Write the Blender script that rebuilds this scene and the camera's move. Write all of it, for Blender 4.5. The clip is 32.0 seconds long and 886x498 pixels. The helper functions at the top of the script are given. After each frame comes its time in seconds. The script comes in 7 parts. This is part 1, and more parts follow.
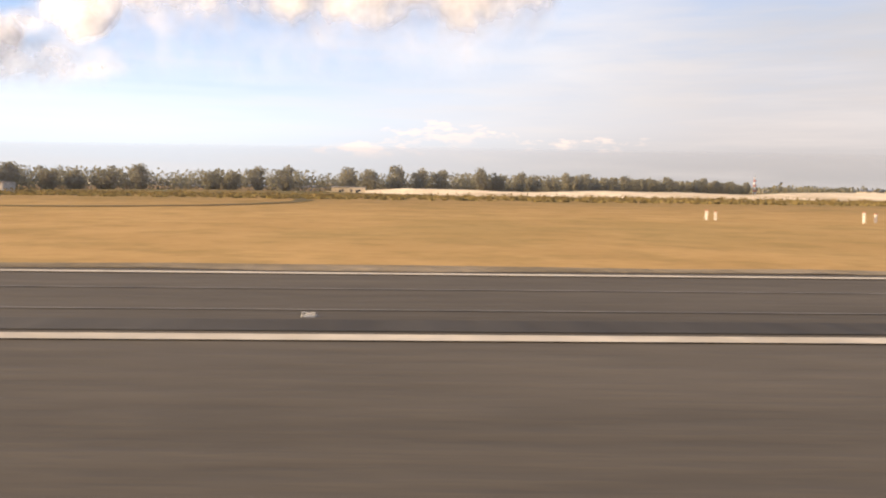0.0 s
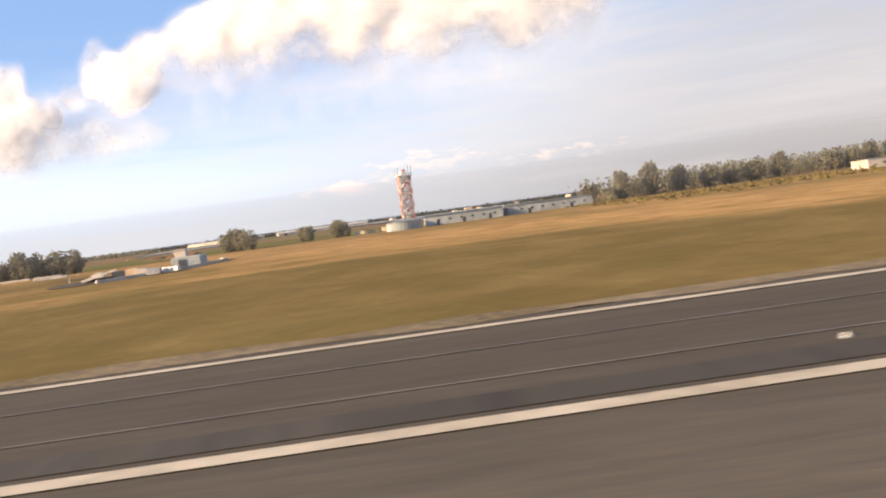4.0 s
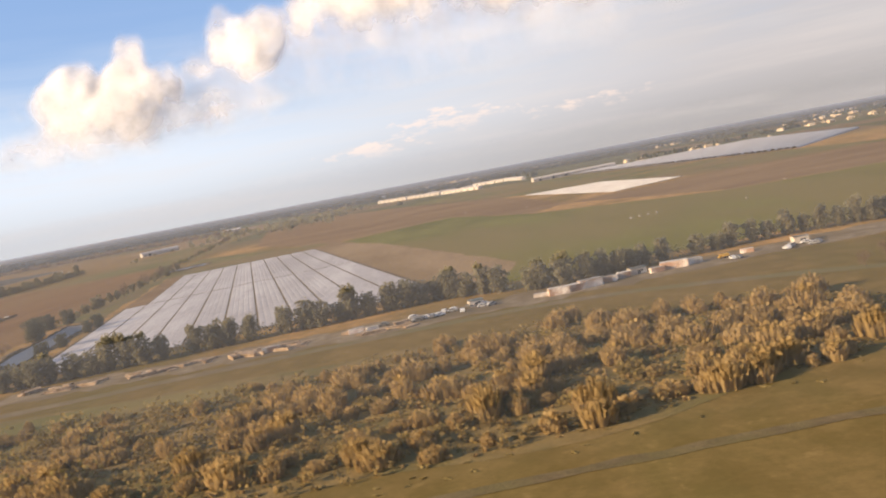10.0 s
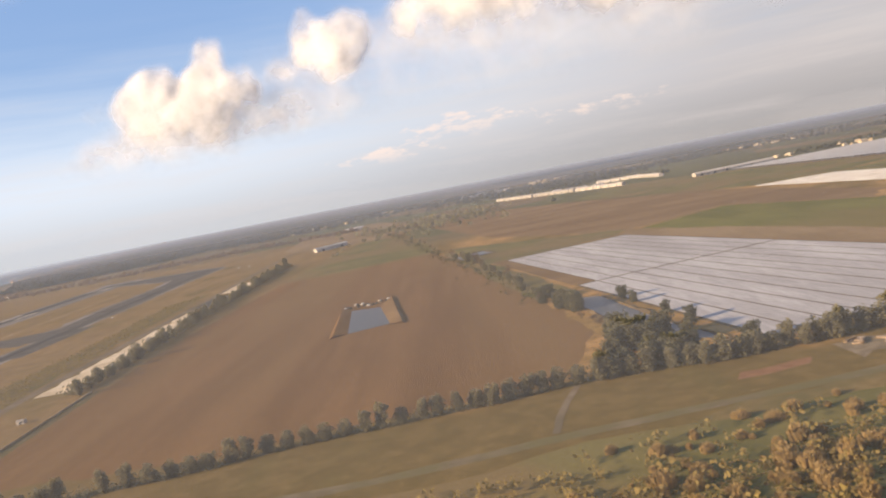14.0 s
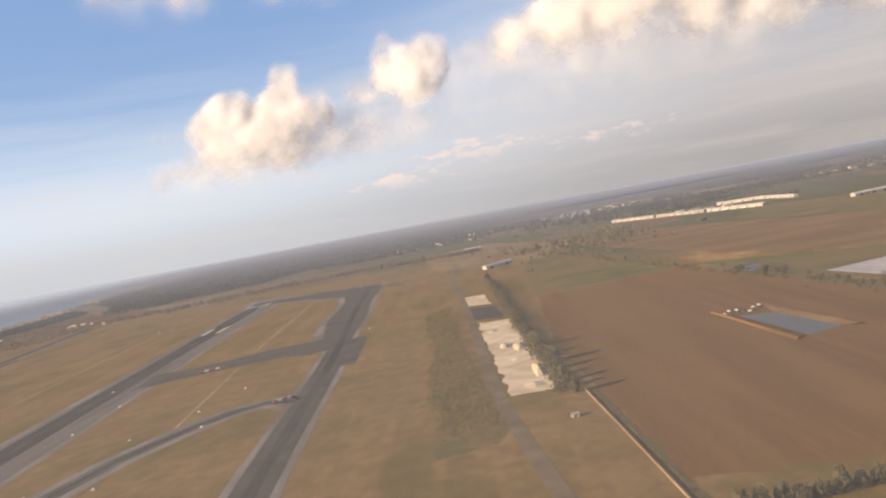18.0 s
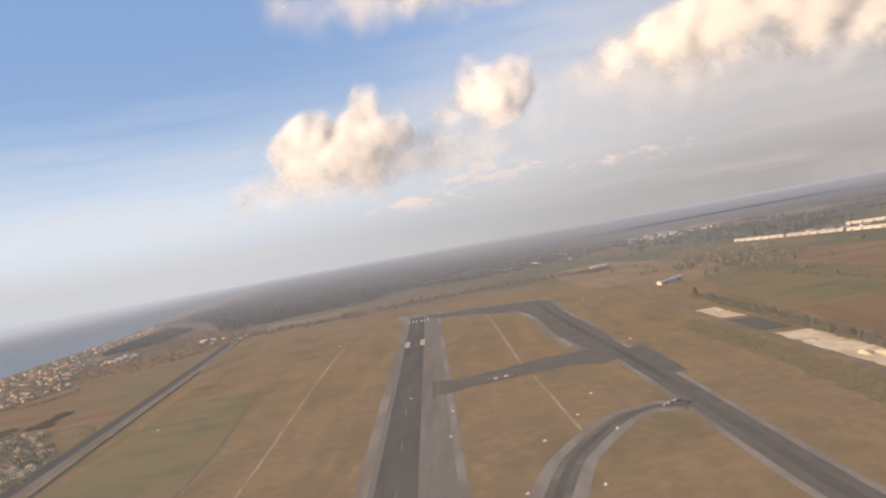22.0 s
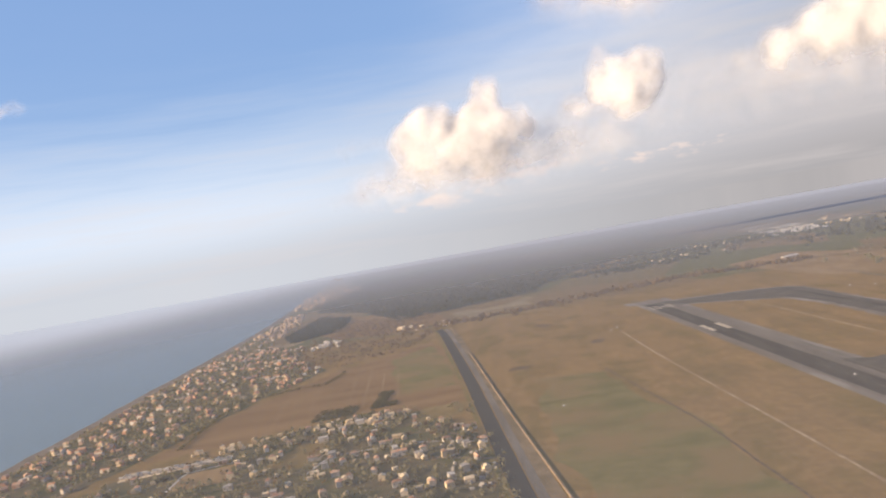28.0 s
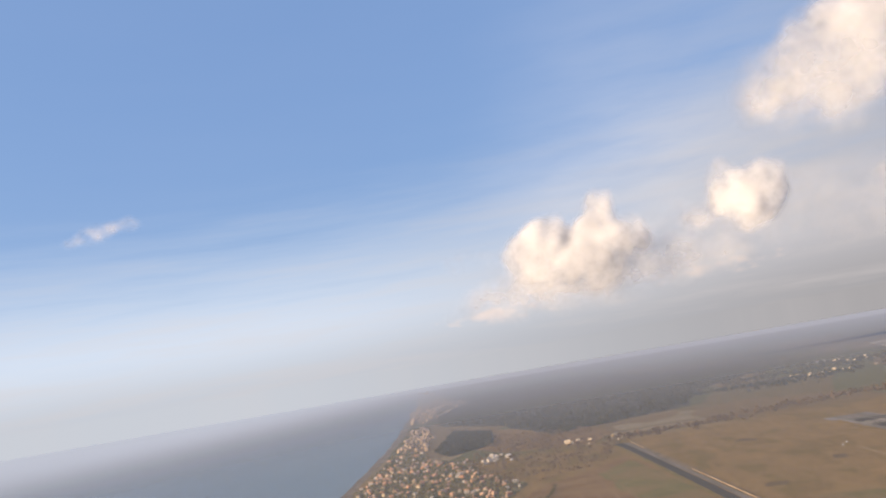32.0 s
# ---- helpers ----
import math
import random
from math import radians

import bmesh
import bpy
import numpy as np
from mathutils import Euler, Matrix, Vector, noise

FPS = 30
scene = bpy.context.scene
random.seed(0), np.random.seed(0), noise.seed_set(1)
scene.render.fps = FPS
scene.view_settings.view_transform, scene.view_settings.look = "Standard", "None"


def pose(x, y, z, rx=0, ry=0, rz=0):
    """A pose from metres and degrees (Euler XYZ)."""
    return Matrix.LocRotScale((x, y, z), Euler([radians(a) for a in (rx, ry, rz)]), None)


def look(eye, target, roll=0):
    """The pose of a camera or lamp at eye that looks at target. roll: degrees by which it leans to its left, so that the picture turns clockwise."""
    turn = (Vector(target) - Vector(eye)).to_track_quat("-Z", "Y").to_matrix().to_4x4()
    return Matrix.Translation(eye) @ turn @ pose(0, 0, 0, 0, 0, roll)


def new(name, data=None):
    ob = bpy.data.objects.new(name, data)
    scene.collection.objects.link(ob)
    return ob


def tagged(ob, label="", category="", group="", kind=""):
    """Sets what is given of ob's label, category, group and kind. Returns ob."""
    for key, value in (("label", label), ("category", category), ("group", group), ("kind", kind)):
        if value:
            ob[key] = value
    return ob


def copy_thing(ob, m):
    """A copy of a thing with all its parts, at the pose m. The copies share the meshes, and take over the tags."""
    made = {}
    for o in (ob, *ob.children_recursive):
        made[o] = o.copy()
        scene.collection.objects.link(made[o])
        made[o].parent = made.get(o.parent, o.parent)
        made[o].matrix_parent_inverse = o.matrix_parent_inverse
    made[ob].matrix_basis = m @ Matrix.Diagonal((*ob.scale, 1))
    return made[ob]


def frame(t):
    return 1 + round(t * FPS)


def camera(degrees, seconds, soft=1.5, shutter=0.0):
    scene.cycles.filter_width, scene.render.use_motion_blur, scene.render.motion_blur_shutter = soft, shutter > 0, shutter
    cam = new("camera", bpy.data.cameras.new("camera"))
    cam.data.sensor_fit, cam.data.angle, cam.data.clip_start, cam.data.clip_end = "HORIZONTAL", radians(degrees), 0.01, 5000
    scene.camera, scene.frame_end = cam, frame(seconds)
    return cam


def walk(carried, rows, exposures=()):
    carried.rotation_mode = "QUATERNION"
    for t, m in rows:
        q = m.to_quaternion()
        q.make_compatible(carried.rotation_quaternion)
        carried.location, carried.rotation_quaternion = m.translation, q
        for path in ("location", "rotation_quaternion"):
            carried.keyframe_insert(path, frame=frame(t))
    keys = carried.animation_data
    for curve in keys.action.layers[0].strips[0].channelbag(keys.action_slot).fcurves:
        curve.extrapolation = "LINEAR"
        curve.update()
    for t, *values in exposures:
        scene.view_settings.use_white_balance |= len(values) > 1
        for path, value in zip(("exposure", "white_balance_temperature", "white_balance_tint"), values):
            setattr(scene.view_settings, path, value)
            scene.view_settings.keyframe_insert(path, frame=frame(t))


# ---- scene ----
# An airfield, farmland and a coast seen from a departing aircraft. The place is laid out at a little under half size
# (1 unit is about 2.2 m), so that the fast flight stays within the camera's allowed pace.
cam = camera(56.0, 32.0, soft=2.0, shutter=0.15)
PATH = [
    (0, (212.39, -0.62, 1.87), (216.43, 99.02, -5.59), 0.79),
    (0.5, (192.94, -0.38, 1.83), (197.03, 99.37, -3.91), -0.23),
    (1, (173.49, -0.17, 1.77), (177.82, 99.63, -2.86), -0.94),
    (1.5, (154.05, -0.0, 1.69), (158.57, 99.79, -2.85), -1.64),
    (2, (134.63, 0.13, 1.63), (137.0, 99.86, -5.29), -3.79),
    (2.5, (115.24, 0.22, 1.6), (119.19, 100.04, -3.03), -4.32),
    (3, (95.89, 0.28, 1.67), (99.99, 100.11, -2.38), -6.33),
    (3.5, (76.59, 0.3, 1.91), (81.13, 100.11, -2.16), -6.89),
    (4.5, (38.16, 0.23, 3.13), (42.89, 99.99, -1.82), -8.69),
    (5.5, (-0.01, 0.01, 5.45), (4.9, 99.72, -0.38), -10.48),
    (6, (-18.99, -0.16, 6.98), (-14.61, 99.57, 1.09), -11.30),
    (6.5, (-37.92, -0.36, 8.73), (-33.68, 99.39, 3.11), -12.14),
    (7, (-56.78, -0.6, 10.69), (-52.06, 99.2, 6.58), -13.12),
    (7.5, (-75.57, -0.88, 12.82), (-72.45, 98.95, 7.72), -13.05),
    (8, (-94.3, -1.19, 15.1), (-91.46, 98.63, 9.74), -12.58),
    (8.5, (-112.96, -1.53, 17.51), (-110.52, 98.28, 11.81), -12.03),
    (9, (-131.57, -1.91, 20.0), (-130.7, 97.76, 11.91), -11.43),
    (9.5, (-150.13, -2.32, 22.53), (-148.84, 97.36, 14.62), -11.03),
    (10, (-168.66, -2.76, 25.04), (-168.26, 96.85, 16.19), -10.67),
    (10.5, (-187.17, -3.23, 27.5), (-187.15, 96.31, 17.89), -10.51),
    (11, (-205.66, -3.73, 29.92), (-205.71, 95.82, 20.4), -10.65),
    (11.5, (-224.14, -4.25, 32.29), (-224.35, 95.33, 23.08), -10.46),
    (12, (-242.63, -4.79, 34.63), (-242.45, 94.87, 26.34), -10.68),
    (12.5, (-261.14, -5.36, 36.94), (-261.14, 94.32, 28.85), -10.83),
    (13, (-279.67, -5.94, 39.25), (-280.46, 93.69, 30.71), -10.91),
    (13.5, (-298.23, -6.55, 41.58), (-299.27, 93.1, 33.25), -10.97),
    (14, (-316.82, -7.18, 43.94), (-317.98, 92.5, 35.95), -10.91),
    (14.5, (-335.46, -7.83, 46.35), (-336.82, 91.88, 38.82), -10.96),
    (15, (-354.15, -8.5, 48.82), (-355.55, 91.27, 42.11), -10.90),
    (15.5, (-372.9, -9.19, 51.33), (-374.19, 90.67, 46.14), -10.81),
    (16.5, (-410.61, -10.63, 56.53), (-411.97, 89.23, 51.6), -10.69),
    (17.5, (-448.53, -12.15, 61.82), (-449.96, 87.73, 57.15), -10.56),
    (18, (-467.53, -12.92, 64.43), (-469.24, 86.95, 59.72), -10.66),
    (18.5, (-486.53, -13.7, 66.97), (-488.22, 86.21, 63.32), -10.66),
    (19, (-505.52, -14.49, 69.47), (-507.57, 85.43, 66.12), -10.81),
    (19.5, (-524.48, -15.27, 71.95), (-526.83, 84.65, 68.74), -10.75),
    (20, (-543.39, -16.06, 74.41), (-545.1, 83.9, 72.09), -11.15),
    (20.5, (-562.24, -16.83, 76.89), (-565.13, 83.08, 73.71), -10.85),
    (21, (-581.03, -17.61, 79.38), (-584.01, 82.3, 76.34), -10.58),
    (21.5, (-599.78, -18.41, 81.88), (-602.82, 81.51, 79.2), -10.43),
    (22, (-618.49, -19.22, 84.37), (-621.57, 80.72, 82.73), -10.31),
    (22.5, (-637.18, -20.07, 86.85), (-640.73, 79.86, 85.82), -10.20),
    (23, (-655.85, -20.97, 89.31), (-659.84, 78.95, 88.18), -10.13),
    (23.5, (-674.51, -21.91, 91.72), (-678.76, 77.99, 90.5), -10.16),
    (24, (-693.18, -22.92, 94.08), (-698.03, 76.94, 92.35), -10.17),
    (24.5, (-711.86, -24.01, 96.36), (-717.23, 75.83, 94.23), -10.25),
    (25, (-730.55, -25.16, 98.61), (-736.32, 74.64, 95.81), -10.34),
    (25.5, (-749.24, -26.37, 100.85), (-754.9, 73.44, 98.31), -10.49),
    (26.5, (-786.6, -28.95, 105.47), (-792.65, 70.84, 103.12), -10.42),
    (27.5, (-823.87, -31.7, 110.31), (-830.31, 68.07, 108.17), -10.35),
    (28, (-842.46, -33.12, 112.8), (-848.93, 66.66, 111.43), -10.18),
    (28.5, (-861.0, -34.57, 115.31), (-867.63, 65.21, 114.8), -10.43),
    (29, (-879.51, -36.04, 117.83), (-886.17, 63.73, 119.05), -10.31),
    (29.5, (-897.99, -37.52, 120.36), (-904.93, 62.17, 124.01), -10.32),
    (30, (-916.43, -39.02, 122.89), (-924.06, 60.52, 128.8), -10.26),
    (30.5, (-934.85, -40.51, 125.41), (-943.21, 58.84, 133.14), -10.15),
    (31, (-953.25, -42.01, 127.91), (-962.16, 57.12, 137.52), -10.18),
    (31.5, (-971.63, -43.51, 130.4), (-981.15, 55.35, 142.09), -10.06),
    (32, (-989.99, -44.99, 132.87), (-1000.4, 53.58, 146.08), -9.94),
]
EXPOSURES = [(0, 1.53, 7200, 10), (4, 1.5, 7000, 10), (9, 1.34, 7150, 10), (13, 1.26, 7100, 10), (18, 1.14, 7200, 10), (24, 1.10, 7150, 10), (29, 1.2, 6880, 10), (32, 1.04, 6850, 10)]
walk(cam, [(t, look(eye, target, roll)) for t, eye, target, roll in PATH], EXPOSURES)

rnd = random.Random(7)
SUN_FROM = Vector((-1.0, -0.30, 0.33)).normalized()


# ---- node helpers ----
class Nodes:
    """Short-hand for building node trees."""

    def __init__(self, tree):
        self.tree = tree
        tree.nodes.clear()

    def add(self, kind, **values):
        node = self.tree.nodes.new(kind)
        for key, value in values.items():
            setattr(node, key, value)
        return node

    def link(self, a, b):
        self.tree.links.new(a, b)

    def put(self, socket, value):
        if hasattr(value, "is_output"):
            self.link(value, socket)
        else:
            socket.default_value = value

    def math(self, op, a, b=0.0, clamp=False):
        node = self.add("ShaderNodeMath", operation=op, use_clamp=clamp)
        self.put(node.inputs[0], a)
        self.put(node.inputs[1], b)
        return node.outputs[0]

    def ramp(self, value, lo, hi, a=0.0, b=1.0):
        node = self.add("ShaderNodeMapRange", interpolation_type="SMOOTHSTEP", clamp=True)
        for socket, v in zip(node.inputs, (value, lo, hi, a, b)):
            self.put(socket, v)
        return node.outputs[0]

    def mix(self, fac, a, b, blend="MIX"):
        node = self.add("ShaderNodeMix", data_type="RGBA", blend_type=blend)
        self.put(node.inputs[0], fac)
        self.put(node.inputs[6], (*a, 1) if isinstance(a, tuple) else a)
        self.put(node.inputs[7], (*b, 1) if isinstance(b, tuple) else b)
        return node.outputs[2]

    def noise(self, vector, scale, detail=4.0, rough=0.55):
        node = self.add("ShaderNodeTexNoise")
        self.put(node.inputs["Vector"], vector)
        node.inputs["Scale"].default_value, node.inputs["Detail"].default_value, node.inputs["Roughness"].default_value = scale, detail, rough
        return node.outputs[0]

    def mapped(self, vector, scale, turn=0.0, move=(0, 0, 0)):
        node = self.add("ShaderNodeMapping")
        self.put(node.inputs[0], vector)
        node.inputs[1].default_value, node.inputs[2].default_value, node.inputs[3].default_value = move, (0, 0, turn), scale
        return node.outputs[0]


# ---- world: low sun ahead, blue sky, veils of cloud and a hazy horizon ----
world = bpy.data.worlds.new("sky")
scene.world = world
world.use_nodes = True
n = Nodes(world.node_tree)
way = n.add("ShaderNodeTexCoord").outputs["Generated"]
split = n.add("ShaderNodeSeparateXYZ")
n.link(way, split.inputs[0])
az, el = n.math("ARCTAN2", split.outputs[0], split.outputs[1]), n.math("MAXIMUM", split.outputs[2], 0.0)
sky = n.add("ShaderNodeTexSky", sky_type="NISHITA", sun_disc=False)
sky.sun_elevation = math.asin(SUN_FROM.z)
sky.sun_rotation = math.atan2(SUN_FROM.x, SUN_FROM.y)
sky.air_density, sky.dust_density, sky.ozone_density = 1.0, 0.6, 2.0
blue = n.mix(1.0, sky.outputs[0], (0.095, 0.095, 0.095), "MULTIPLY")
blue = n.mix(0.55, blue, (0.24, 0.42, 0.84))
flat = n.add("ShaderNodeCombineXYZ")
n.link(az, flat.inputs[0])
n.link(n.math("MULTIPLY", el, 2.6), flat.inputs[1])
wisp = n.noise(n.mapped(flat.outputs[0], (1.0, 2.2, 1.0), 0.35), 4.5, 7.0, 0.6)
broad = n.noise(flat.outputs[0], 1.7, 3.0, 0.5)
# a high veil that thickens to the right
side = n.ramp(n.math("ADD", n.math("SUBTRACT", az, n.math("MULTIPLY", n.math("SUBTRACT", el, 0.15), 0.5)), n.math("MULTIPLY", n.math("SUBTRACT", broad, 0.5), 0.35)), -0.16, 0.34)
veil = n.math("MULTIPLY", n.ramp(n.math("ADD", n.math("MULTIPLY", wisp, 0.5), n.math("MULTIPLY", broad, 0.7)), 0.32, 0.76), n.math("ADD", n.math("MULTIPLY", side, 0.93), 0.03), True)
veil_colour = n.mix(n.ramp(az, -0.05, 0.5), (0.96, 0.92, 0.94), (0.40, 0.40, 0.43))
up = n.mix(n.math("MULTIPLY", veil, n.ramp(el, 0.11, 0.33, 1.0, 0.30)), blue, veil_colour)
# haze over the horizon, higher on the landward side, with faint streaks in it
top = n.math("ADD", n.math("MULTIPLY", n.ramp(az, -0.45, 0.35), 0.06), 0.23)
streak = n.noise(n.mapped(flat.outputs[0], (1.0, 5.0, 1.0), 0.06), 3.2, 6.0, 0.6)
low = n.math("SUBTRACT", 1.0, n.ramp(n.math("SUBTRACT", el, n.math("MULTIPLY", n.math("SUBTRACT", streak, 0.5), 0.10)), 0.03, top))
haze_low = n.mix(n.ramp(az, -0.40, 0.45), (0.500, 0.540, 0.620), (0.335, 0.330, 0.350))
haze_high = n.mix(n.ramp(az, -0.40, 0.45), (0.630, 0.715, 0.860), (0.460, 0.443, 0.472))
haze_colour = n.mix(n.ramp(el, 0.0, 0.08), haze_low, haze_high)
haze_colour = n.mix(n.ramp(streak, 0.42, 0.68, 0.0, 0.30), haze_colour, (0.60, 0.56, 0.57))
up = n.mix(n.math("MAXIMUM", n.math("MULTIPLY", low, 0.95), n.ramp(el, 0.0, 0.03, 1.0, 0.0)), up, haze_colour)
# two rows of far cumulus tops, lit pink
far_noise = n.noise(n.mapped(flat.outputs[0], (1.0, 1.1, 1.0)), 26.0, 5.0, 0.62)
for a0, e0, wa, we in ((0.030, 0.060, 0.10, 0.022), (-0.06, 0.042, 0.10, 0.014), (0.215, 0.050, 0.10, 0.014)):
    da = n.math("DIVIDE", n.math("SUBTRACT", az, a0), wa)
    de = n.math("DIVIDE", n.math("SUBTRACT", el, e0), we)
    away = n.math("ADD", n.math("MULTIPLY", da, da), n.math("MULTIPLY", de, de))
    puff = n.math("MULTIPLY", n.ramp(n.math("SUBTRACT", far_noise, n.math("MULTIPLY", away, 0.22)), 0.40, 0.56), n.ramp(de, -1.0, 0.5))
    up = n.mix(n.math("MULTIPLY", puff, 0.55), up, (0.88, 0.70, 0.63))
back = n.add("ShaderNodeBackground")
n.link(up, back.inputs[0])
back.inputs[1].default_value = 0.56
n.link(back.outputs[0], n.add("ShaderNodeOutputWorld").inputs[0])

sun = new("sun", bpy.data.lights.new("sun", "SUN"))
sun.data.energy, sun.data.angle, sun.data.color = 4.4, radians(3.0), (1.0, 0.78, 0.52)
sun.matrix_world = look(SUN_FROM * 900, (0, 0, 0))


# ---- materials ----
def surface(name, a, b, scale=0.2, rough=0.9, bump=0.3, c=None, c_scale=0.02, fine=3.0, stretch=(1, 1, 1), turn=0.0, spread=(0.36, 0.64), metal=0.0, per_thing=0.0):
    """A mottled surface: two colours by a middling grain, a third in large patches, a fine grain and a bump; world-sized."""
    m = bpy.data.materials.new(name)
    m.use_nodes = True
    k = Nodes(m.node_tree)
    place = k.add("ShaderNodeNewGeometry").outputs["Position"]
    place = k.mapped(place, stretch, turn)
    grain = k.noise(place, scale, 5.0, 0.6)
    colour = k.mix(k.ramp(grain, *spread), a, b)
    if c:
        colour = k.mix(k.ramp(k.noise(place, c_scale, 4.0), 0.42, 0.62), colour, c)
    small = k.noise(place, fine, 3.0, 0.65)
    colour = k.mix(1.0, colour, k.mix(small, (0.82, 0.82, 0.82), (1.46, 1.46, 1.46)) if rough > 0.82 else k.mix(small, (0.72, 0.72, 0.72), (1.28, 1.28, 1.28)), "MULTIPLY")
    if per_thing:
        tint = k.add("ShaderNodeObjectInfo").outputs["Random"]
        shade = k.ramp(tint, 0.0, 1.0, 1.0 - per_thing, 1.0 + per_thing)
        grey = k.add("ShaderNodeCombineColor")
        for socket in grey.inputs:
            k.link(shade, socket)
        colour = k.mix(1.0, colour, grey.outputs[0], "MULTIPLY")
    p = k.add("ShaderNodeBsdfPrincipled")
    k.link(colour, p.inputs["Base Color"])
    p.inputs["Roughness"].default_value, p.inputs["Metallic"].default_value = rough, metal
    p.inputs["Specular IOR Level"].default_value = 0.08 if rough > 0.82 else 0.5
    if bump:
        hump = k.add("ShaderNodeBump")
        hump.inputs["Strength"].default_value, hump.inputs["Distance"].default_value = bump, 0.3
        k.link(small, hump.inputs["Height"])
        k.link(hump.outputs[0], p.inputs["Normal"])
    k.link(p.outputs[0], k.add("ShaderNodeOutputMaterial").inputs[0])
    return m


def leafy(name, a, b, see_through=0.25):
    """Leaves: colour by tree and by leaf, a little light let through."""
    m = bpy.data.materials.new(name)
    m.use_nodes = True
    k = Nodes(m.node_tree)
    leaf = k.add("ShaderNodeNewGeometry").outputs["Random Per Island"]
    tree = k.add("ShaderNodeObjectInfo").outputs["Random"]
    colour = k.mix(k.math("ADD", k.math("MULTIPLY", leaf, 0.6), k.math("MULTIPLY", tree, 0.4)), a, b)
    d, t, mixer = k.add("ShaderNodeBsdfDiffuse"), k.add("ShaderNodeBsdfTranslucent"), k.add("ShaderNodeMixShader")
    k.link(colour, d.inputs[0])
    k.link(colour, t.inputs[0])
    mixer.inputs[0].default_value = see_through
    k.link(d.outputs[0], mixer.inputs[1])
    k.link(t.outputs[0], mixer.inputs[2])
    k.link(mixer.outputs[0], k.add("ShaderNodeOutputMaterial").inputs[0])
    return m


def ground_material():
    """Airfield grass near by; a patchwork of fields in the farmland beyond."""
    m = bpy.data.materials.new("grass_ground")
    m.use_nodes = True
    k = Nodes(m.node_tree)
    place = k.add("ShaderNodeNewGeometry").outputs["Position"]
    xyz = k.add("ShaderNodeSeparateXYZ")
    k.link(place, xyz.inputs[0])
    long = k.mapped(place, (1.0, 0.8, 1.0), 0.05)
    big, mid, small = k.noise(long, 0.018, 4.0), k.noise(long, 0.16, 5.0, 0.65), k.noise(place, 1.6, 4.0, 0.7)
    ochre = k.mix(k.ramp(mid, 0.35, 0.65), (0.355, 0.198, 0.074), (0.455, 0.264, 0.106))
    green = k.mix(k.ramp(mid, 0.35, 0.65), (0.136, 0.093, 0.030), (0.182, 0.122, 0.044))
    verge = k.math("MULTIPLY", k.ramp(xyz.outputs[1], 30.0, 62.0, 0.36, 0.0), k.ramp(xyz.outputs[0], 60.0, 130.0, 1.0, 0.0))
    verge = k.math("MAXIMUM", verge, k.math("MULTIPLY", k.ramp(xyz.outputs[0], -95.0, -30.0, 0.32, 0.0), k.ramp(xyz.outputs[1], 130.0, 165.0, 1.0, 0.0)))
    west = k.ramp(xyz.outputs[0], -440.0, -330.0, 1.0, 0.0)
    verge = k.math("ADD", verge, k.ramp(xyz.outputs[0], 60.0, 150.0, 0.0, -0.16))
    streak = k.math("MULTIPLY", k.math("SUBTRACT", k.noise(k.mapped(place, (0.05, 0.6, 1.0)), 0.35, 4.0, 0.6), 0.5), k.ramp(west, 0.0, 1.0, 0.30, 0.0))
    combed = k.math("MULTIPLY", k.math("SUBTRACT", k.noise(k.mapped(place, (1.0, 0.07, 1.0), 0.046), 0.09, 5.0, 0.6), 0.5), k.ramp(west, 0.0, 1.0, 0.0, 0.55))
    streak = k.math("ADD", streak, combed)
    grass = k.mix(k.ramp(k.math("ADD", k.math("ADD", big, streak), verge), 0.40, 0.66), ochre, green)
    brown = k.mix(k.ramp(mid, 0.3, 0.7), (0.186, 0.122, 0.054), (0.236, 0.156, 0.072))
    grass = k.mix(k.math("MULTIPLY", west, k.ramp(big, 0.36, 0.62, 0.95, 0.60)), grass, brown)
    patch = k.noise(k.mapped(place, (1.0, 0.40, 1.0), 0.05), 0.030, 5.0, 0.62)
    grass = k.mix(k.ramp(patch, 0.50, 0.64, 0.0, 0.42), grass, (0.118, 0.098, 0.028))
    grass = k.mix(k.ramp(patch, 0.42, 0.32, 0.0, 0.4), grass, (0.270, 0.176, 0.070))
    cells = k.add("ShaderNodeTexVoronoi", feature="F1", distance="CHEBYCHEV")
    cells.inputs["Scale"].default_value = 0.006
    k.link(k.mapped(place, (1.0, 0.55, 1.0), 0.5), cells.inputs["Vector"])
    pick = k.add("ShaderNodeSeparateColor")
    k.link(cells.outputs["Color"], pick.inputs[0])
    fields = k.mix(k.ramp(pick.outputs[0], 0.35, 0.45), (0.116, 0.104, 0.048), (0.190, 0.130, 0.070))
    fields = k.mix(k.ramp(pick.outputs[1], 0.60, 0.66), fields, (0.126, 0.116, 0.054))
    fields = k.mix(k.ramp(pick.outputs[2], 0.80, 0.84), fields, (0.250, 0.190, 0.115))
    fields = k.mix(k.ramp(mid, 0.45, 0.75, 0.0, 0.5), fields, (0.075, 0.078, 0.035))
    farm = k.math("MULTIPLY", k.ramp(xyz.outputs[1], 560.0, 640.0), k.ramp(xyz.outputs[0], -420.0, -330.0))
    farm = k.math("MAXIMUM", farm, k.ramp(xyz.outputs[1], 1000.0, 1100.0))
    tuft = k.noise(place, 0.30, 6.0, 0.7)
    tuft = k.math("ADD", k.math("MULTIPLY", k.math("SUBTRACT", tuft, 0.44), k.ramp(west, 0.0, 1.0, 1.0, 0.35)), 0.44)
    grass = k.mix(k.ramp(tuft, 0.46, 0.62, 0.0, 0.42), grass, (0.110, 0.082, 0.026))
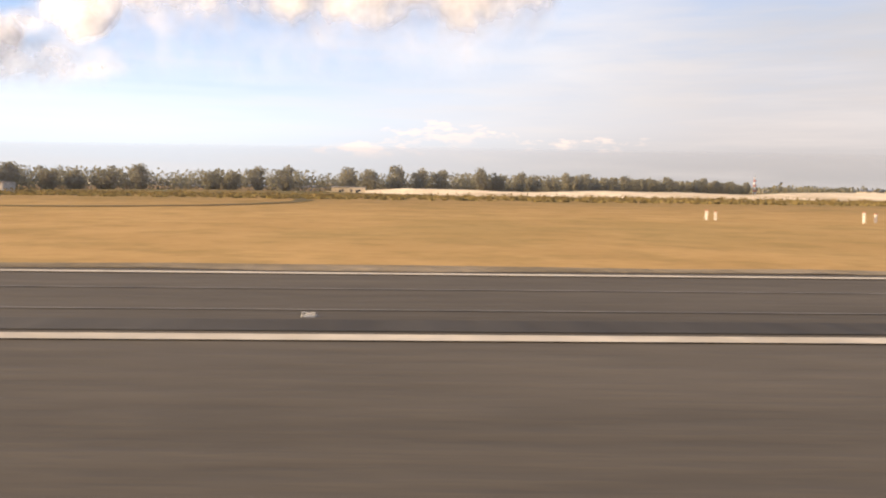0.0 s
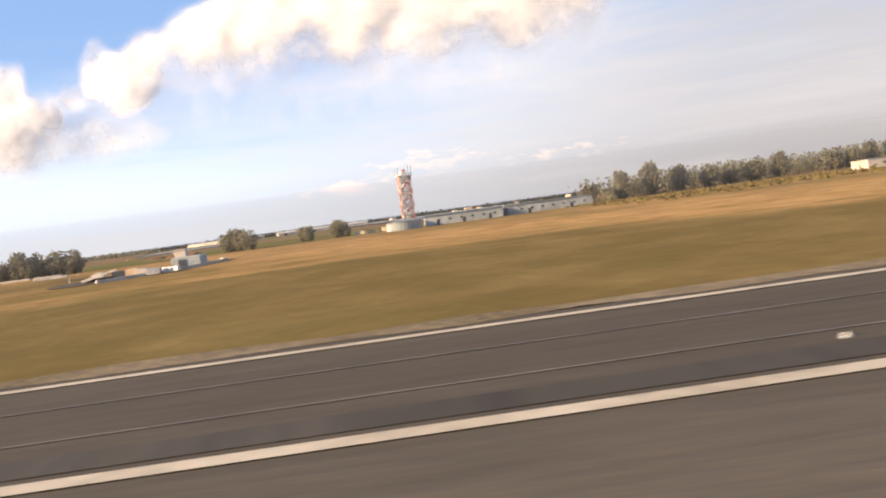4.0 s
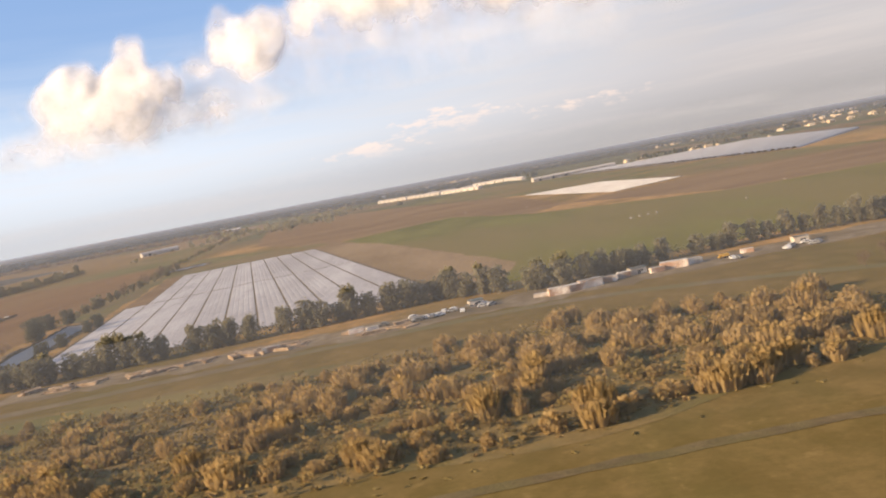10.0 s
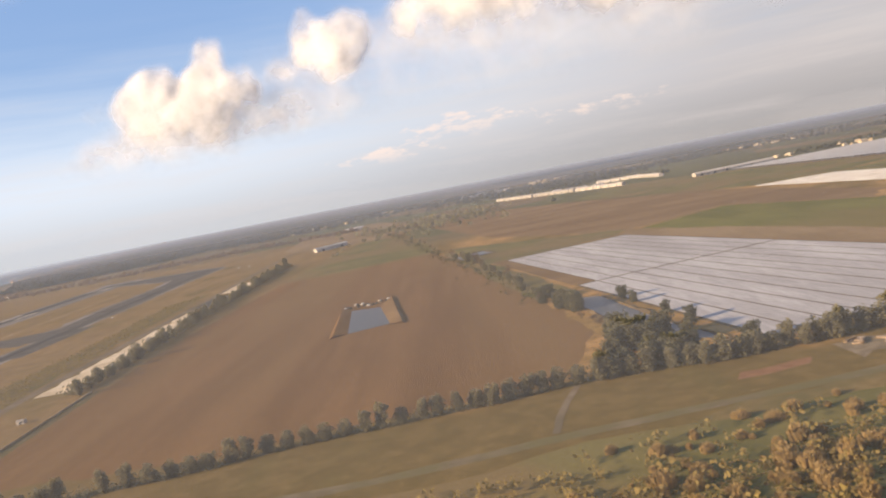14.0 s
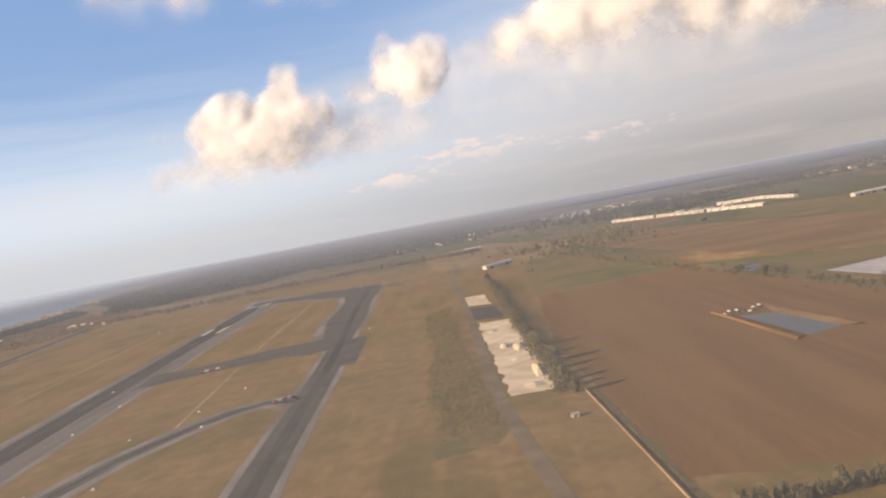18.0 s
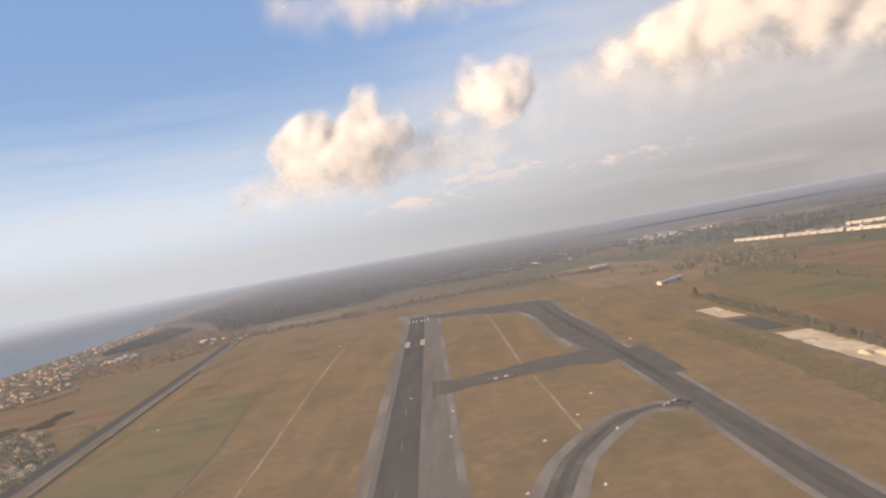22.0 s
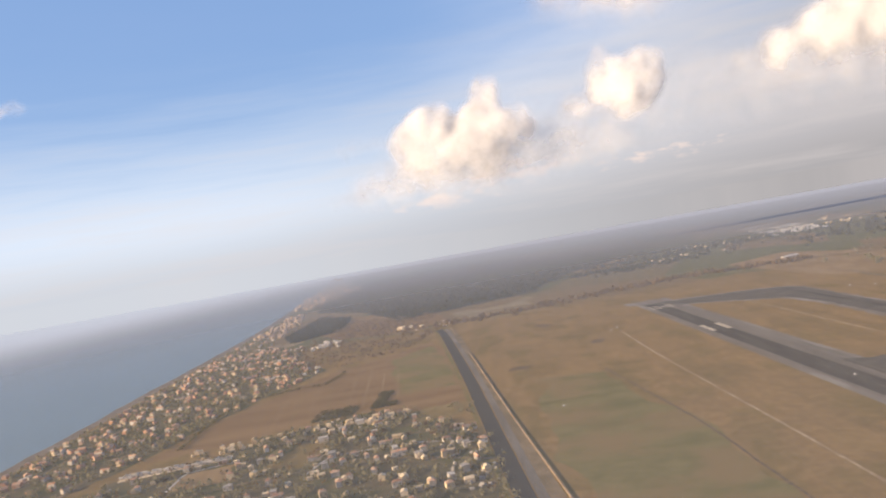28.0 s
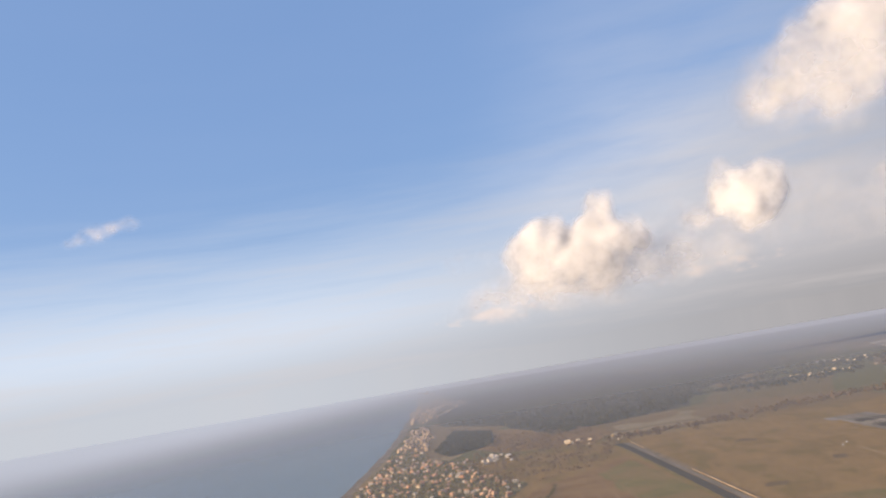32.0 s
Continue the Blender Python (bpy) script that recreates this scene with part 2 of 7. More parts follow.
    grass = k.mix(k.ramp(tuft, 0.42, 0.32, 0.0, 0.32), grass, (0.300, 0.198, 0.080))
    # east of the hangar the sward is duller and more even, greenest towards the heath
    east = k.ramp(xyz.outputs[0], 70.0, 150.0)
    grass = k.mix(k.math("MULTIPLY", east, 0.45), grass, k.mix(k.ramp(xyz.outputs[1], 45.0, 100.0), (0.330, 0.215, 0.085), (0.200, 0.148, 0.062)))
    colour = k.mix(farm, grass, fields)
    colour = k.mix(1.0, colour, k.mix(small, (0.80, 0.80, 0.80), (1.20, 1.20, 1.20)), "MULTIPLY")
    p = k.add("ShaderNodeBsdfPrincipled")
    k.link(colour, p.inputs["Base Color"])
    p.inputs["Roughness"].default_value, p.inputs["Specular IOR Level"].default_value = 1.0, 0.05
    hump = k.add("ShaderNodeBump")
    hump.inputs["Strength"].default_value, hump.inputs["Distance"].default_value = 0.18, 0.2
    k.link(small, hump.inputs["Height"])
    k.link(hump.outputs[0], p.inputs["Normal"])
    k.link(p.outputs[0], k.add("ShaderNodeOutputMaterial").inputs[0])
    return m


def water_material(name, deep, ripple, bump, rough=0.22):
    m = bpy.data.materials.new(name)
    m.use_nodes = True
    k = Nodes(m.node_tree)
    place = k.mapped(k.add("ShaderNodeNewGeometry").outputs["Position"], (1.0, 0.5, 1.0))
    p = k.add("ShaderNodeBsdfPrincipled")
    big = k.noise(place, 0.006, 3.0)
    k.link(k.mix(big, deep, tuple(v * 1.35 for v in deep)), p.inputs["Base Color"])
    p.inputs["Roughness"].default_value, p.inputs["IOR"].default_value = rough, 1.33
    hump = k.add("ShaderNodeBump")
    hump.inputs["Strength"].default_value, hump.inputs["Distance"].default_value = bump, 0.3
    k.link(k.noise(place, ripple, 4.0, 0.7), hump.inputs["Height"])
    k.link(hump.outputs[0], p.inputs["Normal"])
    k.link(p.outputs[0], k.add("ShaderNodeOutputMaterial").inputs[0])
    return m


def cloud_material():
    """White cloud, as thick as its mesh says at each place, frayed finely. Light scatters many times in a cloud,
    so its brightness follows the sunward side only loosely: the normal leans to the sun."""
    m = bpy.data.materials.new("cloud")
    m.use_nodes = True
    k = Nodes(m.node_tree)
    geo = k.add("ShaderNodeNewGeometry")
    fluff = k.noise(geo.outputs["Position"], 0.022, 6.0, 0.62)
    dense = k.add("ShaderNodeAttribute", attribute_name="dense").outputs["Fac"]
    lean = k.add("ShaderNodeVectorMath", operation="SCALE")
    k.link(geo.outputs["Normal"], lean.inputs[0])
    lean.inputs["Scale"].default_value = 0.27
    total = k.add("ShaderNodeVectorMath", operation="ADD")
    k.link(lean.outputs[0], total.inputs[0])
    total.inputs[1].default_value = SUN_FROM * 0.75
    unit = k.add("ShaderNodeVectorMath", operation="NORMALIZE")
    k.link(total.outputs[0], unit.inputs[0])
    d, t, mixer = k.add("ShaderNodeBsdfDiffuse"), k.add("ShaderNodeBsdfTranslucent"), k.add("ShaderNodeMixShader")
    for b in (d, t):
        b.inputs[0].default_value = (0.79, 0.79, 0.85, 1)
    k.link(unit.outputs[0], d.inputs["Normal"])
    mixer.inputs[0].default_value = 0.40
    k.link(d.outputs[0], mixer.inputs[1])
    k.link(t.outputs[0], mixer.inputs[2])
    clear, thin = k.add("ShaderNodeBsdfTransparent"), k.add("ShaderNodeMixShader")
    fray = k.math("MULTIPLY", k.math("SUBTRACT", fluff, 0.5), k.math("MULTIPLY", k.math("MULTIPLY", dense, k.math("SUBTRACT", 1.0, dense)), 2.4))
    k.link(k.math("ADD", dense, fray, True), thin.inputs[0])
    k.link(clear.outputs[0], thin.inputs[1])
    k.link(mixer.outputs[0], thin.inputs[2])
    k.link(thin.outputs[0], k.add("ShaderNodeOutputMaterial").inputs[0])
    return m


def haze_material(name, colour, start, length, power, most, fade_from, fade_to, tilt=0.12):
    """Haze painted on a thin see-through sheet: denser with distance, thinned again from fade_from to fade_to; its
    fixed normal looks up at the sky.
    """
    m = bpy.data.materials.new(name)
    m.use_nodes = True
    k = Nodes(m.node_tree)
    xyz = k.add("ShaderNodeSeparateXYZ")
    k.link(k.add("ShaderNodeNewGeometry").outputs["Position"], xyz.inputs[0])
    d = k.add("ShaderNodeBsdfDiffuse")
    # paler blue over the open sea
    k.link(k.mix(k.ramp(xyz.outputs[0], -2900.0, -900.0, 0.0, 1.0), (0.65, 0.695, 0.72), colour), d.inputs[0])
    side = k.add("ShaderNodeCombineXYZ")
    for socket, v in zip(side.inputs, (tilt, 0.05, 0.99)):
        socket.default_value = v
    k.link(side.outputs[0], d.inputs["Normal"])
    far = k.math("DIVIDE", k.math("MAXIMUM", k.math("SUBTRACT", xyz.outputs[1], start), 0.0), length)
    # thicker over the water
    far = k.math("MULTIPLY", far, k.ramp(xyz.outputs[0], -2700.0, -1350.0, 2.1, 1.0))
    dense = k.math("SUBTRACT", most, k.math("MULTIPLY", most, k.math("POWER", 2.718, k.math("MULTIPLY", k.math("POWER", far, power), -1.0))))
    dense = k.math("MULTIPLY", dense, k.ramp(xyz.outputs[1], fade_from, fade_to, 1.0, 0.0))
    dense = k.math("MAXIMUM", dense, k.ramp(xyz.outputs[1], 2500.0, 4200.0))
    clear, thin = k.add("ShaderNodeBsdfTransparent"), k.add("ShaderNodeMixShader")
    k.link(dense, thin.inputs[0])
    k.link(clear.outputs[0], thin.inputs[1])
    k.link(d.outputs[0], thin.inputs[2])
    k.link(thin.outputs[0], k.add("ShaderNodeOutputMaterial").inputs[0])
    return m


GROUND = ground_material()
ASPHALT = surface("asphalt", (0.068, 0.056, 0.043), (0.098, 0.080, 0.061), 0.12, 0.9, 0.2, (0.058, 0.048, 0.037), 0.03, 2.5, (0.15, 1, 1))
OLD_ASPHALT = surface("worn_asphalt", (0.048, 0.039, 0.030), (0.112, 0.092, 0.072), 0.5, 0.9, 0.3, (0.070, 0.062, 0.052), 0.06, 2.5, (1, 0.25, 1), 0.0, (0.42, 0.60))
RUBBER = surface("rubbered_asphalt", (0.044, 0.038, 0.032), (0.070, 0.060, 0.049), 0.10, 0.85, 0.15, None, 0.03, 2.0, (1, 0.12, 1), 0.045)
TAXI = surface("taxiway_asphalt", (0.068, 0.058, 0.047), (0.100, 0.086, 0.071), 0.06, 0.85, 0.15, (0.090, 0.076, 0.060), 0.02, 1.5)
OLD_RUNWAY = surface("old_runway_asphalt", (0.122, 0.105, 0.087), (0.172, 0.149, 0.124), 0.08, 0.9, 0.15, (0.140, 0.120, 0.097), 0.03, 1.5, (1, 0.1, 1), 0.045)
LINK = surface("pale_taxiway_asphalt", (0.098, 0.084, 0.069), (0.145, 0.124, 0.103), 0.12, 0.9, 0.15, (0.080, 0.068, 0.054), 0.04, 1.5)
SHOULDER = surface("gravel_shoulder", (0.172, 0.148, 0.124), (0.235, 0.204, 0.174), 0.1, 0.95, 0.2, (0.145, 0.118, 0.090), 0.03, 1.5, (1, 0.2, 1))
TRACK = surface("dark_earth_track", (0.090, 0.064, 0.036), (0.146, 0.102, 0.055), 0.4, 0.95, 0.4)
WORN_TRACK = surface("worn_grass_track", (0.092, 0.068, 0.036), (0.138, 0.100, 0.052), 0.3, 0.95, 0.3, (0.112, 0.090, 0.038), 0.08)
DUST = surface("dusty_verge", (0.160, 0.120, 0.074), (0.226, 0.172, 0.112), 0.5, 0.95, 0.4, (0.135, 0.100, 0.058), 0.12)
GARDEN = surface("garden_soil", (0.092, 0.074, 0.042), (0.140, 0.108, 0.062), 0.12, 0.95, 0.3, (0.085, 0.078, 0.034), 0.03)
CRUSHED = surface("crushed_brick", (0.185, 0.092, 0.045), (0.235, 0.122, 0.062), 0.5, 0.95, 0.4)
LANE = surface("gravel_lane", (0.158, 0.114, 0.068), (0.208, 0.154, 0.098), 0.2, 0.95, 0.3, (0.130, 0.100, 0.060), 0.05)
WEEDY_LANE = surface("weedy_gravel", (0.132, 0.100, 0.056), (0.176, 0.134, 0.080), 0.25, 0.95, 0.3, (0.128, 0.106, 0.046), 0.05)
PAINT = surface("road_paint", (0.38, 0.305, 0.21), (0.50, 0.41, 0.295), 0.6, 0.7, 0.1)
FAINT = surface("faded_paint", (0.09, 0.076, 0.060), (0.17, 0.142, 0.112), 0.5, 0.8, 0.1)
DRY = surface("dry_soil", (0.270, 0.190, 0.110), (0.360, 0.265, 0.165), 0.2, 0.95, 0.3, (0.240, 0.160, 0.085), 0.04)
PLOUGH = surface("ploughed_earth", (0.138, 0.072, 0.026), (0.188, 0.100, 0.039), 0.03, 0.95, 0.5, (0.178, 0.104, 0.042), 0.008, 1.2, (2.0, 0.15, 1), 0.03)
PLOUGH_FAR = surface("far_ploughed_earth", (0.158, 0.094, 0.042), (0.208, 0.128, 0.060), 0.03, 0.95, 0.4, None, 0.01, 0.8, (0.3, 1, 1), 0.1)
CROP = surface("green_crop", (0.096, 0.090, 0.014), (0.142, 0.128, 0.026), 0.03, 0.95, 0.5, (0.155, 0.118, 0.035), 0.012, 1.2, (1, 0.35, 1), 0.4)
CROP_DARK = surface("short_green_grass", (0.108, 0.095, 0.032), (0.155, 0.128, 0.046), 0.04, 0.95, 0.4, (0.172, 0.118, 0.050), 0.015, 1.0)
SCRUB_SOIL = surface("scrub_floor", (0.140, 0.098, 0.038), (0.190, 0.130, 0.052), 0.25, 0.95, 0.4, (0.120, 0.096, 0.036), 0.06)
PALE_FIELD = surface("pale_stubble", (0.195, 0.126, 0.060), (0.255, 0.170, 0.088), 0.05, 0.95, 0.4, None, 0.02, 1.0, (1, 0.25, 1), 0.1)
SAND = surface("pale_sand", (0.58, 0.450, 0.300), (0.72, 0.575, 0.400), 0.15, 0.95, 0.4, (0.48, 0.365, 0.235), 0.03)
BEACH = surface("beach_sand", (0.135, 0.105, 0.078), (0.190, 0.152, 0.115), 0.05, 0.95, 0.2)
PLASTIC = surface("crop_cover_plastic", (0.36, 0.335, 0.325), (0.45, 0.42, 0.405), 0.10, 0.9, 0.1, (0.32, 0.295, 0.285), 0.02, 0.8, (1, 0.15, 1), 0.24)
GLASSHOUSE = surface("dull_plastic_sheet", (0.40, 0.37, 0.345), (0.50, 0.47, 0.44), 0.08, 0.9, 0.1, None, 0.02, 0.6)
CONCRETE = surface("concrete", (0.36, 0.32, 0.28), (0.46, 0.42, 0.37), 0.8, 0.9, 0.2, (0.32, 0.27, 0.22), 0.2)
WHITE_WALL = surface("white_render", (0.50, 0.445, 0.38), (0.62, 0.56, 0.50), 0.6, 0.85, 0.15, (0.44, 0.37, 0.30), 0.3, per_thing=0.18)
BUFF_WALL = surface("weathered_buff_render", (0.40, 0.285, 0.19), (0.52, 0.385, 0.27), 0.7, 0.9, 0.2, (0.30, 0.20, 0.13), 0.5)
PINK_WALL = surface("pink_render", (0.50, 0.33, 0.25), (0.60, 0.42, 0.33), 0.8, 0.9, 0.15, (0.44, 0.30, 0.23), 0.3)
GREY_WALL = surface("grey_render", (0.30, 0.32, 0.32), (0.40, 0.41, 0.40), 0.7, 0.85, 0.15, (0.25, 0.27, 0.27), 0.2)
TEAL_ROOF = surface("teal_sheet_roof", (0.15, 0.19, 0.19), (0.22, 0.26, 0.25), 0.6, 0.7, 0.1, (0.26, 0.25, 0.22), 0.3)
TILE = surface("terracotta_tiles", (0.295, 0.150, 0.090), (0.420, 0.240, 0.155), 1.2, 0.9, 0.4, (0.35, 0.25, 0.18), 0.3, per_thing=0.35)
BROWN_ROOF = surface("weathered_brown_roof", (0.20, 0.135, 0.075), (0.30, 0.21, 0.12), 0.7, 0.95, 0.4, (0.17, 0.13, 0.08), 0.3)
FLAT_ROOF = surface("pale_flat_roof", (0.34, 0.30, 0.26), (0.46, 0.41, 0.36), 0.5, 0.9, 0.2, per_thing=0.3)
DARK = surface("dark_opening", (0.030, 0.032, 0.036), (0.060, 0.060, 0.062), 1.0, 0.5, 0.0)
RED = surface("red_paint", (0.40, 0.110, 0.075), (0.52, 0.18, 0.13), 1.0, 0.6, 0.1)
WHITE_PAINT = surface("white_paint", (0.68, 0.64, 0.60), (0.80, 0.77, 0.72), 1.0, 0.6, 0.1)
STEEL = surface("galvanised_steel", (0.34, 0.34, 0.35), (0.46, 0.46, 0.46), 1.5, 0.5, 0.1, metal=0.6)
YELLOW = surface("yellow_paint", (0.50, 0.27, 0.03), (0.62, 0.36, 0.05), 1.2, 0.6, 0.1)
BOX_PAINT = surface("container_paint", (0.60, 0.52, 0.44), (0.78, 0.71, 0.63), 0.5, 0.7, 0.2, (0.36, 0.22, 0.14), 0.3, per_thing=0.40)
TIMBER = surface("stacked_timber", (0.19, 0.130, 0.080), (0.30, 0.215, 0.140), 1.5, 0.9, 0.3, (0.38, 0.28, 0.19), 0.6, per_thing=0.3)
CAR_PAINT = surface("car_paint", (0.36, 0.35, 0.34), (0.48, 0.46, 0.44), 0.4, 0.35, 0.0, per_thing=0.75)
GLASS = surface("dark_glass", (0.030, 0.036, 0.045), (0.050, 0.056, 0.066), 1.0, 0.12, 0.0)
TYRE = surface("tyre_rubber", (0.020, 0.020, 0.020), (0.035, 0.035, 0.035), 2.0, 0.9, 0.1)
BARK = surface("bark", (0.085, 0.062, 0.042), (0.150, 0.115, 0.082), 2.0, 0.95, 0.5)
LEAF_GREY = leafy("grey_green_leaves", (0.195, 0.178, 0.112), (0.315, 0.280, 0.184), 0.5)
LEAF_DARK = leafy("dark_green_leaves", (0.165, 0.150, 0.092), (0.275, 0.243, 0.150), 0.5)
LEAF_WATER = leafy("deep_green_leaves", (0.100, 0.098, 0.062), (0.175, 0.162, 0.104), 0.3)
LEAF_OLIVE = leafy("olive_leaves", (0.085, 0.076, 0.036), (0.150, 0.128, 0.064), 0.4)
BRAMBLE = leafy("brown_bramble_leaves", (0.185, 0.134, 0.055), (0.290, 0.208, 0.092), 0.4)
REED = leafy("dry_reed_leaves", (0.285, 0.196, 0.086), (0.415, 0.292, 0.138), 0.42)
REED_GREEN = leafy("bramble_leaves", (0.200, 0.155, 0.064), (0.300, 0.222, 0.090), 0.4)
BARE = leafy("bare_twigs", (0.150, 0.105, 0.066), (0.235, 0.165, 0.108), 0.4)
PINE = leafy("pine_canopy", (0.040, 0.042, 0.026), (0.072, 0.070, 0.044), 0.2)
SEA = water_material("sea_water", (0.110, 0.160, 0.185), 0.05, 0.25, 0.35)
GREEN_PATCH = surface("olive_turf", (0.116, 0.102, 0.036), (0.160, 0.130, 0.052), 0.05, 0.95, 0.3, (0.178, 0.124, 0.054), 0.02, 1.0)
FOREST_SOIL = surface("forest_soil", (0.052, 0.048, 0.032), (0.084, 0.074, 0.048), 0.05, 0.95, 0.3)
ROUGH = surface("rough_grass", (0.156, 0.110, 0.044), (0.208, 0.144, 0.062), 0.05, 0.95, 0.3, (0.140, 0.108, 0.042), 0.02, 1.0)
POND = water_material("pond_water", (0.080, 0.082, 0.086), 0.6, 0.05, 0.45)
CANAL = water_material("canal_water", (0.034, 0.032, 0.028), 0.6, 0.08, 0.95)


# ---- mesh helpers ----
def mesh_object(name, bm, material, smooth=False):
    data = bpy.data.meshes.new(name)
    bm.to_mesh(data)
    bm.free()
    data.materials.append(material)
    if smooth:
        data.shade_smooth()
    return new(name, data)


def part(name, bm, material, parent, label="", smooth=False):
    """One mesh as a part of a thing or of a part."""
    ob = mesh_object(name, bm, material, smooth)
    ob.parent = parent
    if label:
        ob["label"] = label
    return ob


def thing(name, label, category, at=(0, 0, 0), turn=0.0, group=""):
    ob = new(name)
    ob.empty_display_size = 0.5
    ob.matrix_basis = pose(*at, 0, 0, turn)
    return tagged(ob, label, category, group)


def box(bm, x0, x1, y0, y1, z0, z1, bevel=0.0):
    made = bmesh.ops.create_cube(bm, size=1.0, matrix=Matrix.LocRotScale(((x0 + x1) / 2, (y0 + y1) / 2, (z0 + z1) / 2), None, (x1 - x0, y1 - y0, z1 - z0)))
    if bevel:
        edges = {e for v in made["verts"] for e in v.link_edges}
        bmesh.ops.bevel(bm, geom=list(edges), offset=bevel, segments=1, affect="EDGES")
    return bm


def boxes(*sizes, bevel=0.0):
    bm = bmesh.new()
    for s in sizes:
        box(bm, *s, bevel=bevel)
    return bm


def beam(bm, a, b, r):
    """A square bar from a to b."""
    a, b = Vector(a), Vector(b)
    m = (b - a).to_track_quat("Z", "Y").to_matrix().to_4x4()
    m.translation = (a + b) / 2
    bmesh.ops.create_cube(bm, size=1.0, matrix=m @ Matrix.Diagonal((2 * r, 2 * r, (b - a).length, 1)))
    return bm


def drum(bm, x, y, z0, z1, r0, r1=None, sides=16):
    bmesh.ops.create_cone(bm, cap_ends=True, segments=sides, radius1=r0, radius2=r0 if r1 is None else r1, depth=z1 - z0, matrix=Matrix.Translation((x, y, (z0 + z1) / 2)))
    return bm


def sheet(name, points, z, material, label, category, kind="structure", rough=0.0):
    """A flat piece of ground with the given outline; rough: how far its edge wanders."""
    bm = bmesh.new()
    if rough:
        loop = [Vector(p) for p in points]
        points = []
        for a, b in zip(loop, loop[1:] + loop[:1]):
            count = max(2, int((b - a).length / (rough * 1.6)))
            for i in range(count):
                p = a.lerp(b, i / count)
                points.append((p.x + rough * noise.noise((p.x * 0.21 / rough, p.y * 0.21 / rough, 3.0)) + rnd.gauss(0, rough * 0.12), p.y + rough * noise.noise((p.y * 0.21 / rough, p.x * 0.21 / rough, 8.0))))
    face = bm.faces.new([bm.verts.new((x, y, z)) for x, y in points])
    if face.normal.z < 0 or face.calc_area() and (face.normal_update() or face.normal.z < 0):
        bmesh.ops.reverse_faces(bm, faces=bm.faces)
    bmesh.ops.triangulate(bm, faces=bm.faces)
    return tagged(mesh_object(name, bm, material), label, category, "", kind)


def smooth_line(points, step):
    """Points along a smooth curve through the given ones."""
    pts = [Vector((x, y)) for x, y in points]
    pts = [2 * pts[0] - pts[1], *pts, 2 * pts[-1] - pts[-2]]
    out = []
    for a, b, c, d in zip(pts, pts[1:], pts[2:], pts[3:]):
        count = max(1, int((c - b).length / step))
        for i in range(count):
            t = i / count
            out.append(0.5 * (2 * b + (c - a) * t + (2 * a - 5 * b + 4 * c - d) * t * t + (3 * b - 3 * c + d - a) * t**3))
    return [*out, pts[-2]]


def band(name, points, width, z, material, label, category, wobble=0.0, step=12.0, kind="structure"):
    """A road, line or canal of even width along a curve."""
    line = smooth_line(points, step)
    bm = bmesh.new()
    last = None
    for i, p in enumerate(line):
        along = (line[min(i + 1, len(line) - 1)] - line[max(i - 1, 0)]).normalized()
        side = Vector((-along.y, along.x)) * width / 2
        a, b = p + side * (1 + rnd.uniform(-wobble, wobble)), p - side * (1 + rnd.uniform(-wobble, wobble))
        pair = bm.verts.new((*a, z)), bm.verts.new((*b, z))
        if last:
            bm.faces.new((last[0], last[1], pair[1], pair[0]))
        last = pair
    return tagged(mesh_object(name, bm, material), label, category, "", kind)


def stuff(name, verts, faces, material, label, category):
    data = bpy.data.meshes.new(name)
    data.from_pydata(verts, [], faces)
    data.materials.append(material)
    return tagged(new(name, data), label, category, "", "stuff")


def inside(x, y, points):
    hit = False
    for (ax, ay), (bx, by) in zip(points, points[1:] + points[:1]):
        if (ay > y) != (by > y) and x < (bx - ax) * (y - ay) / (by - ay) + ax:
            hit = not hit
    return hit


def scatter(points, count, r):
    """Random places inside an outline."""
    xs, ys = [p[0] for p in points], [p[1] for p in points]
    out = []
    while len(out) < count:
        x, y = r.uniform(min(xs), max(xs)), r.uniform(min(ys), max(ys))
        if inside(x, y, points):
            out.append((x, y))
    return out


# ---- the land ----
sheet("ground", [(-4900, -1500), (4900, -1500), (4900, 4990), (-4900, 4990)], 0.0, GROUND, "flat airfield grass and farmland, ochre and green", "ground")
COAST = [(-1150, -900), (-1190, 0), (-1215, 400), (-1226, 600), (-1240, 780), (-1258, 1000), (-1290, 1400), (-1330, 1750), (-1385, 2193), (-1510, 3430), (-1680, 4600), (-1720, 4990)]
shore = [(p.x, p.y) for p in smooth_line(COAST, 60.0)]
sheet("water", [(-4900, -1500), *[(x, y) for x, y in shore], (-4900, 4990)], 0.10, SEA, "calm grey-blue sea off the sandy shore", "sea")
band("beach", COAST, 15.0, 0.14, BEACH, "narrow strip of brown beach sand along the sea", "beach", 0.25, 30.0)

# own runway, seen along its right-hand edge
sheet("runway", [(-380, -30), (1500, -30), (1500, 17.5), (-380, 17.5)], 0.03, ASPHALT, "dark asphalt runway with worn shoulder", "runway")
for name, y, w, mat, lab in (("runway_edge_line", 9.33, 0.40, PAINT, "broad pale painted runway edge line"), ("shoulder_line", 16.67, 0.34, PAINT, "pale painted line along the shoulder edge")):
    sheet(name, [(-380, y - w / 2), (1500, y - w / 2), (1500, y + w / 2), (-380, y + w / 2)], 0.05, mat, lab, "road marking")
for y, w in ((11.6, 0.035), (14.1, 0.04)):
    sheet("pavement_joint", [(-380, y - w), (1500, y - w), (1500, y + w), (-380, y + w)], 0.045, FAINT, "thin pale sealed joint along the shoulder", "joint")
sheet("dark_band", [(-380, 9.8), (1500, 9.8), (1500, 10.7), (-380, 10.7)], 0.042, RUBBER, "darker resurfaced band beside the edge line", "pavement")
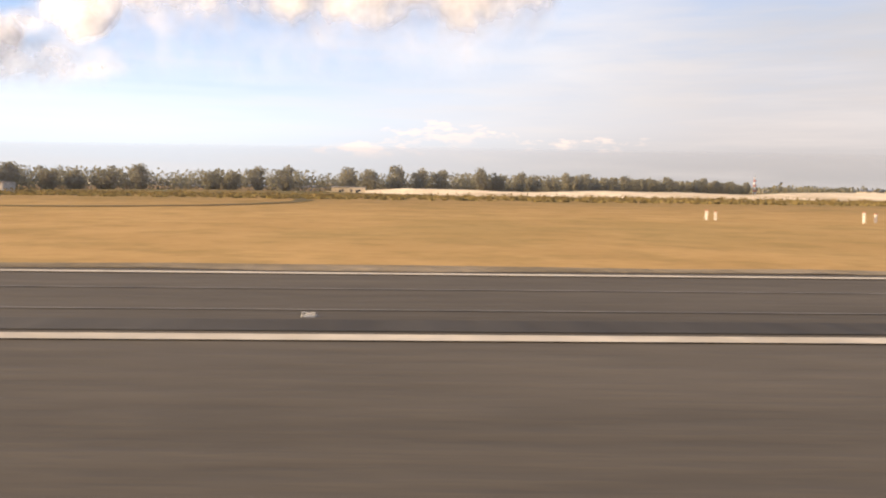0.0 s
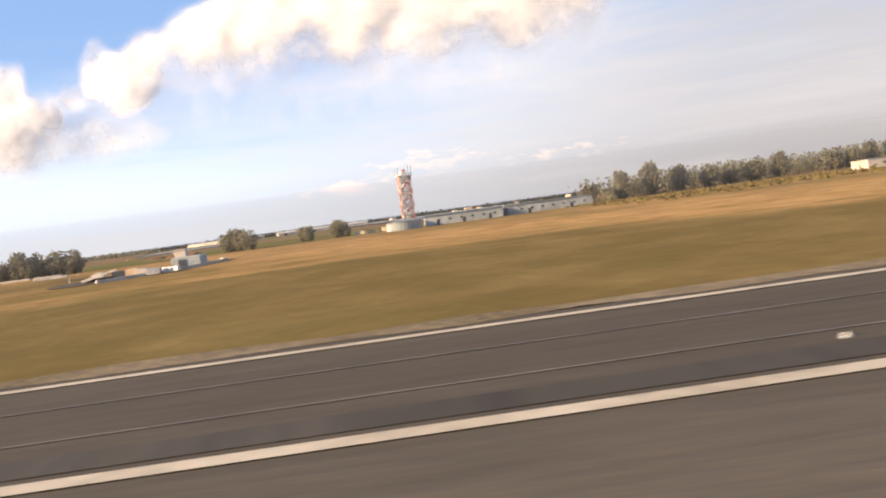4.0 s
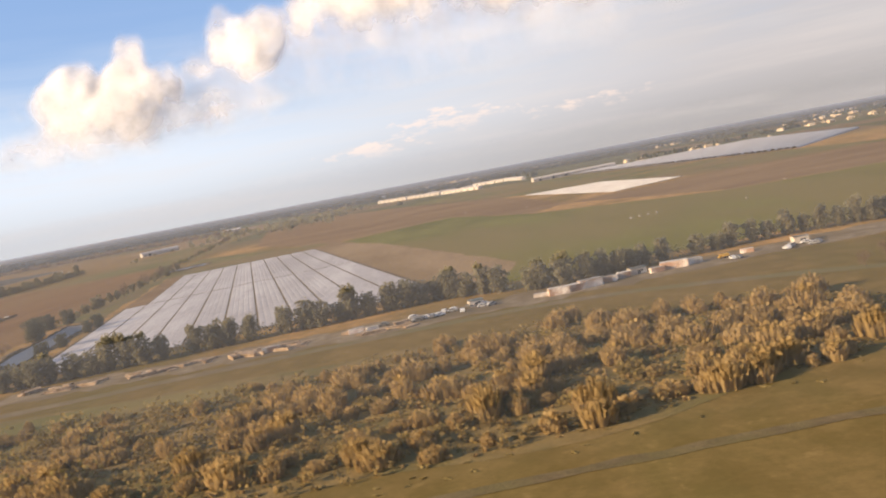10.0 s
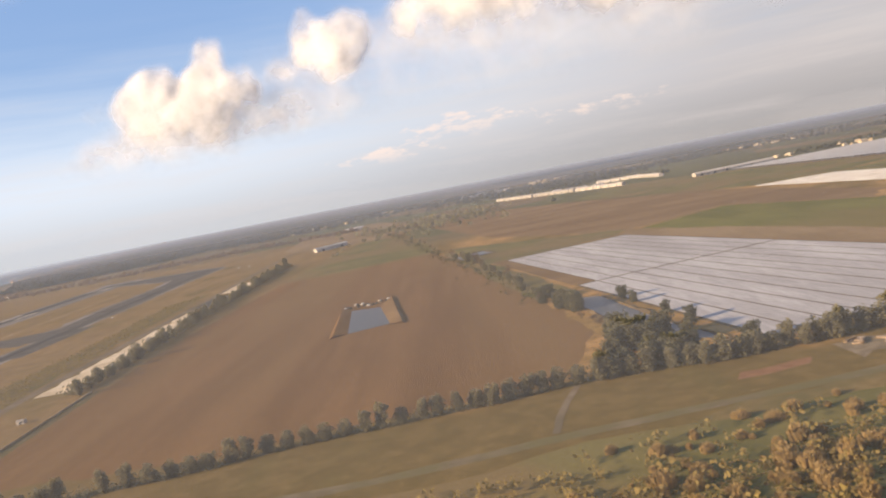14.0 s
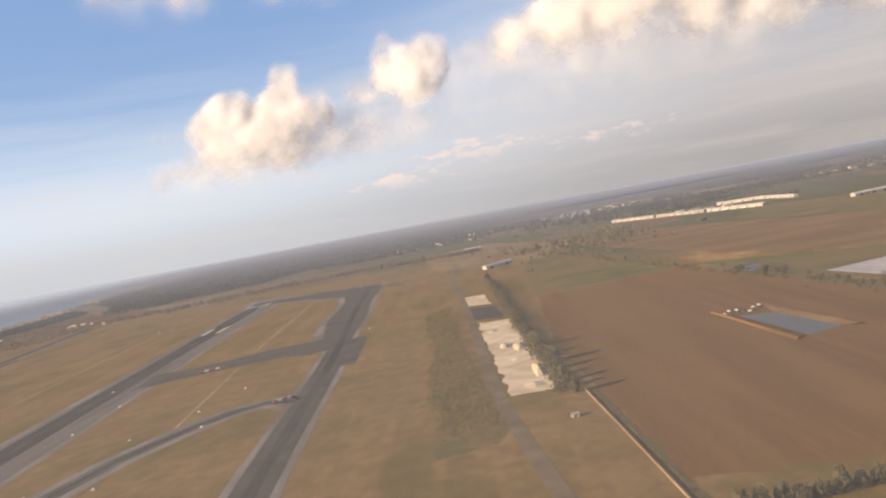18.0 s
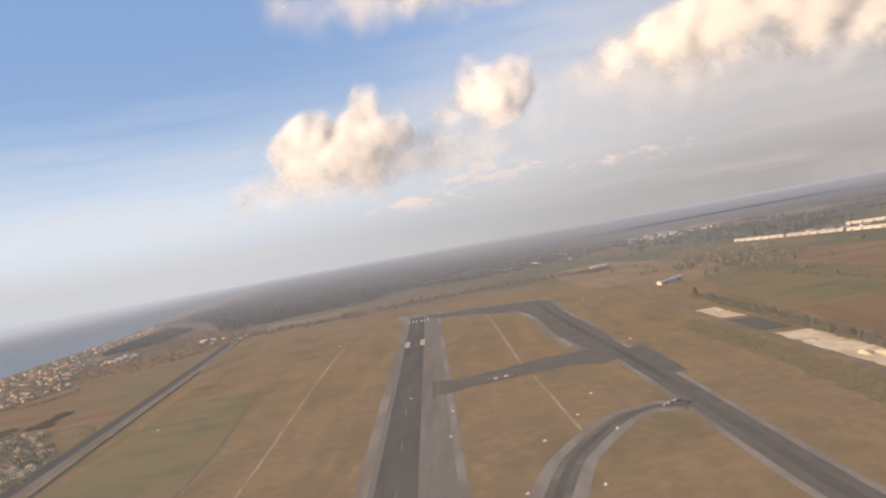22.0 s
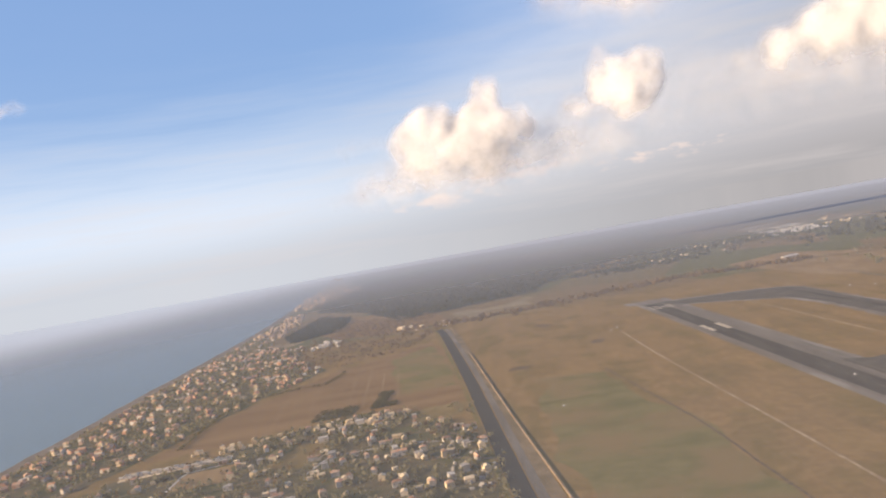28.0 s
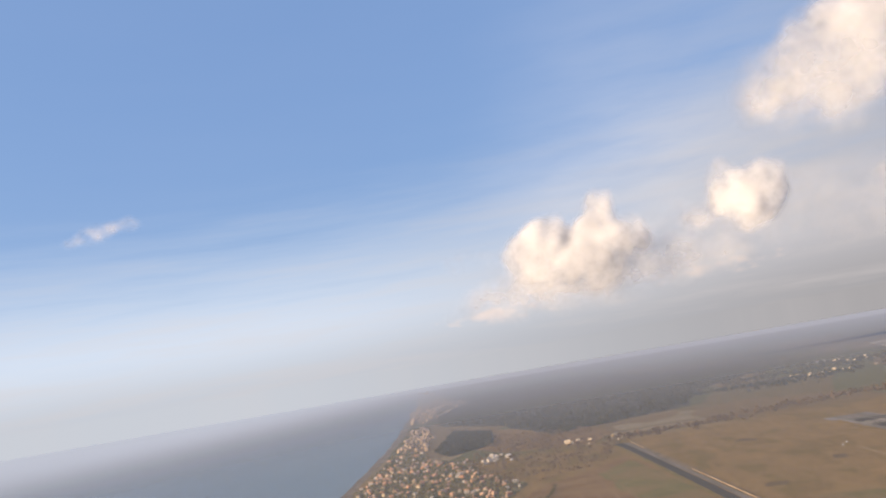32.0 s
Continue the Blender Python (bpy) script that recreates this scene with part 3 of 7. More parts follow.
band("trim", [(-380, 17.9), (0, 17.9), (700, 17.9), (1500, 17.9)], 1.1, 0.04, DUST, "dusty bare earth along the pavement edge", "verge", 0.6, 3.0)

# tracks and lanes
band("track", [(-330, 55), (-240, 59), (-151, 61.5), (-113, 63), (-60, 66), (-20, 66)], 1.8, 0.04, WORN_TRACK, "dark wheel-worn earth track through the grass", "track", 0.35, 4.0)
band("track", [(160, 60), (190, 66), (200, 90), (196, 120)], 2.2, 0.04, WORN_TRACK, "dark earth path over the grass", "track", 0.35, 4.0)
band("lane", [(-455, 118), (-400, 122), (-345, 119), (-300, 124), (-250, 128), (-200, 134), (-150, 137), (-120, 126), (-103, 116)], 3.4, 0.045, WEEDY_LANE, "grey gravel lane along the tree row", "lane", 0.15, 8.0)
band("lane", [(-306, 126), (-303, 138), (-298, 152)], 1.4, 0.05, LANE, "short gravel spur through a gap in the trees", "lane", 0.2, 4.0)
band("yard", [(-250, 143), (-200, 144), (-150, 147), (-100, 152), (-40, 156)], 12.0, 0.035, DUST, "strip of bare dusty yard under the tree row", "yard", 0.35, 3.0)
sheet("red_patch", [(-272, 136), (-258, 138), (-256, 142), (-270, 141)], 0.04, CRUSHED, "patch of red crushed brick on the grass", "yard", rough=1.2)

# disused taxiway that leads up to the brick hangar
sheet("old_taxiway", [(-88, 17.6), (-80.5, 17.6), (-81.5, 60), (-81, 86), (-72, 92), (-70, 106), (-102, 107), (-104, 101), (-92, 92), (-88.5, 82)], 0.06, OLD_ASPHALT, "cracked dark asphalt taxiway widening into a small apron", "taxiway", rough=0.3)

# farmland behind the tree row
sheet("field", [(-165, 172), (60, 168), (130, 200), (40, 290), (-60, 300), (-125, 370), (-160, 470), (-225, 425), (-196, 357), (-160, 205)], 0.03, CROP, "wide level field of young green crop", "field", rough=2.0)
sheet("field", [(-172, 172), (-158, 172), (-150, 205), (-190, 352), (-222, 440), (-232, 414)], 0.04, PALE_FIELD, "bare strip of pale soil beside the plastic", "field", rough=2.0)
sheet("field", [(-60, 302), (42, 292), (132, 204), (330, 260), (300, 420), (80, 420), (-20, 430), (-104, 400)], 0.03, PLOUGH_FAR, "brown ploughed field", "field", rough=2.0)
sheet("field", [(-230, 430), (-160, 472), (-124, 372), (-104, 402), (-110, 560), (-190, 800), (-300, 1000), (-360, 980), (-290, 560)], 0.03, PLOUGH_FAR, "reddish-brown bare field", "field", rough=2.0)
sheet("field", [(-104, 575), (-50, 560), (20, 600), (-30, 840), (-120, 1000), (-190, 815)], 0.03, CROP_DARK, "green field beside the farm", "field", rough=2.0)
sheet("field", [(-20, 432), (78, 422), (60, 500), (28, 590), (-52, 556), (-34, 440)], 0.03, CROP_DARK, "green field strip", "field", rough=2.0)
sheet("field", [(-430, 157), (-371, 150), (-298, 158), (-286, 200), (-297, 330), (-309, 412), (-329, 520), (-424, 506), (-434, 330), (-432, 250)], 0.03, PLOUGH, "large ploughed brown field", "field", rough=2.0)
sheet("field", [(-425, 508), (-329, 522), (-333, 606), (-360, 800), (-400, 800), (-416, 690)], 0.035, CROP_DARK, "green strip of crop beyond the ploughed field", "field", rough=2.0)
sheet("field", [(-440, 800), (-400, 802), (-360, 802), (-350, 1000), (-420, 1260), (-520, 1200), (-500, 900)], 0.03, PALE_FIELD, "pale stubble field", "field", rough=2.0)
sheet("scrub_floor", [(-345, 66), (-250, 62), (-158, 68), (-138, 77), (-124, 82), (-121, 98), (-126, 109), (-152, 121), (-200, 122), (-262, 126), (-320, 112)], 0.03, SCRUB_SOIL, "rough olive ground with dead grass under the reeds", "scrub", rough=3.0)

# sand works and its lane
band("lane", [(-448, 60), (-455, 160), (-463, 263), (-468, 473), (-477, 773), (-470, 900)], 4.5, 0.06, LANE, "grey lane beside the sand works", "lane", 0.08, 12.0)
sheet("sand_floor", [(-459, 258), (-444, 257), (-443, 305), (-446, 432), (-464, 437), (-462, 350)], 0.05, SAND, "bare pale sand floor of the sand works", "sand", rough=2.0)
sheet("sand_floor", [(-469, 522), (-453, 513), (-455, 572), (-470, 574)], 0.05, SAND, "square of pale sand", "sand", rough=2.0)
sheet("settling_pool", [(-467, 448), (-449, 444), (-451, 500), (-468, 508)], 0.045, OLD_ASPHALT, "dark wet silt floor between the sand heaps", "silt", rough=2.0)
sheet("rough_grass", [(-484, 205), (-487, 280), (-490, 400), (-497, 512), (-480, 545), (-474, 440), (-471, 332), (-461, 225), (-468, 205)], 0.035, SCRUB_SOIL, "rough greener grass patch", "grass", rough=5.0)

# second runway and its taxiways
def across(y, off):
    """A point off metres across the second runway at y."""
    return (-656.5 - 0.0460 * (y - 255) + off, y)


def runway_strip(name, a, b, y0, y1, z, mat, label, category):
    rows = [y0 + (y1 - y0) * i / 24 for i in range(25)]
    sheet(name, [across(y, a) for y in rows] + [across(y, b) for y in reversed(rows)], z, mat, label, category)


runway_strip("runway_shoulder", -16.5, 24, -500, 925, 0.05, SHOULDER, "pale gravel and concrete runway shoulder", "shoulder")
runway_strip("runway", -11.5, 20.5, -500, 905, 0.07, OLD_RUNWAY, "long grey asphalt runway", "runway")
runway_strip("runway_centre", -9.0, 6.5, -500, 890, 0.09, RUBBER, "runway middle blackened by tyres", "runway")
for off in (-9.8, 15.8):
    runway_strip("edge_line", off - 0.25, off + 0.25, -500, 900, 0.11, FAINT, "white painted runway edge line", "road marking")
for off in (-7.2, 5.4):
    runway_strip("aiming_mark", off - 2.0, off + 2.0, 650, 688, 0.115, PAINT, "broad white painted aiming mark", "road marking")
for off in (-10, -6, -2.5, 2.5, 6, 10):
    runway_strip("threshold_stripe", off - 0.7, off + 0.7, 840, 868, 0.115, PAINT, "white threshold stripe", "road marking")
for i in range(13):
    runway_strip("centre_dash", -1.4, -0.9, -20 + i * 68, -4 + i * 68, 0.115, FAINT, "worn white centreline dash", "road marking")
runway_strip("turn_pad", -24, 24, 905, 935, 0.06, SHOULDER, "pale end of the runway", "shoulder")


def way_band(points, width, label, edge=1.45, mat=TAXI):
    band("taxiway_shoulder", points, width * edge, 0.055, SHOULDER, "pale gravel shoulder of " + label, "shoulder", 0.04, 14.0)
    band("taxiway", points, width, 0.08, mat, label, "taxiway", 0.02, 14.0)
    band("taxiway_wear", points, width * 0.34, 0.10, RUBBER, "darker wheel-worn middle of the taxiway", "taxiway", 0.1, 14.0)


way_band([(-522, 40), (-533, 200), (-540, 405), (-553, 620), (-562, 835)], 12.5, "straight grey taxiway")
band("taxiway", [(-534, 380), (-535, 430), (-537, 470)], 17.0, 0.085, TAXI, "wider dark pad of the taxiway", "taxiway", 0.0, 14.0)
sheet("taxiway_shoulder", [(-534, 440), (-535, 560), (-543, 690), (-544, 830), (-552, 854), (-580, 873), (-617, 887), (-672, 903), (-682, 884), (-664, 846), (-624, 808), (-586, 764), (-578, 700), (-574, 571), (-566, 500), (-566, 440)], 0.052, SHOULDER, "pale shoulder round the runway end", "shoulder", rough=3.0)
sheet("taxiway", [(-538, 440), (-539, 560), (-547, 690), (-548, 825), (-556, 847), (-580, 866), (-617, 880), (-678, 896), (-668, 852), (-624, 816), (-580, 770), (-572, 700), (-568, 571), (-558, 485), (-556, 440)], 0.084, TAXI, "broad dark taxiway round the runway end", "taxiway", rough=2.0)
sheet("taxiway", [(-652, 422), (-638, 430), (-602, 441), (-572, 446), (-556, 432), (-553, 490), (-567, 489), (-585, 487), (-602, 478), (-638, 464), (-654, 474)], 0.078, TAXI, "dark link between taxiway and runway", "taxiway", rough=2.5)
way_band([(-542, 316), (-555, 322), (-567, 317), (-577, 305), (-587, 287), (-596, 268), (-606, 230), (-616, 180), (-632, 110), (-662, 30)], 9.0, "curved link taxiway", 2.1, LINK)
for pts in ([(-588, 305), (-592, 370), (-596, 432)], [(-600, 480), (-606, 640), (-612, 795)]):
    band("bare_line", pts, 1.4, 0.04, DRY, "straight line of bare pale soil in the grass", "track", 0.2, 10.0)
band("bare_line", [(-716, 150), (-722, 275), (-729, 400), (-740, 593), (-745, 736)], 1.5, 0.04, DRY, "long pale line of bare soil in the grass", "track", 0.3, 10.0)
band("ditch_line", [(-744, 200), (-752, 300), (-759, 395), (-782, 569)], 1.6, 0.04, TRACK, "dark ditch line through the grass", "ditch", 0.4, 8.0)
sheet("green_patch", [(-830, 575), (-783, 550), (-758, 395), (-752, 260), (-818, 280), (-836, 420)], 0.03, GREEN_PATCH, "large greener patch of short grass", "grass", rough=12.0)
for pts in ([(-852, 622), (-838, 618), (-832, 632), (-846, 636)], [(-822, 868), (-806, 858), (-797, 866), (-812, 884)], [(-778, 690), (-768, 686), (-764, 706), (-774, 712)]):
    sheet("dark_patch", pts, 0.035, TRACK, "small dark patch of disturbed soil", "soil", rough=3.0)

# canal with its road and wall, towards the coast
CANAL_LINE = [(-932, 1000), (-925, 962), (-885, 640), (-849, 310), (-822, 80), (-797, -150)]
band("canal", CANAL_LINE, 9.0, 0.05, CANAL, "straight dark drainage canal", "canal", 0.02, 25.0)
for off, w, mat, name, lab in ((7.5, 4.5, OLD_RUNWAY, "road", "narrow grey asphalt road along the canal"), (12.8, 6.0, LANE, "verge", "tan gravel verge of the canal road"), (-7.0, 3.0, CROP_DARK, "bank", "grassy canal bank")):
    band(name, [(x + off, y) for x, y in CANAL_LINE], w, 0.06, mat, lab, name, 0.05, 25.0)
sheet("field", [(-1026, 767), (-964, 845), (-932, 890), (-915, 820), (-882, 545), (-912, 515), (-970, 560), (-1057, 510), (-1100, 500), (-1075, 640)], 0.03, PLOUGH_FAR, "dry brown field in narrow strips", "field", rough=6.0)
sheet("field", [(-968, 800), (-930, 860), (-905, 720), (-890, 600), (-935, 600)], 0.04, GREEN_PATCH, "greenish field beside the canal", "field", rough=6.0)
for i in range(8):
    x0, y0, x1, y1 = -961 - 12 * i, 816 - 10 * i if i < 4 else 700, -937 - 12 * i, 592 - 9 * i
    band("field_strip", [(x0, y0), ((x0 + x1) / 2, (y0 + y1) / 2), (x1, y1)], 1.0 if i < 3 else 0.7, 0.055, PALE_FIELD if i < 3 or i % 2 else ROUGH, "pale narrow strip between beds of the dry field", "furrow", 0.35, 10.0)
sheet("field", [(-1075, 1090), (-960, 1040), (-930, 1130), (-960, 1290), (-1120, 1450), (-1180, 1300)], 0.03, PLOUGH_FAR, "reddish rough pasture inland of the houses", "field", rough=6.0)
band("river_bank", [(-930, 1120), (-841, 1126), (-741, 1106), (-606, 1159), (-437, 1094), (-300, 1010)], 10.0, 0.05, TRACK, "dark line of a ditch at the airfield's far edge", "ditch", 0.3, 20.0)
band("lane", [(-760, 1090), (-620, 1120), (-480, 1060)], 3.0, 0.06, DRY, "pale lane at the airfield's far edge", "lane", 0.2, 20.0)


# ---- ponds ----
def pond(name, outline, label, bank_mat, bank=2.2, rise=0.7):
    """A sunken sheet of water with an uneven earth bank round it."""
    root = thing(name, label, "pond")
    bm = bmesh.new()
    bm.faces.new([bm.verts.new((x, y, 0.12)) for x, y in outline])
    bmesh.ops.triangulate(bm, faces=bm.faces)
    bmesh.ops.recalc_face_normals(bm, faces=bm.faces)
    for f in bm.faces:
        if f.normal.z < 0:
            f.normal_flip()
    part("water", bm, POND, root, "still grey water")
    loop = [Vector(p) for p in outline]
    ring = []
    for a, b in zip(loop, loop[1:] + loop[:1]):
        count = max(2, int((b - a).length / 2.5))
        ring += [a.lerp(b, i / count) for i in range(count)]
    mid = sum(ring, Vector((0, 0))) / len(ring)
    bm = bmesh.new()
    rows = []
    for p in ring:
        out = (p - mid).normalized()
        h = rise * rnd.uniform(0.4, 1.3)
        rows.append([bm.verts.new((*(p - out * 0.3), 0.05)), bm.verts.new((*(p + out * bank * 0.45), h)), bm.verts.new((*(p + out * bank * rnd.uniform(0.8, 1.5)), 0.02))])
    for a, b in zip(rows, rows[1:] + rows[:1]):
        for i in range(2):
            bm.faces.new((a[i], a[i + 1], b[i + 1], b[i]))
    bmesh.ops.recalc_face_normals(bm, faces=bm.faces)
    part("bank", bm, bank_mat, root, "earth bank")
    return root


def basin(inner, outer, label):
    """A dug basin: water below the field, sloping earth sides and a raised rim."""
    root = thing("irrigation_pond", label, "pond")
    bm = bmesh.new()
    bm.faces.new([bm.verts.new((x, y, 0.10)) for x, y in inner])
    bmesh.ops.recalc_face_normals(bm, faces=bm.faces)
    part("water", bm, POND, root, "still grey water")
    names = ("shaded_bank", "far_bank", "sunlit_bank", "near_bank")
    for i in range(4):
        bm, k = bmesh.new(), (i + 1) % 4
        rows = []
        for q in range(13):
            a, b = Vector(inner[i]).lerp(Vector(inner[k]), q / 12), Vector(outer[i]).lerp(Vector(outer[k]), q / 12)
            rise = (0.7, 0.4, 0.8, 0.08)[i] * rnd.uniform(0.8, 1.15)
            out = (b - a).normalized() * 1.6
            rows.append([bm.verts.new((*a, 0.06)), bm.verts.new((*(a.lerp(b, 0.7)), rise * 0.8)), bm.verts.new((*b, rise)), bm.verts.new((*(b + out), 0.02))])
        for r0, r1 in zip(rows, rows[1:]):
            for j in range(3):
                bm.faces.new((r0[j], r0[j + 1], r1[j + 1], r1[j]))
        bmesh.ops.recalc_face_normals(bm, faces=bm.faces)
        # the sunward bank takes paler earth, its sunlit look put into the colour
        part(names[i], bm, PLOUGH_FAR if i == 2 else PLOUGH, root, "bare earth bank")
    return root


basin([(-356.5, 267), (-361, 322), (-349, 317), (-342.5, 272)], [(-361, 264), (-366.5, 340), (-346, 342), (-338, 268)], "square irrigation pond dug into the ploughed field")
for i in range(16):
    x, y = -364.5 + i * 1.15 + rnd.uniform(-0.5, 0.5), 332 + rnd.uniform(-5, 5)
    bm = bmesh.new()
    bmesh.ops.create_icosphere(bm, subdivisions=1, radius=1.0)
    for v in bm.verts:
        v.co = Vector((v.co.x * 0.9, v.co.y * 1.6, v.co.z * 0.5)) * (1 + 0.3 * noise.noise(v.co * 1.7 + Vector((i, 0, 0))))
    rubble = mesh_object("rubble_heap", bm, WHITE_WALL if i % 3 == 0 else OLD_ASPHALT)
    rubble.location = (x, y, 0.45)
    tagged(rubble, "heap of pale and dark rubble on the pond bank", "rubble", "rubble heaps by the pond")
pond("stream_pond", [(-286, 254), (-282, 231), (-279, 206), (-274, 185), (-267, 169), (-263, 168), (-268, 188), (-271, 212), (-275, 247)], "narrow reed-edged pond beside the plastic covers", TRACK, 3.0, 0.6)
pond("pond", [(-318, 458), (-300, 470), (-296, 452), (-312, 440)], "small pond at a field corner", TRACK, 3.0, 0.5)


# ---- plastic covers over the vegetable beds ----
def cover(near_a, near_b, far_a, far_b, tunnels, label, mat=PLASTIC, height=0.10, group="plastic crop covers"):
    """A block of low plastic tunnels laid side by side."""
    bm = bmesh.new()
    na, nb, fa, fb = (Vector(p) for p in (near_a, near_b, far_a, far_b))
    rows = []
    cuts = 7
    for j in range(cuts + 1):
        v = j / cuts
        a, b = na.lerp(fa, v), nb.lerp(fb, v)
        line = []
        for i in range(tunnels):
            for q, h in ((0.02, 0.0), (0.2, 0.8), (0.5, 1.0), (0.8, 0.8), (0.98, 0.0)):
                p = a.lerp(b, (i + q) / tunnels)
                line.append(bm.verts.new((p.x, p.y, 0.06 + height * h * rnd.uniform(0.85, 1.1))))
        rows.append(line)
    for r0, r1 in zip(rows, rows[1:]):
        for a, b, c, d in zip(r0, r0[1:], r1[1:], r1):
            bm.faces.new((a, b, c, d))
    ob = mesh_object("plastic_cover", bm, mat)
    return tagged(ob, label, "crop cover", group)


NEAR = (Vector((-256, 163)), Vector((-171, 182)))
FAR = (Vector((-298, 396)), Vector((-230, 413)))
def bed(u, v):
    """A place in the covered field, by its share across and along."""
    return NEAR[0].lerp(NEAR[1], u).lerp(FAR[0].lerp(FAR[1], u), v)


tunnel_count = 11
for i in range(tunnel_count):
    u0, u1 = (i + 0.03) / tunnel_count, (i + 0.97) / tunnel_count
    for v0, v1 in ((0.0, 0.490), (0.496, 1.0)) if i else ((0.0, 0.490),):
        cover(bed(u0, v0), bed(u1, v0), bed(u0, v1), bed(u1, v1), 5, "pale grey plastic cover over vegetable beds, slightly wrinkled", PLASTIC, 0.035)
sheet("bed_floor", [tuple(bed(-0.01, -0.01)), tuple(bed(1.01, -0.01)), tuple(bed(1.01, 1.01)), tuple(bed(-0.01, 1.01))], 0.05, TRACK, "dark soil between the plastic covers", "soil")
sheet("bare_plot", [tuple(bed(-0.008, 0.497)), tuple(bed(0.088, 0.497)), tuple(bed(0.088, 1.008)), tuple(bed(-0.008, 1.008))], 0.058, PLOUGH_FAR, "bare brown plot beside the plastic covers", "soil", rough=1.0)
# farther plastic and glass beyond the green field
for i in range(5):
    a, b = i / 5, (i + 0.93) / 5
    na, nb, fa, fb = Vector((-76, 418)), Vector((-34, 440)), Vector((-104, 568)), Vector((-53, 555))
    cover(na.lerp(nb, a), na.lerp(nb, b), fa.lerp(fb, a), fa.lerp(fb, b), 4, "dull plastic strip on a far field", GLASSHOUSE, 0.4, "far plastic covers")
for i in range(12):
    a, b = i / 12, (i + 0.95) / 12
    na, nb, fa, fb = Vector((-26, 838)), Vector((62, 512)), Vector((176, 869)), Vector((172, 648))
    cover(na.lerp(nb, a), na.lerp(nb, b), fa.lerp(fb, a), fa.lerp(fb, b), 4, "long dull plastic greenhouse", GLASSHOUSE, 1.3, "far greenhouses")
for i in range(5):
    x = -300 + 22 * i
    cover((x, 1645), (x + 20, 1655), (x + 40, 1960), (x + 62, 1950), 3, "long dull plastic greenhouse", GLASSHOUSE, 1.5, "far greenhouses")
for x, y, w, d in ((-900, 2420, 110, 26), (-490, 1740, 45, 22), (-240, 2050, 90, 40)):
    cover((x, y), (x + w, y + 12), (x + 6, y + d), (x + w + 6, y + d + 12), 6, "long dull plastic greenhouse", GLASSHOUSE, 1.6, "far greenhouses")


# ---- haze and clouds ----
def haze_sheet(y0, y1, crest, slope, material, label):
    """A thin sheet, standing in for hazy air, that starts at the ground and rises by its slope, or arches up to its
    crest and comes down at its far rim.
    """
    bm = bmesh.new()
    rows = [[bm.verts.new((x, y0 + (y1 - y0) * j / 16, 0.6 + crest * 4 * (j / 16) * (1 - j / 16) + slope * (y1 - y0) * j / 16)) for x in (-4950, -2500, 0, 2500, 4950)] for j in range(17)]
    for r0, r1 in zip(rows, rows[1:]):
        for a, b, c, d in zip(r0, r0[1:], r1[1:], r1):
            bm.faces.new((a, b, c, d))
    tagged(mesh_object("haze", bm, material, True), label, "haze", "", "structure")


# added sheets painted as haze: one pales the distance, one lifts nearby dark tones
haze_sheet(400, 4950, 9.0, 0.0, haze_material("far_haze", (0.535, 0.54, 0.55), 520.0, 2050.0, 1.35, 1.0, 5000.0, 5100.0, 0.10), "thin see-through sheet painted as haze over the distant land and sea")
haze_sheet(60, 1600, 0.0, 0.05, haze_material("near_haze", (0.50, 0.46, 0.405), 60.0, 60.0, 1.0, 0.21, 250.0, 1590.0), "faint see-through sheet of haze that lifts the dark tones of the fields")


def lattice(shape, cells, g):
    """Smooth random values on a grid, by octaves; about -1 to 1."""
    total, weight = np.zeros(shape), 0.0
    for octave in range(5):
        rows, cols = max(2, int(cells[0] * 2**octave)), max(2, int(cells[1] * 2**octave))
        knots = g.uniform(-1, 1, (rows + 2, cols + 2))
        u, v = np.linspace(0, rows, shape[0]), np.linspace(0, cols, shape[1])
        i, j = u.astype(int), v.astype(int)
        p, q = (u - i)[:, None], (v - j)[None, :]
        p, q = p * p * (3 - 2 * p), q * q * (3 - 2 * q)
        k00, k01, k10, k11 = knots[i][:, j], knots[i][:, j + 1], knots[i + 1][:, j], knots[i + 1][:, j + 1]
        total += 0.55**octave * ((k00 * (1 - q) + k01 * q) * (1 - p) + (k10 * (1 - q) + k11 * q) * p)
        weight += 0.55**octave
    return total / weight * 1.6


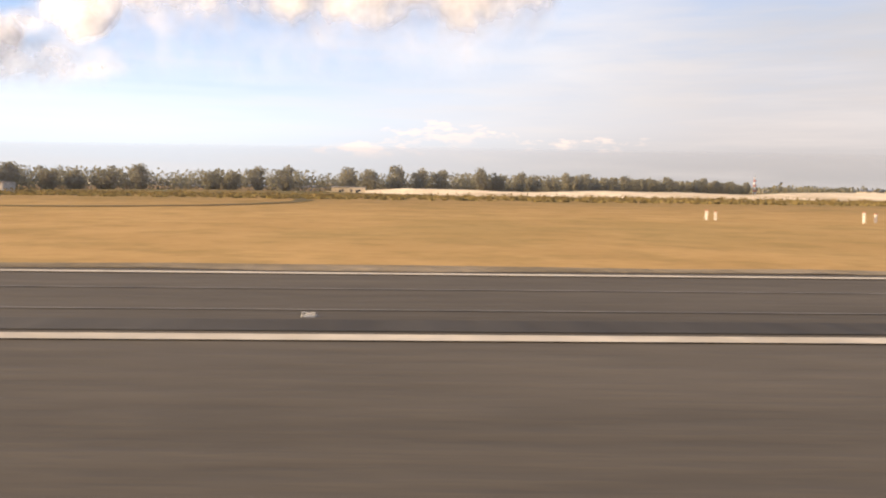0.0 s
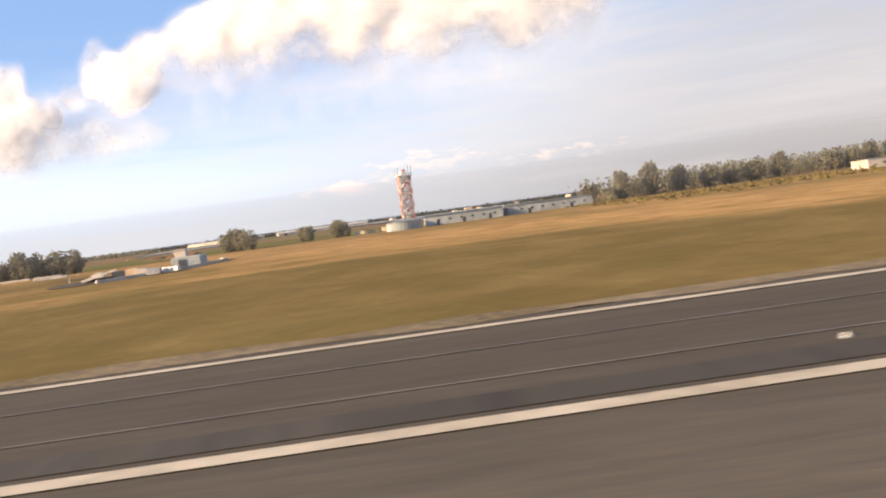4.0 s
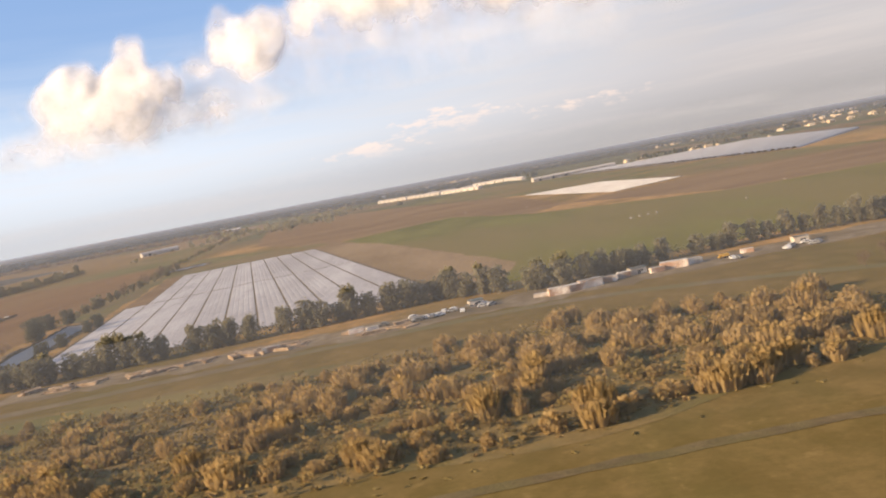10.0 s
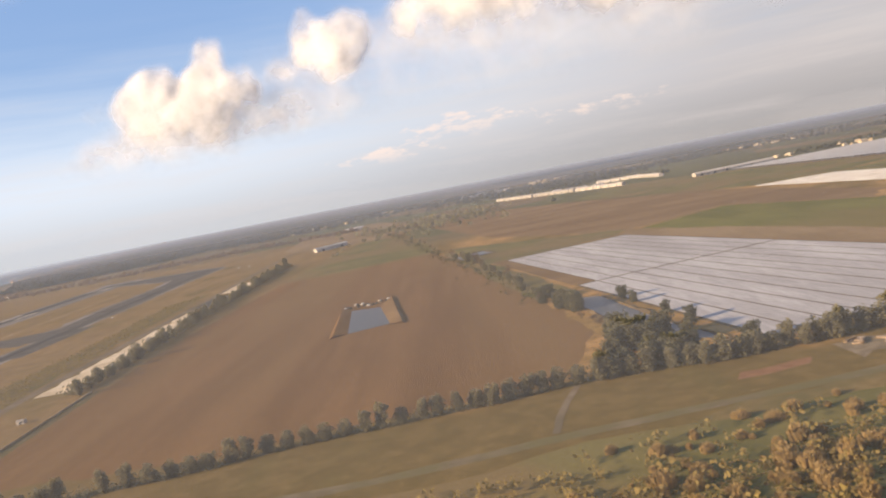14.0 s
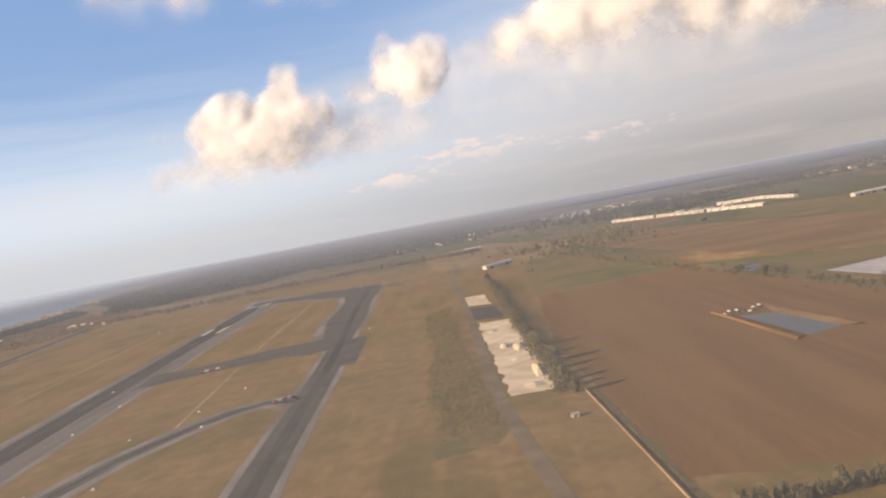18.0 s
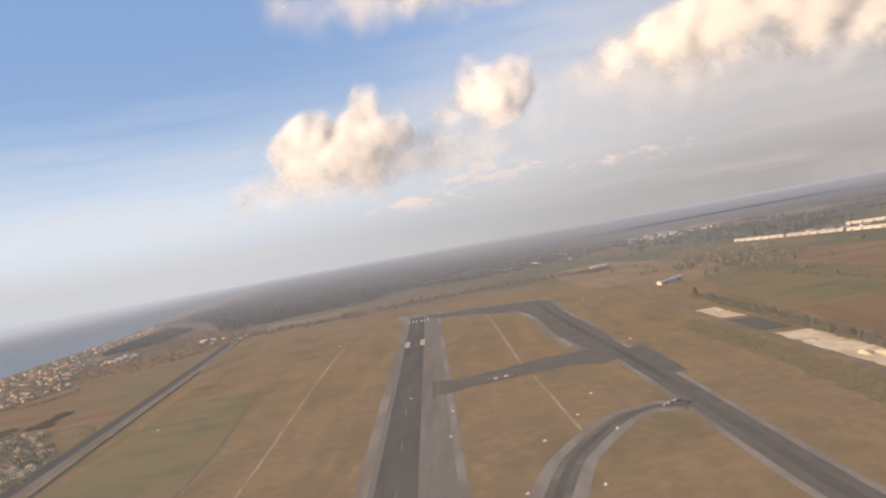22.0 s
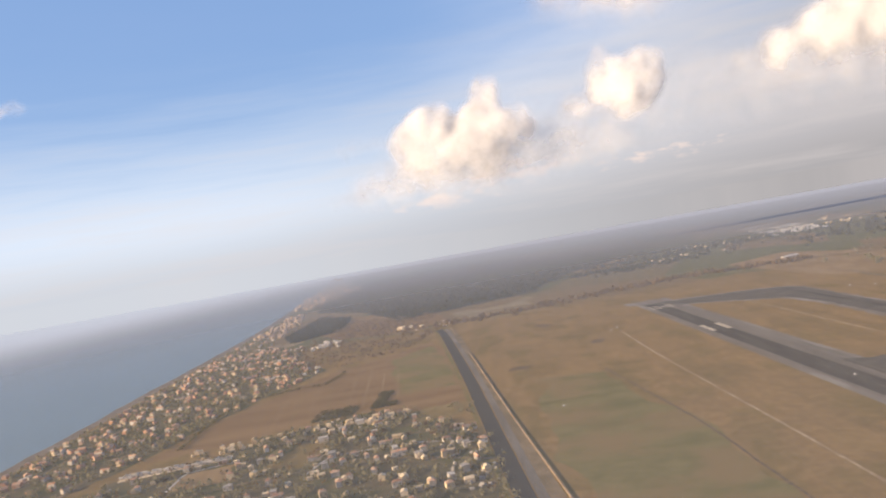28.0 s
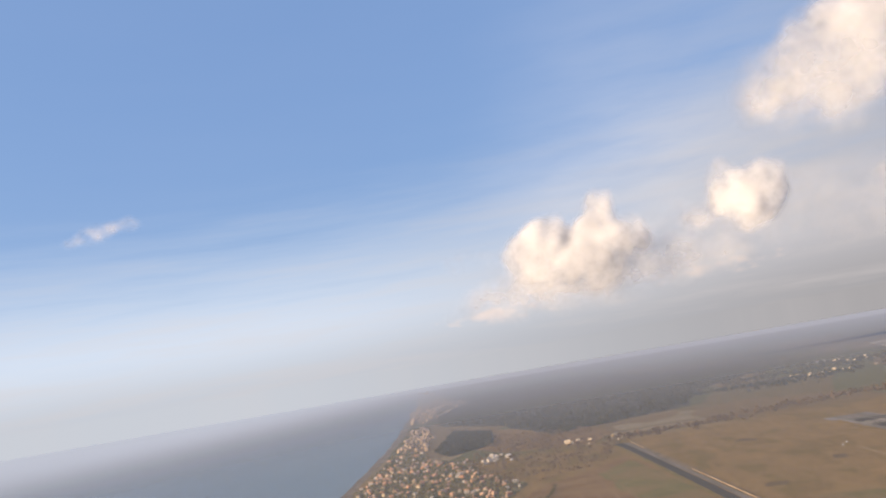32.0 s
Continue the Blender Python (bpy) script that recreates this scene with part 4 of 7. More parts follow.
def cloud(lumps, label, base, top, seed, depth=82.0, most=0.92, rag=0.55, step=3.0):
    """A cumulus: billows budding from billows, merged into one swelling body, front and back. It hides as much as it is deep there,
    so that its rim and its base thin out into rags; depth: how deep it is where it begins to hide what is behind."""
    root = tagged(new("cloud"), label, "cloud", "cumulus clouds", "structure")
    r, g = random.Random(seed), np.random.default_rng(seed)
    mid = sum(q[1] for q in lumps) / len(lumps)
    balls = []
    for cx, cy, cz, rx, ry, rz in lumps:
        balls.append((cx, cy, cz, rx, ry, rz))
        for _ in range(18):
            d = Vector((r.gauss(0, 1), r.gauss(-0.3, 1), max(r.gauss(0.4, 0.8), -0.4))).normalized()
            s = r.uniform(0.28, 0.50)
            p = (cx + d.x * rx * 0.74, cy + d.y * ry * 0.74, cz + d.z * rz * (0.74 if d.z > 0 else 0.4))
            balls.append((*p, rx * s, ry * s, rz * s))
            for _ in range(2):
                e = (d * 0.7 + Vector((r.gauss(0, 0.6), r.gauss(-0.2, 0.6), r.gauss(0.2, 0.6)))).normalized()
                q = s * r.uniform(0.42, 0.65)
                balls.append((p[0] + e.x * rx * s * 0.85, p[1] + e.y * ry * s * 0.85, p[2] + e.z * rz * s * 0.85, rx * q, ry * q, rz * q))
    shape = np.array(balls)
    margin = 45.0
    xs = np.arange((shape[:, 0] - shape[:, 3]).min() - margin, (shape[:, 0] + shape[:, 3]).max() + margin, step)
    zs = np.arange((shape[:, 2] - shape[:, 5]).min() - margin, (shape[:, 2] + shape[:, 5]).max() + margin, step)
    size = (len(zs), len(xs))
    cells = (len(zs) * step / 70, len(xs) * step / 70)
    gx, gz = np.meshgrid(xs, zs)
    gx, gz = gx + 9 * lattice(size, cells, g), gz + 9 * lattice(size, cells, g)
    front, back = np.zeros(size), np.zeros(size)
    for x, y, z, rx, ry, rz in balls:
        cap = np.sqrt(np.maximum(1 - ((gx - x) / rx) ** 2 - ((gz - z) / rz) ** 2, 0)) * ry
        front = np.where(cap > 0, np.maximum(front, cap + mid - y), front)
        back = np.where(cap > 0, np.maximum(back, cap + y - mid), back)
    whole = front + back
    for field, rounds in ((front, 18), (back, 40), (whole, 18)):
        for _ in range(rounds):
            field[1:-1, 1:-1] = (4 * field[1:-1, 1:-1] + 2 * (field[:-2, 1:-1] + field[2:, 1:-1] + field[1:-1, :-2] + field[1:-1, 2:]) + field[:-2, :-2] + field[2:, 2:] + field[:-2, 2:] + field[2:, :-2]) / 16
    ragged = lattice(size, (cells[0] * 1.5, cells[1] * 1.5), g)
    foot = np.clip((gz + 18 * ragged - base) / (top - base), 0, 1)
    dense = np.maximum(whole * (1 + rag * ragged) - 8.0, 0) * foot * foot * (3 - 2 * foot)
    dense = most * (1 - np.exp(-((dense / depth) ** 1.7)))
    count = size[0] * size[1]
    grid = np.arange(count).reshape(size)
    for name, ys, flip in (("front_billows", mid - front * 0.13, False), ("back_billows", mid + back * 0.35 + 1.0, True)):
        use = np.maximum.reduce([dense[:-1, :-1], dense[1:, :-1], dense[:-1, 1:], dense[1:, 1:]]) > 0.004
        quads = np.stack([grid[:-1, :-1], grid[:-1, 1:], grid[1:, 1:], grid[1:, :-1]], 2)[use]
        if flip:
            quads = quads[:, ::-1]
        faces = len(quads)
        data = bpy.data.meshes.new(name)
        data.vertices.add(count)
        data.vertices.foreach_set("co", np.stack([np.broadcast_to(xs, size), ys, np.broadcast_to(zs[:, None], size)], 2).astype(np.float32).ravel())
        data.loops.add(faces * 4)
        data.loops.foreach_set("vertex_index", quads.astype(np.int32).ravel())
        data.polygons.add(faces)
        data.polygons.foreach_set("loop_start", np.arange(0, faces * 4, 4, dtype=np.int32))
        data.attributes.new("dense", "FLOAT", "POINT").data.foreach_set("value", dense.astype(np.float32).ravel())
        data.update(calc_edges=True)
        data.shade_smooth()
        data.materials.append(CLOUD)
        new(name, data).parent = root
    return root


CLOUD = cloud_material()
cloud([(-835, 2030, 350, 88, 80, 76), (-806, 2030, 425, 44, 44, 60), (-955, 2010, 372, 72, 66, 68), (-1000, 2010, 335, 66, 60, 60), (-745, 2030, 340, 54, 55, 64), (-885, 2020, 285, 165, 80, 90)], "towering white cumulus with a hazy pink-grey base", 175, 400, 1, 82.0, 0.92, 0.36)
cloud([(-1080, 2040, 235, 130, 60, 55), (-950, 2040, 255, 170, 70, 80), (-800, 2040, 265, 180, 70, 85), (-660, 2040, 270, 170, 60, 75)], "broad pink-grey haze under the cumulus", 165, 300, 31, 120.0, 0.5, 0.3, 4.0)
cloud([(-500, 1850, 362, 86, 76, 74), (-545, 1850, 412, 42, 42, 52), (-455, 1850, 402, 46, 44, 54), (-610, 1860, 345, 50, 40, 34)], "rounded white cumulus", 250, 410, 13, 82.0, 0.92, 0.4)
cloud([(-372, 1400, 297, 42, 44, 32), (-300, 1395, 312, 64, 66, 48), (-215, 1395, 330, 82, 80, 66), (-110, 1400, 345, 106, 90, 80), (20, 1410, 358, 124, 100, 88), (160, 1430, 372, 140, 110, 96), (320, 1450, 395, 160, 120, 110), (-260, 1400, 262, 90, 60, 55), (-80, 1405, 275, 130, 70, 70), (110, 1420, 290, 150, 80, 80), (300, 1440, 310, 160, 90, 90)], "long bank of swelling cumulus", 212, 400, 4, 82.0, 0.92, 0.36)
cloud([(-1010, 2120, 300, 130, 60, 90), (-850, 2120, 300, 170, 60, 110), (-650, 2110, 320, 170, 60, 120), (-440, 2100, 330, 180, 60, 120), (-220, 2090, 345, 190, 60, 125), (20, 2080, 350, 200, 60, 130), (260, 2080, 360, 200, 60, 130)], "thin hazy veil of cloud joining the cumulus", 180, 370, 21, 190.0, 0.26, 0.35, 5.0)
cloud([(-735, 772, 322, 40, 34, 40), (-690, 768, 318, 48, 36, 56), (-640, 770, 345, 52, 36, 52)], "soft high puff of cloud", 240, 345, 5, 130.0, 0.7, 0.9)
cloud([(-640, 1090, 395, 48, 40, 44), (-580, 1100, 420, 64, 48, 74), (-500, 1110, 460, 92, 56, 90), (-400, 1120, 490, 100, 60, 100)], "soft high puff of cloud", 290, 430, 15, 105.0, 0.85, 0.8)
cloud([(-2440, 2600, 752, 130, 60, 34), (-2330, 2600, 765, 70, 50, 26)], "small thin cloud over the sea", 705, 790, 6, 150.0, 0.6, 0.8)
cloud([(-1180, 2300, 390, 70, 50, 46)], "faint scrap of cloud", 330, 430, 8, 150.0, 0.3, 0.9)
cloud([(-800, 2700, 345, 60, 40, 34), (-850, 2700, 335, 40, 40, 26)], "small pink-lit puff under the cumulus", 290, 370, 9, 110.0, 0.7, 0.8)


# ---- trees and shrubs ----
def leaf_cloud(bm, centre, size, count, leaf, r, shape=1.0):
    """Small leaf faces strewn through one clump."""
    for _ in range(count):
        d = Vector((r.gauss(0, 1), r.gauss(0, 1), r.gauss(0, 1))).normalized() * (r.random() ** 0.4)
        p = Vector(centre) + Vector((d.x * size, d.y * size, d.z * size * shape))
        s = leaf * r.uniform(0.6, 1.4)
        m = Euler((r.uniform(0, 6.3), r.uniform(0, 6.3), r.uniform(0, 6.3))).to_matrix()
        a, b, c, e = (p + m @ Vector(q) * s for q in ((-1, -0.5, 0), (0.2, -0.7, 0.15), (1, 0.3, 0), (-0.2, 0.8, 0.15)))
        bm.faces.new([bm.verts.new(q) for q in (a, b, c, e)])


def tree(name, label, height, spread, leaves, seed, slim=1.0, clumps=15, density=46, leaf=0.26, base=0.15):
    r = random.Random(seed)
    root = thing(name, label, "tree")
    bm = bmesh.new()
    trunk_top = height * 0.62
    drum(bm, 0, 0, -0.05, trunk_top, height * 0.030, height * 0.012, 7)
    tips = []
    for i in range(7):
        a = i * 2.4 + r.uniform(-0.4, 0.4)
        z0 = trunk_top * r.uniform(0.35, 0.95)
        tip = Vector((math.cos(a) * spread * r.uniform(0.4, 0.8), math.sin(a) * spread * r.uniform(0.4, 0.8), z0 + height * r.uniform(0.10, 0.28)))
        beam(bm, (0, 0, z0), tip, height * 0.009)
        tips.append(tip)
    part("trunk", bm, BARK, root)
    bm = bmesh.new()
    for i in range(clumps):
        if i < len(tips):
            c = tips[i]
        else:
            z = height * (base + (0.84 - base) * r.random())
            wide = spread * slim * math.sin(math.pi * min(1, (z / height - base * 0.6) / (1.05 - base * 0.6)) ** 0.75) ** 0.6
            a = r.uniform(0, 6.3)
            c = Vector((math.cos(a) * wide * r.uniform(0.2, 0.8), math.sin(a) * wide * r.uniform(0.2, 0.8), z))
        leaf_cloud(bm, c, spread * r.uniform(0.34, 0.52), density, leaf, r, 1.05)
    part("crown", bm, leaves, root)
    return root


def reed(label, width, height, leaves, seed, blades=230):
    """A clump of tall cane: many leaning stalks with ragged plumes."""
    r = random.Random(seed)
    bm = bmesh.new()
    for _ in range(blades):
        a, q = r.uniform(0, 6.3), math.sqrt(r.random())
        x, y = math.cos(a) * q * width, math.sin(a) * q * width * 0.7
        h = height * r.uniform(0.55, 1.0) * (1.05 - 0.5 * q * q)
        lean = Vector((math.cos(a) * q * 0.35 * h + r.gauss(0, 0.1) * h, math.sin(a) * q * 0.35 * h + r.gauss(0, 0.1) * h, h))
        w = 0.10 * r.uniform(0.7, 1.5)
        s = Vector((math.cos(a + 1.6 + r.gauss(0, 0.7)), math.sin(a + 1.6 + r.gauss(0, 0.7)), 0)) * w
        foot = Vector((x, y, -0.03))
        mid, tip = foot + lean * 0.65, foot + lean
        v = [bm.verts.new(p) for p in (foot - s * 0.6, foot + s * 0.6, mid + s * 1.3, tip, mid - s * 1.3)]
        bm.faces.new(v)
    leaf_cloud(bm, (0, 0, height * 0.55), width * 0.85, 70, 0.22, r, height * 0.5 / width)
    ob = mesh_object("reed_clump", bm, leaves)
    return tagged(ob, label, "shrub", "reed clumps in the scrub")


def at(x, y, scale=1.0, r=rnd, tall=1.0):
    return Matrix.Translation((x, y, 0)) @ Matrix.Rotation(r.uniform(0, 6.3), 4, "Z") @ Matrix.Diagonal((scale, scale, scale * tall, 1))


TREES = [
    tree("tree", "grey-green broadleaf tree in a windbreak row", 5.0, 2.2, LEAF_GREY, 1, 1.0, 30, 44, 0.23, 0.06),
    tree("tree", "dense grey-green windbreak tree", 5.3, 2.0, LEAF_GREY, 2, 0.95, 30, 44, 0.23, 0.06),
    tree("tree", "dark green windbreak tree with a rounded crown", 4.6, 2.3, LEAF_DARK, 3, 1.0, 30, 44, 0.23, 0.05),
    tree("tree", "tall slim grey-green windbreak tree", 5.7, 1.8, LEAF_GREY, 4, 0.85, 30, 44, 0.23, 0.08),
]
WILLOW = tree("tree", "large rounded dark green tree by the water", 8.4, 3.1, LEAF_WATER, 5, 1.0, 40, 62, 0.27, 0.06)
BARE_TREE = tree("tree", "leafless winter tree with fine brown twigs", 6.0, 2.6, BARE, 6, 1.0, 24, 46, 0.10, 0.25)
LOW_TREE = tree("tree", "low dark hedge tree", 3.6, 1.6, LEAF_DARK, 8, 1.0, 12, 42, 0.24, 0.05)
used = set()


def plant(model, x, y, scale=1.0, tall=1.0, group="windbreak trees"):
    """Sets a model out: the model itself the first time, copies after."""
    m = at(x, y, scale, rnd, tall)
    if model.name in used:
        ob = copy_thing(model, m @ Matrix.Diagonal((1 / model.scale.x, 1 / model.scale.y, 1 / model.scale.z, 1)))
    else:
        used.add(model.name)
        model.matrix_basis = m
        ob = model
    if group:
        ob["group"] = group
    return ob


def row(points, gap, models, scale=(0.85, 1.15), jitter=0.5, skip=0.06, group="windbreak trees"):
    for p in smooth_line(points, gap):
        if rnd.random() > skip:
            plant(rnd.choice(models), p.x + rnd.uniform(-jitter, jitter), p.y + rnd.uniform(-jitter, jitter), rnd.uniform(*scale), rnd.uniform(0.9, 1.15), group)


# the long windbreak, east to west
row([(-8, 168), (-28, 167), (-46, 169)], 2.4, TREES, (0.85, 1.05))
row([(-48, 166), (-75, 163), (-95, 164), (-118, 162), (-133, 158)], 3.3, TREES, (0.7, 1.0), 0.6, 0.08)
row([(-135, 157), (-150, 155), (-168, 165), (-185, 162), (-212, 158), (-248, 152)], 3.1, TREES, (0.9, 1.2), 0.7)
row([(-250, 152), (-273, 151), (-297, 154)], 3.2, TREES, (0.8, 1.1), 0.9)
row([(-301, 153), (-325, 149.5), (-354, 147), (-372, 143), (-392, 140), (-425, 136)], 3.4, TREES, (0.65, 0.88), 0.5, 0.04)
for x, y, s in ((-288, 239, 0.85), (-285, 230, 0.9), (-286, 234, 0.75), (-284, 176, 1.0), (-281, 172, 1.05), (-278, 170, 0.9), (-286, 171, 0.8), (-282, 157, 0.8), (-278, 156, 0.85), (-274, 158, 0.8), (-291, 153, 0.6), (-287, 155, 0.7), (-262, 158, 0.6), (-289, 262, 0.7), (-292, 255, 0.7)):
    plant(WILLOW, x, y, s, 0.95, "trees by the water")
for x, y, s in ((-283, 204, 0.55), (-281, 198, 0.6), (-284, 210, 0.5), (-279, 190, 0.5), (-286, 217, 0.5)):
    plant(BARE_TREE, x, y, s, 0.8, "trees by the water")
row([(-292, 252), (-297, 330), (-309, 412), (-322, 500), (-352, 700), (-378, 852)], 22.0, [LOW_TREE, TREES[2], BARE_TREE], (0.6, 1.0), 3.0, 0.25, "field-edge trees")
for x, y, s in ((-274, 178, 0.9), (-270, 171, 0.75), (-283, 184, 0.95), (-288, 165, 0.7), (-259, 163, 0.55), (-264, 190, 0.55), (-266, 205, 0.5), (-269, 228, 0.5), (-270, 238, 0.55)):
    plant(WILLOW, x, y, s, 0.95, "trees by the water")
row([(-294, 290), (-300, 345), (-306, 400), (-312, 455)], 9.0, [LOW_TREE, TREES[2]], (0.6, 1.1), 1.5, 0.1, "field-edge trees")
band("bank", [(-290, 262), (-297, 310), (-305, 372), (-311, 425), (-320, 500)], 6.0, 0.042, GREEN_PATCH, "weedy green bank of the stream", "bank", 0.3, 8.0)
sheet("field", [(-290, 262), (-277, 262), (-300, 398), (-232, 418), (-225, 440), (-318, 530), (-306, 400)], 0.036, CROP_DARK, "weedy margin between the stream and the covers", "field", rough=3.0)
sheet("rough_grass", [(-420, 84), (-345, 62), (-262, 58), (-205, 84), (-190, 118), (-225, 122), (-300, 117), (-345, 112), (-420, 112)], 0.036, CROP_DARK, "rough olive grass round the edge of the scrub", "grass", rough=5.0)
# the row beside the sand works
row([(-440, 247), (-441, 300), (-444, 400), (-446, 520), (-448, 655)], 9.5, [LOW_TREE, TREES[2], TREES[0], TREES[3]], (0.9, 1.35), 1.2, 0.05, "trees beside the sand works")
# trees by the tower and behind the first stretch of runway
for x, y, s in ((21, 178, 0.9), (23, 174, 0.95), (25, 170, 0.9), (27, 168, 0.9), (22, 174, 0.85), (36, 184, 0.7), (37.5, 181, 0.7), (43.5, 184, 0.8), (45, 179, 0.85), (44.5, 174, 0.8)):
    plant(rnd.choice(TREES), x, y, s, 0.9, "trees by the tower")
row([(100, 182), (130, 192), (165, 200), (215, 215), (260, 250), (320, 330), (400, 460)], 6.5, TREES, (1.0, 1.25), 1.0, 0.03, "trees behind the runway")
for x, y, s in ((-101, 124, 0.55), (-107, 119, 0.5), (-85, 126, 0.9), (-88, 128, 0.8), (-70, 110, 0.6), (-66, 108, 0.55), (-62, 106, 0.6), (-83, 128, 1.2), (-80, 127, 1.1)):
    plant(BARE_TREE, x, y, s, 0.9, "trees by the hangar")

for x, y, s in ((-72, 113, 0.5), (-69, 112, 0.6), (-66, 113, 0.5), (-63, 111, 0.45), (-74, 116, 0.6)):
    plant(LOW_TREE, x, y, s, 0.9, "trees by the hangar")

# reeds and bramble of the scrub
REEDS = [
    reed("tall clump of dry tan cane", 1.9, 2.7, REED, 11),
    reed("broad clump of dry tan cane", 2.6, 2.4, REED, 12, 280),
    reed("small tuft of dry cane", 1.1, 1.7, REED, 13, 150),
    reed("low olive-brown bramble thicket", 2.4, 1.2, REED_GREEN, 14, 240),
]
SCRUB = [(-345, 70), (-250, 66), (-200, 66), (-158, 70), (-137, 76), (-120, 79), (-116, 100), (-120, 110), (-150, 122), (-200, 114), (-260, 104), (-330, 96)]
scrub_rnd = random.Random(77)
thick = [(-205, 72), (-158, 70), (-137, 76), (-121, 80), (-117, 100), (-121, 110), (-150, 120), (-195, 108)]
places = [(x, y, rnd.uniform(0.6, 1.1)) for x, y in scatter(thick, 130, scrub_rnd)] + [(x, y, rnd.uniform(0.5, 0.95)) for x, y in scatter(SCRUB, 160, scrub_rnd)]
west = [(-305, 82), (-300, 116), (-262, 122), (-215, 112), (-200, 76), (-245, 66)]
for x, y, s in places:
    plant(rnd.choices(REEDS, (4, 4, 2, 3))[0], x, y, s, rnd.uniform(0.95, 1.3), "reed clumps in the scrub")
spread = [(x, y, rnd.uniform(0.4, 0.85)) for x, y in scatter(west, 150, scrub_rnd)] + [(x, y, rnd.uniform(0.4, 0.8)) for x, y in scatter(SCRUB, 90, scrub_rnd)]
verts, faces = [], []
for x, y, s in spread:
    data = rnd.choice(REEDS[:3]).data
    m, n0 = at(x, y, s, rnd, rnd.uniform(0.95, 1.3)), len(verts)
    verts += [tuple(m @ v.co) for v in data.vertices]
    faces += [tuple(n0 + i for i in f.vertices) for f in data.polygons]
stuff("cane_thicket", verts, faces, REED, "lower tufts of dry cane strewn through the scrub", "cane")


def tufts(name, outline, count, height, material, label, r, spread=1.0):
    """Loose dry grass and weeds, past counting."""
    verts, faces = [], []
    for x, y in scatter(outline, count, r):
        h = height * r.uniform(0.4, 1.2)
        for _ in range(3):
            a = r.uniform(0, 6.3)
            c, s = math.cos(a) * 0.16 * spread, math.sin(a) * 0.16 * spread
            n0 = len(verts)
            verts += [(x - c, y - s, -0.02), (x + c, y + s, -0.02), (x + c + r.gauss(0, 0.15), y + s + r.gauss(0, 0.15), h), (x - c + r.gauss(0, 0.15), y - s + r.gauss(0, 0.15), h * 0.8)]
            faces.append((n0, n0 + 1, n0 + 2, n0 + 3))
    stuff(name, verts, faces, material, label, "grass")


FRAY = [(x * 1.02 + 6 * (1 if x > -200 else -1), 94 + (y - 94) * 1.22) for x, y in SCRUB]
tufts("scrub_edge_weeds", FRAY, 900, 0.14, REED_GREEN, "thin weeds straying from the scrub into the grass", rnd, 2.0)
tufts("scrub_weeds", SCRUB, 1800, 0.40, REED, "dead weeds and low cane between the clumps", rnd, 2.0)
tufts("scrub_weeds", SCRUB, 1500, 0.28, REED_GREEN, "green-brown bramble shoots between the clumps", rnd, 2.0)
tufts("dry_grass", [(90, 110), (330, 110), (330, 165), (90, 165)], 3500, 0.3, REED_GREEN, "low brown heath beyond the grass", rnd, 2.4)


def clump_field(name, places, size, material, label, category, r, leaves=7, leaf=1.0):
    """Far trees past counting: each a small cluster of rough leaf faces."""
    verts, faces = [], []
    for x, y, s in places:
        for _ in range(leaves):
            px, py, pz = x + r.gauss(0, 0.36) * s * size, y + r.gauss(0, 0.36) * s * size, min(abs(r.gauss(0.48, 0.24)), 0.92) * s * size
            m = Euler((r.uniform(0, 6.3), r.uniform(0, 6.3), r.uniform(0, 6.3))).to_matrix()
            n0 = len(verts)
            for q in ((-0.5, -0.3, 0), (0.15, -0.42, 0.1), (0.5, 0.2, 0), (-0.1, 0.45, 0.1)):
                v = m @ Vector(q) * s * size * leaf * r.uniform(0.45, 0.9)
                verts.append((px + v.x, py + v.y, max(pz + v.z, 0.0)))
            faces.append((n0, n0 + 1, n0 + 2, n0 + 3))
    stuff(name, verts, faces, material, label, category)


far_rnd = random.Random(21)
clump_field("bramble_cover", [(x, y, far_rnd.uniform(0.5, 1.3)) for x, y in scatter(SCRUB, 2600, far_rnd)], 1.1, BRAMBLE, "low brown bramble covering the scrub floor", "bramble", far_rnd, 9, 0.55)
loose = [(-340, 72), (-262, 64), (-200, 80), (-190, 112), (-262, 116), (-330, 108)]
clump_field("bramble_cover", [(x, y, far_rnd.uniform(0.5, 1.4)) for x, y in scatter(loose, 420, far_rnd)], 1.9, REED_GREEN, "olive bramble bushes spread over the rough grass", "bramble", far_rnd, 14, 0.45)
weedy = [(-484, 215), (-487, 280), (-490, 400), (-495, 505), (-481, 530), (-475, 440), (-472, 332), (-463, 228)]
clump_field("bramble_cover", [(x, y, far_rnd.uniform(0.4, 1.3)) for x, y in scatter(weedy, 1300, far_rnd)], 1.1, REED_GREEN, "low brown weeds over the rough patch beside the lane", "weeds", far_rnd, 8, 0.6)
heath = [(100, 118), (330, 112), (330, 160), (215, 158), (100, 150)]
clump_field("heath", [(x, y, far_rnd.uniform(0.4, 1.1)) for x, y in scatter(heath, 900, far_rnd)], 0.8, BRAMBLE, "low brown heath bushes beyond the grass", "heath", far_rnd, 8, 0.6)
belt = [(p.x + far_rnd.gauss(0, 3), p.y + 8 + far_rnd.gauss(0, 4), far_rnd.uniform(0.8, 1.2)) for p in smooth_line([(104, 186), (130, 196), (165, 206), (215, 220), (260, 258), (320, 340), (400, 470)], 0.9)]
clump_field("tree_belt", belt, 5.2, LEAF_GREY, "dense grey-green belt of trees behind the runway", "trees", far_rnd, 90, 0.17)
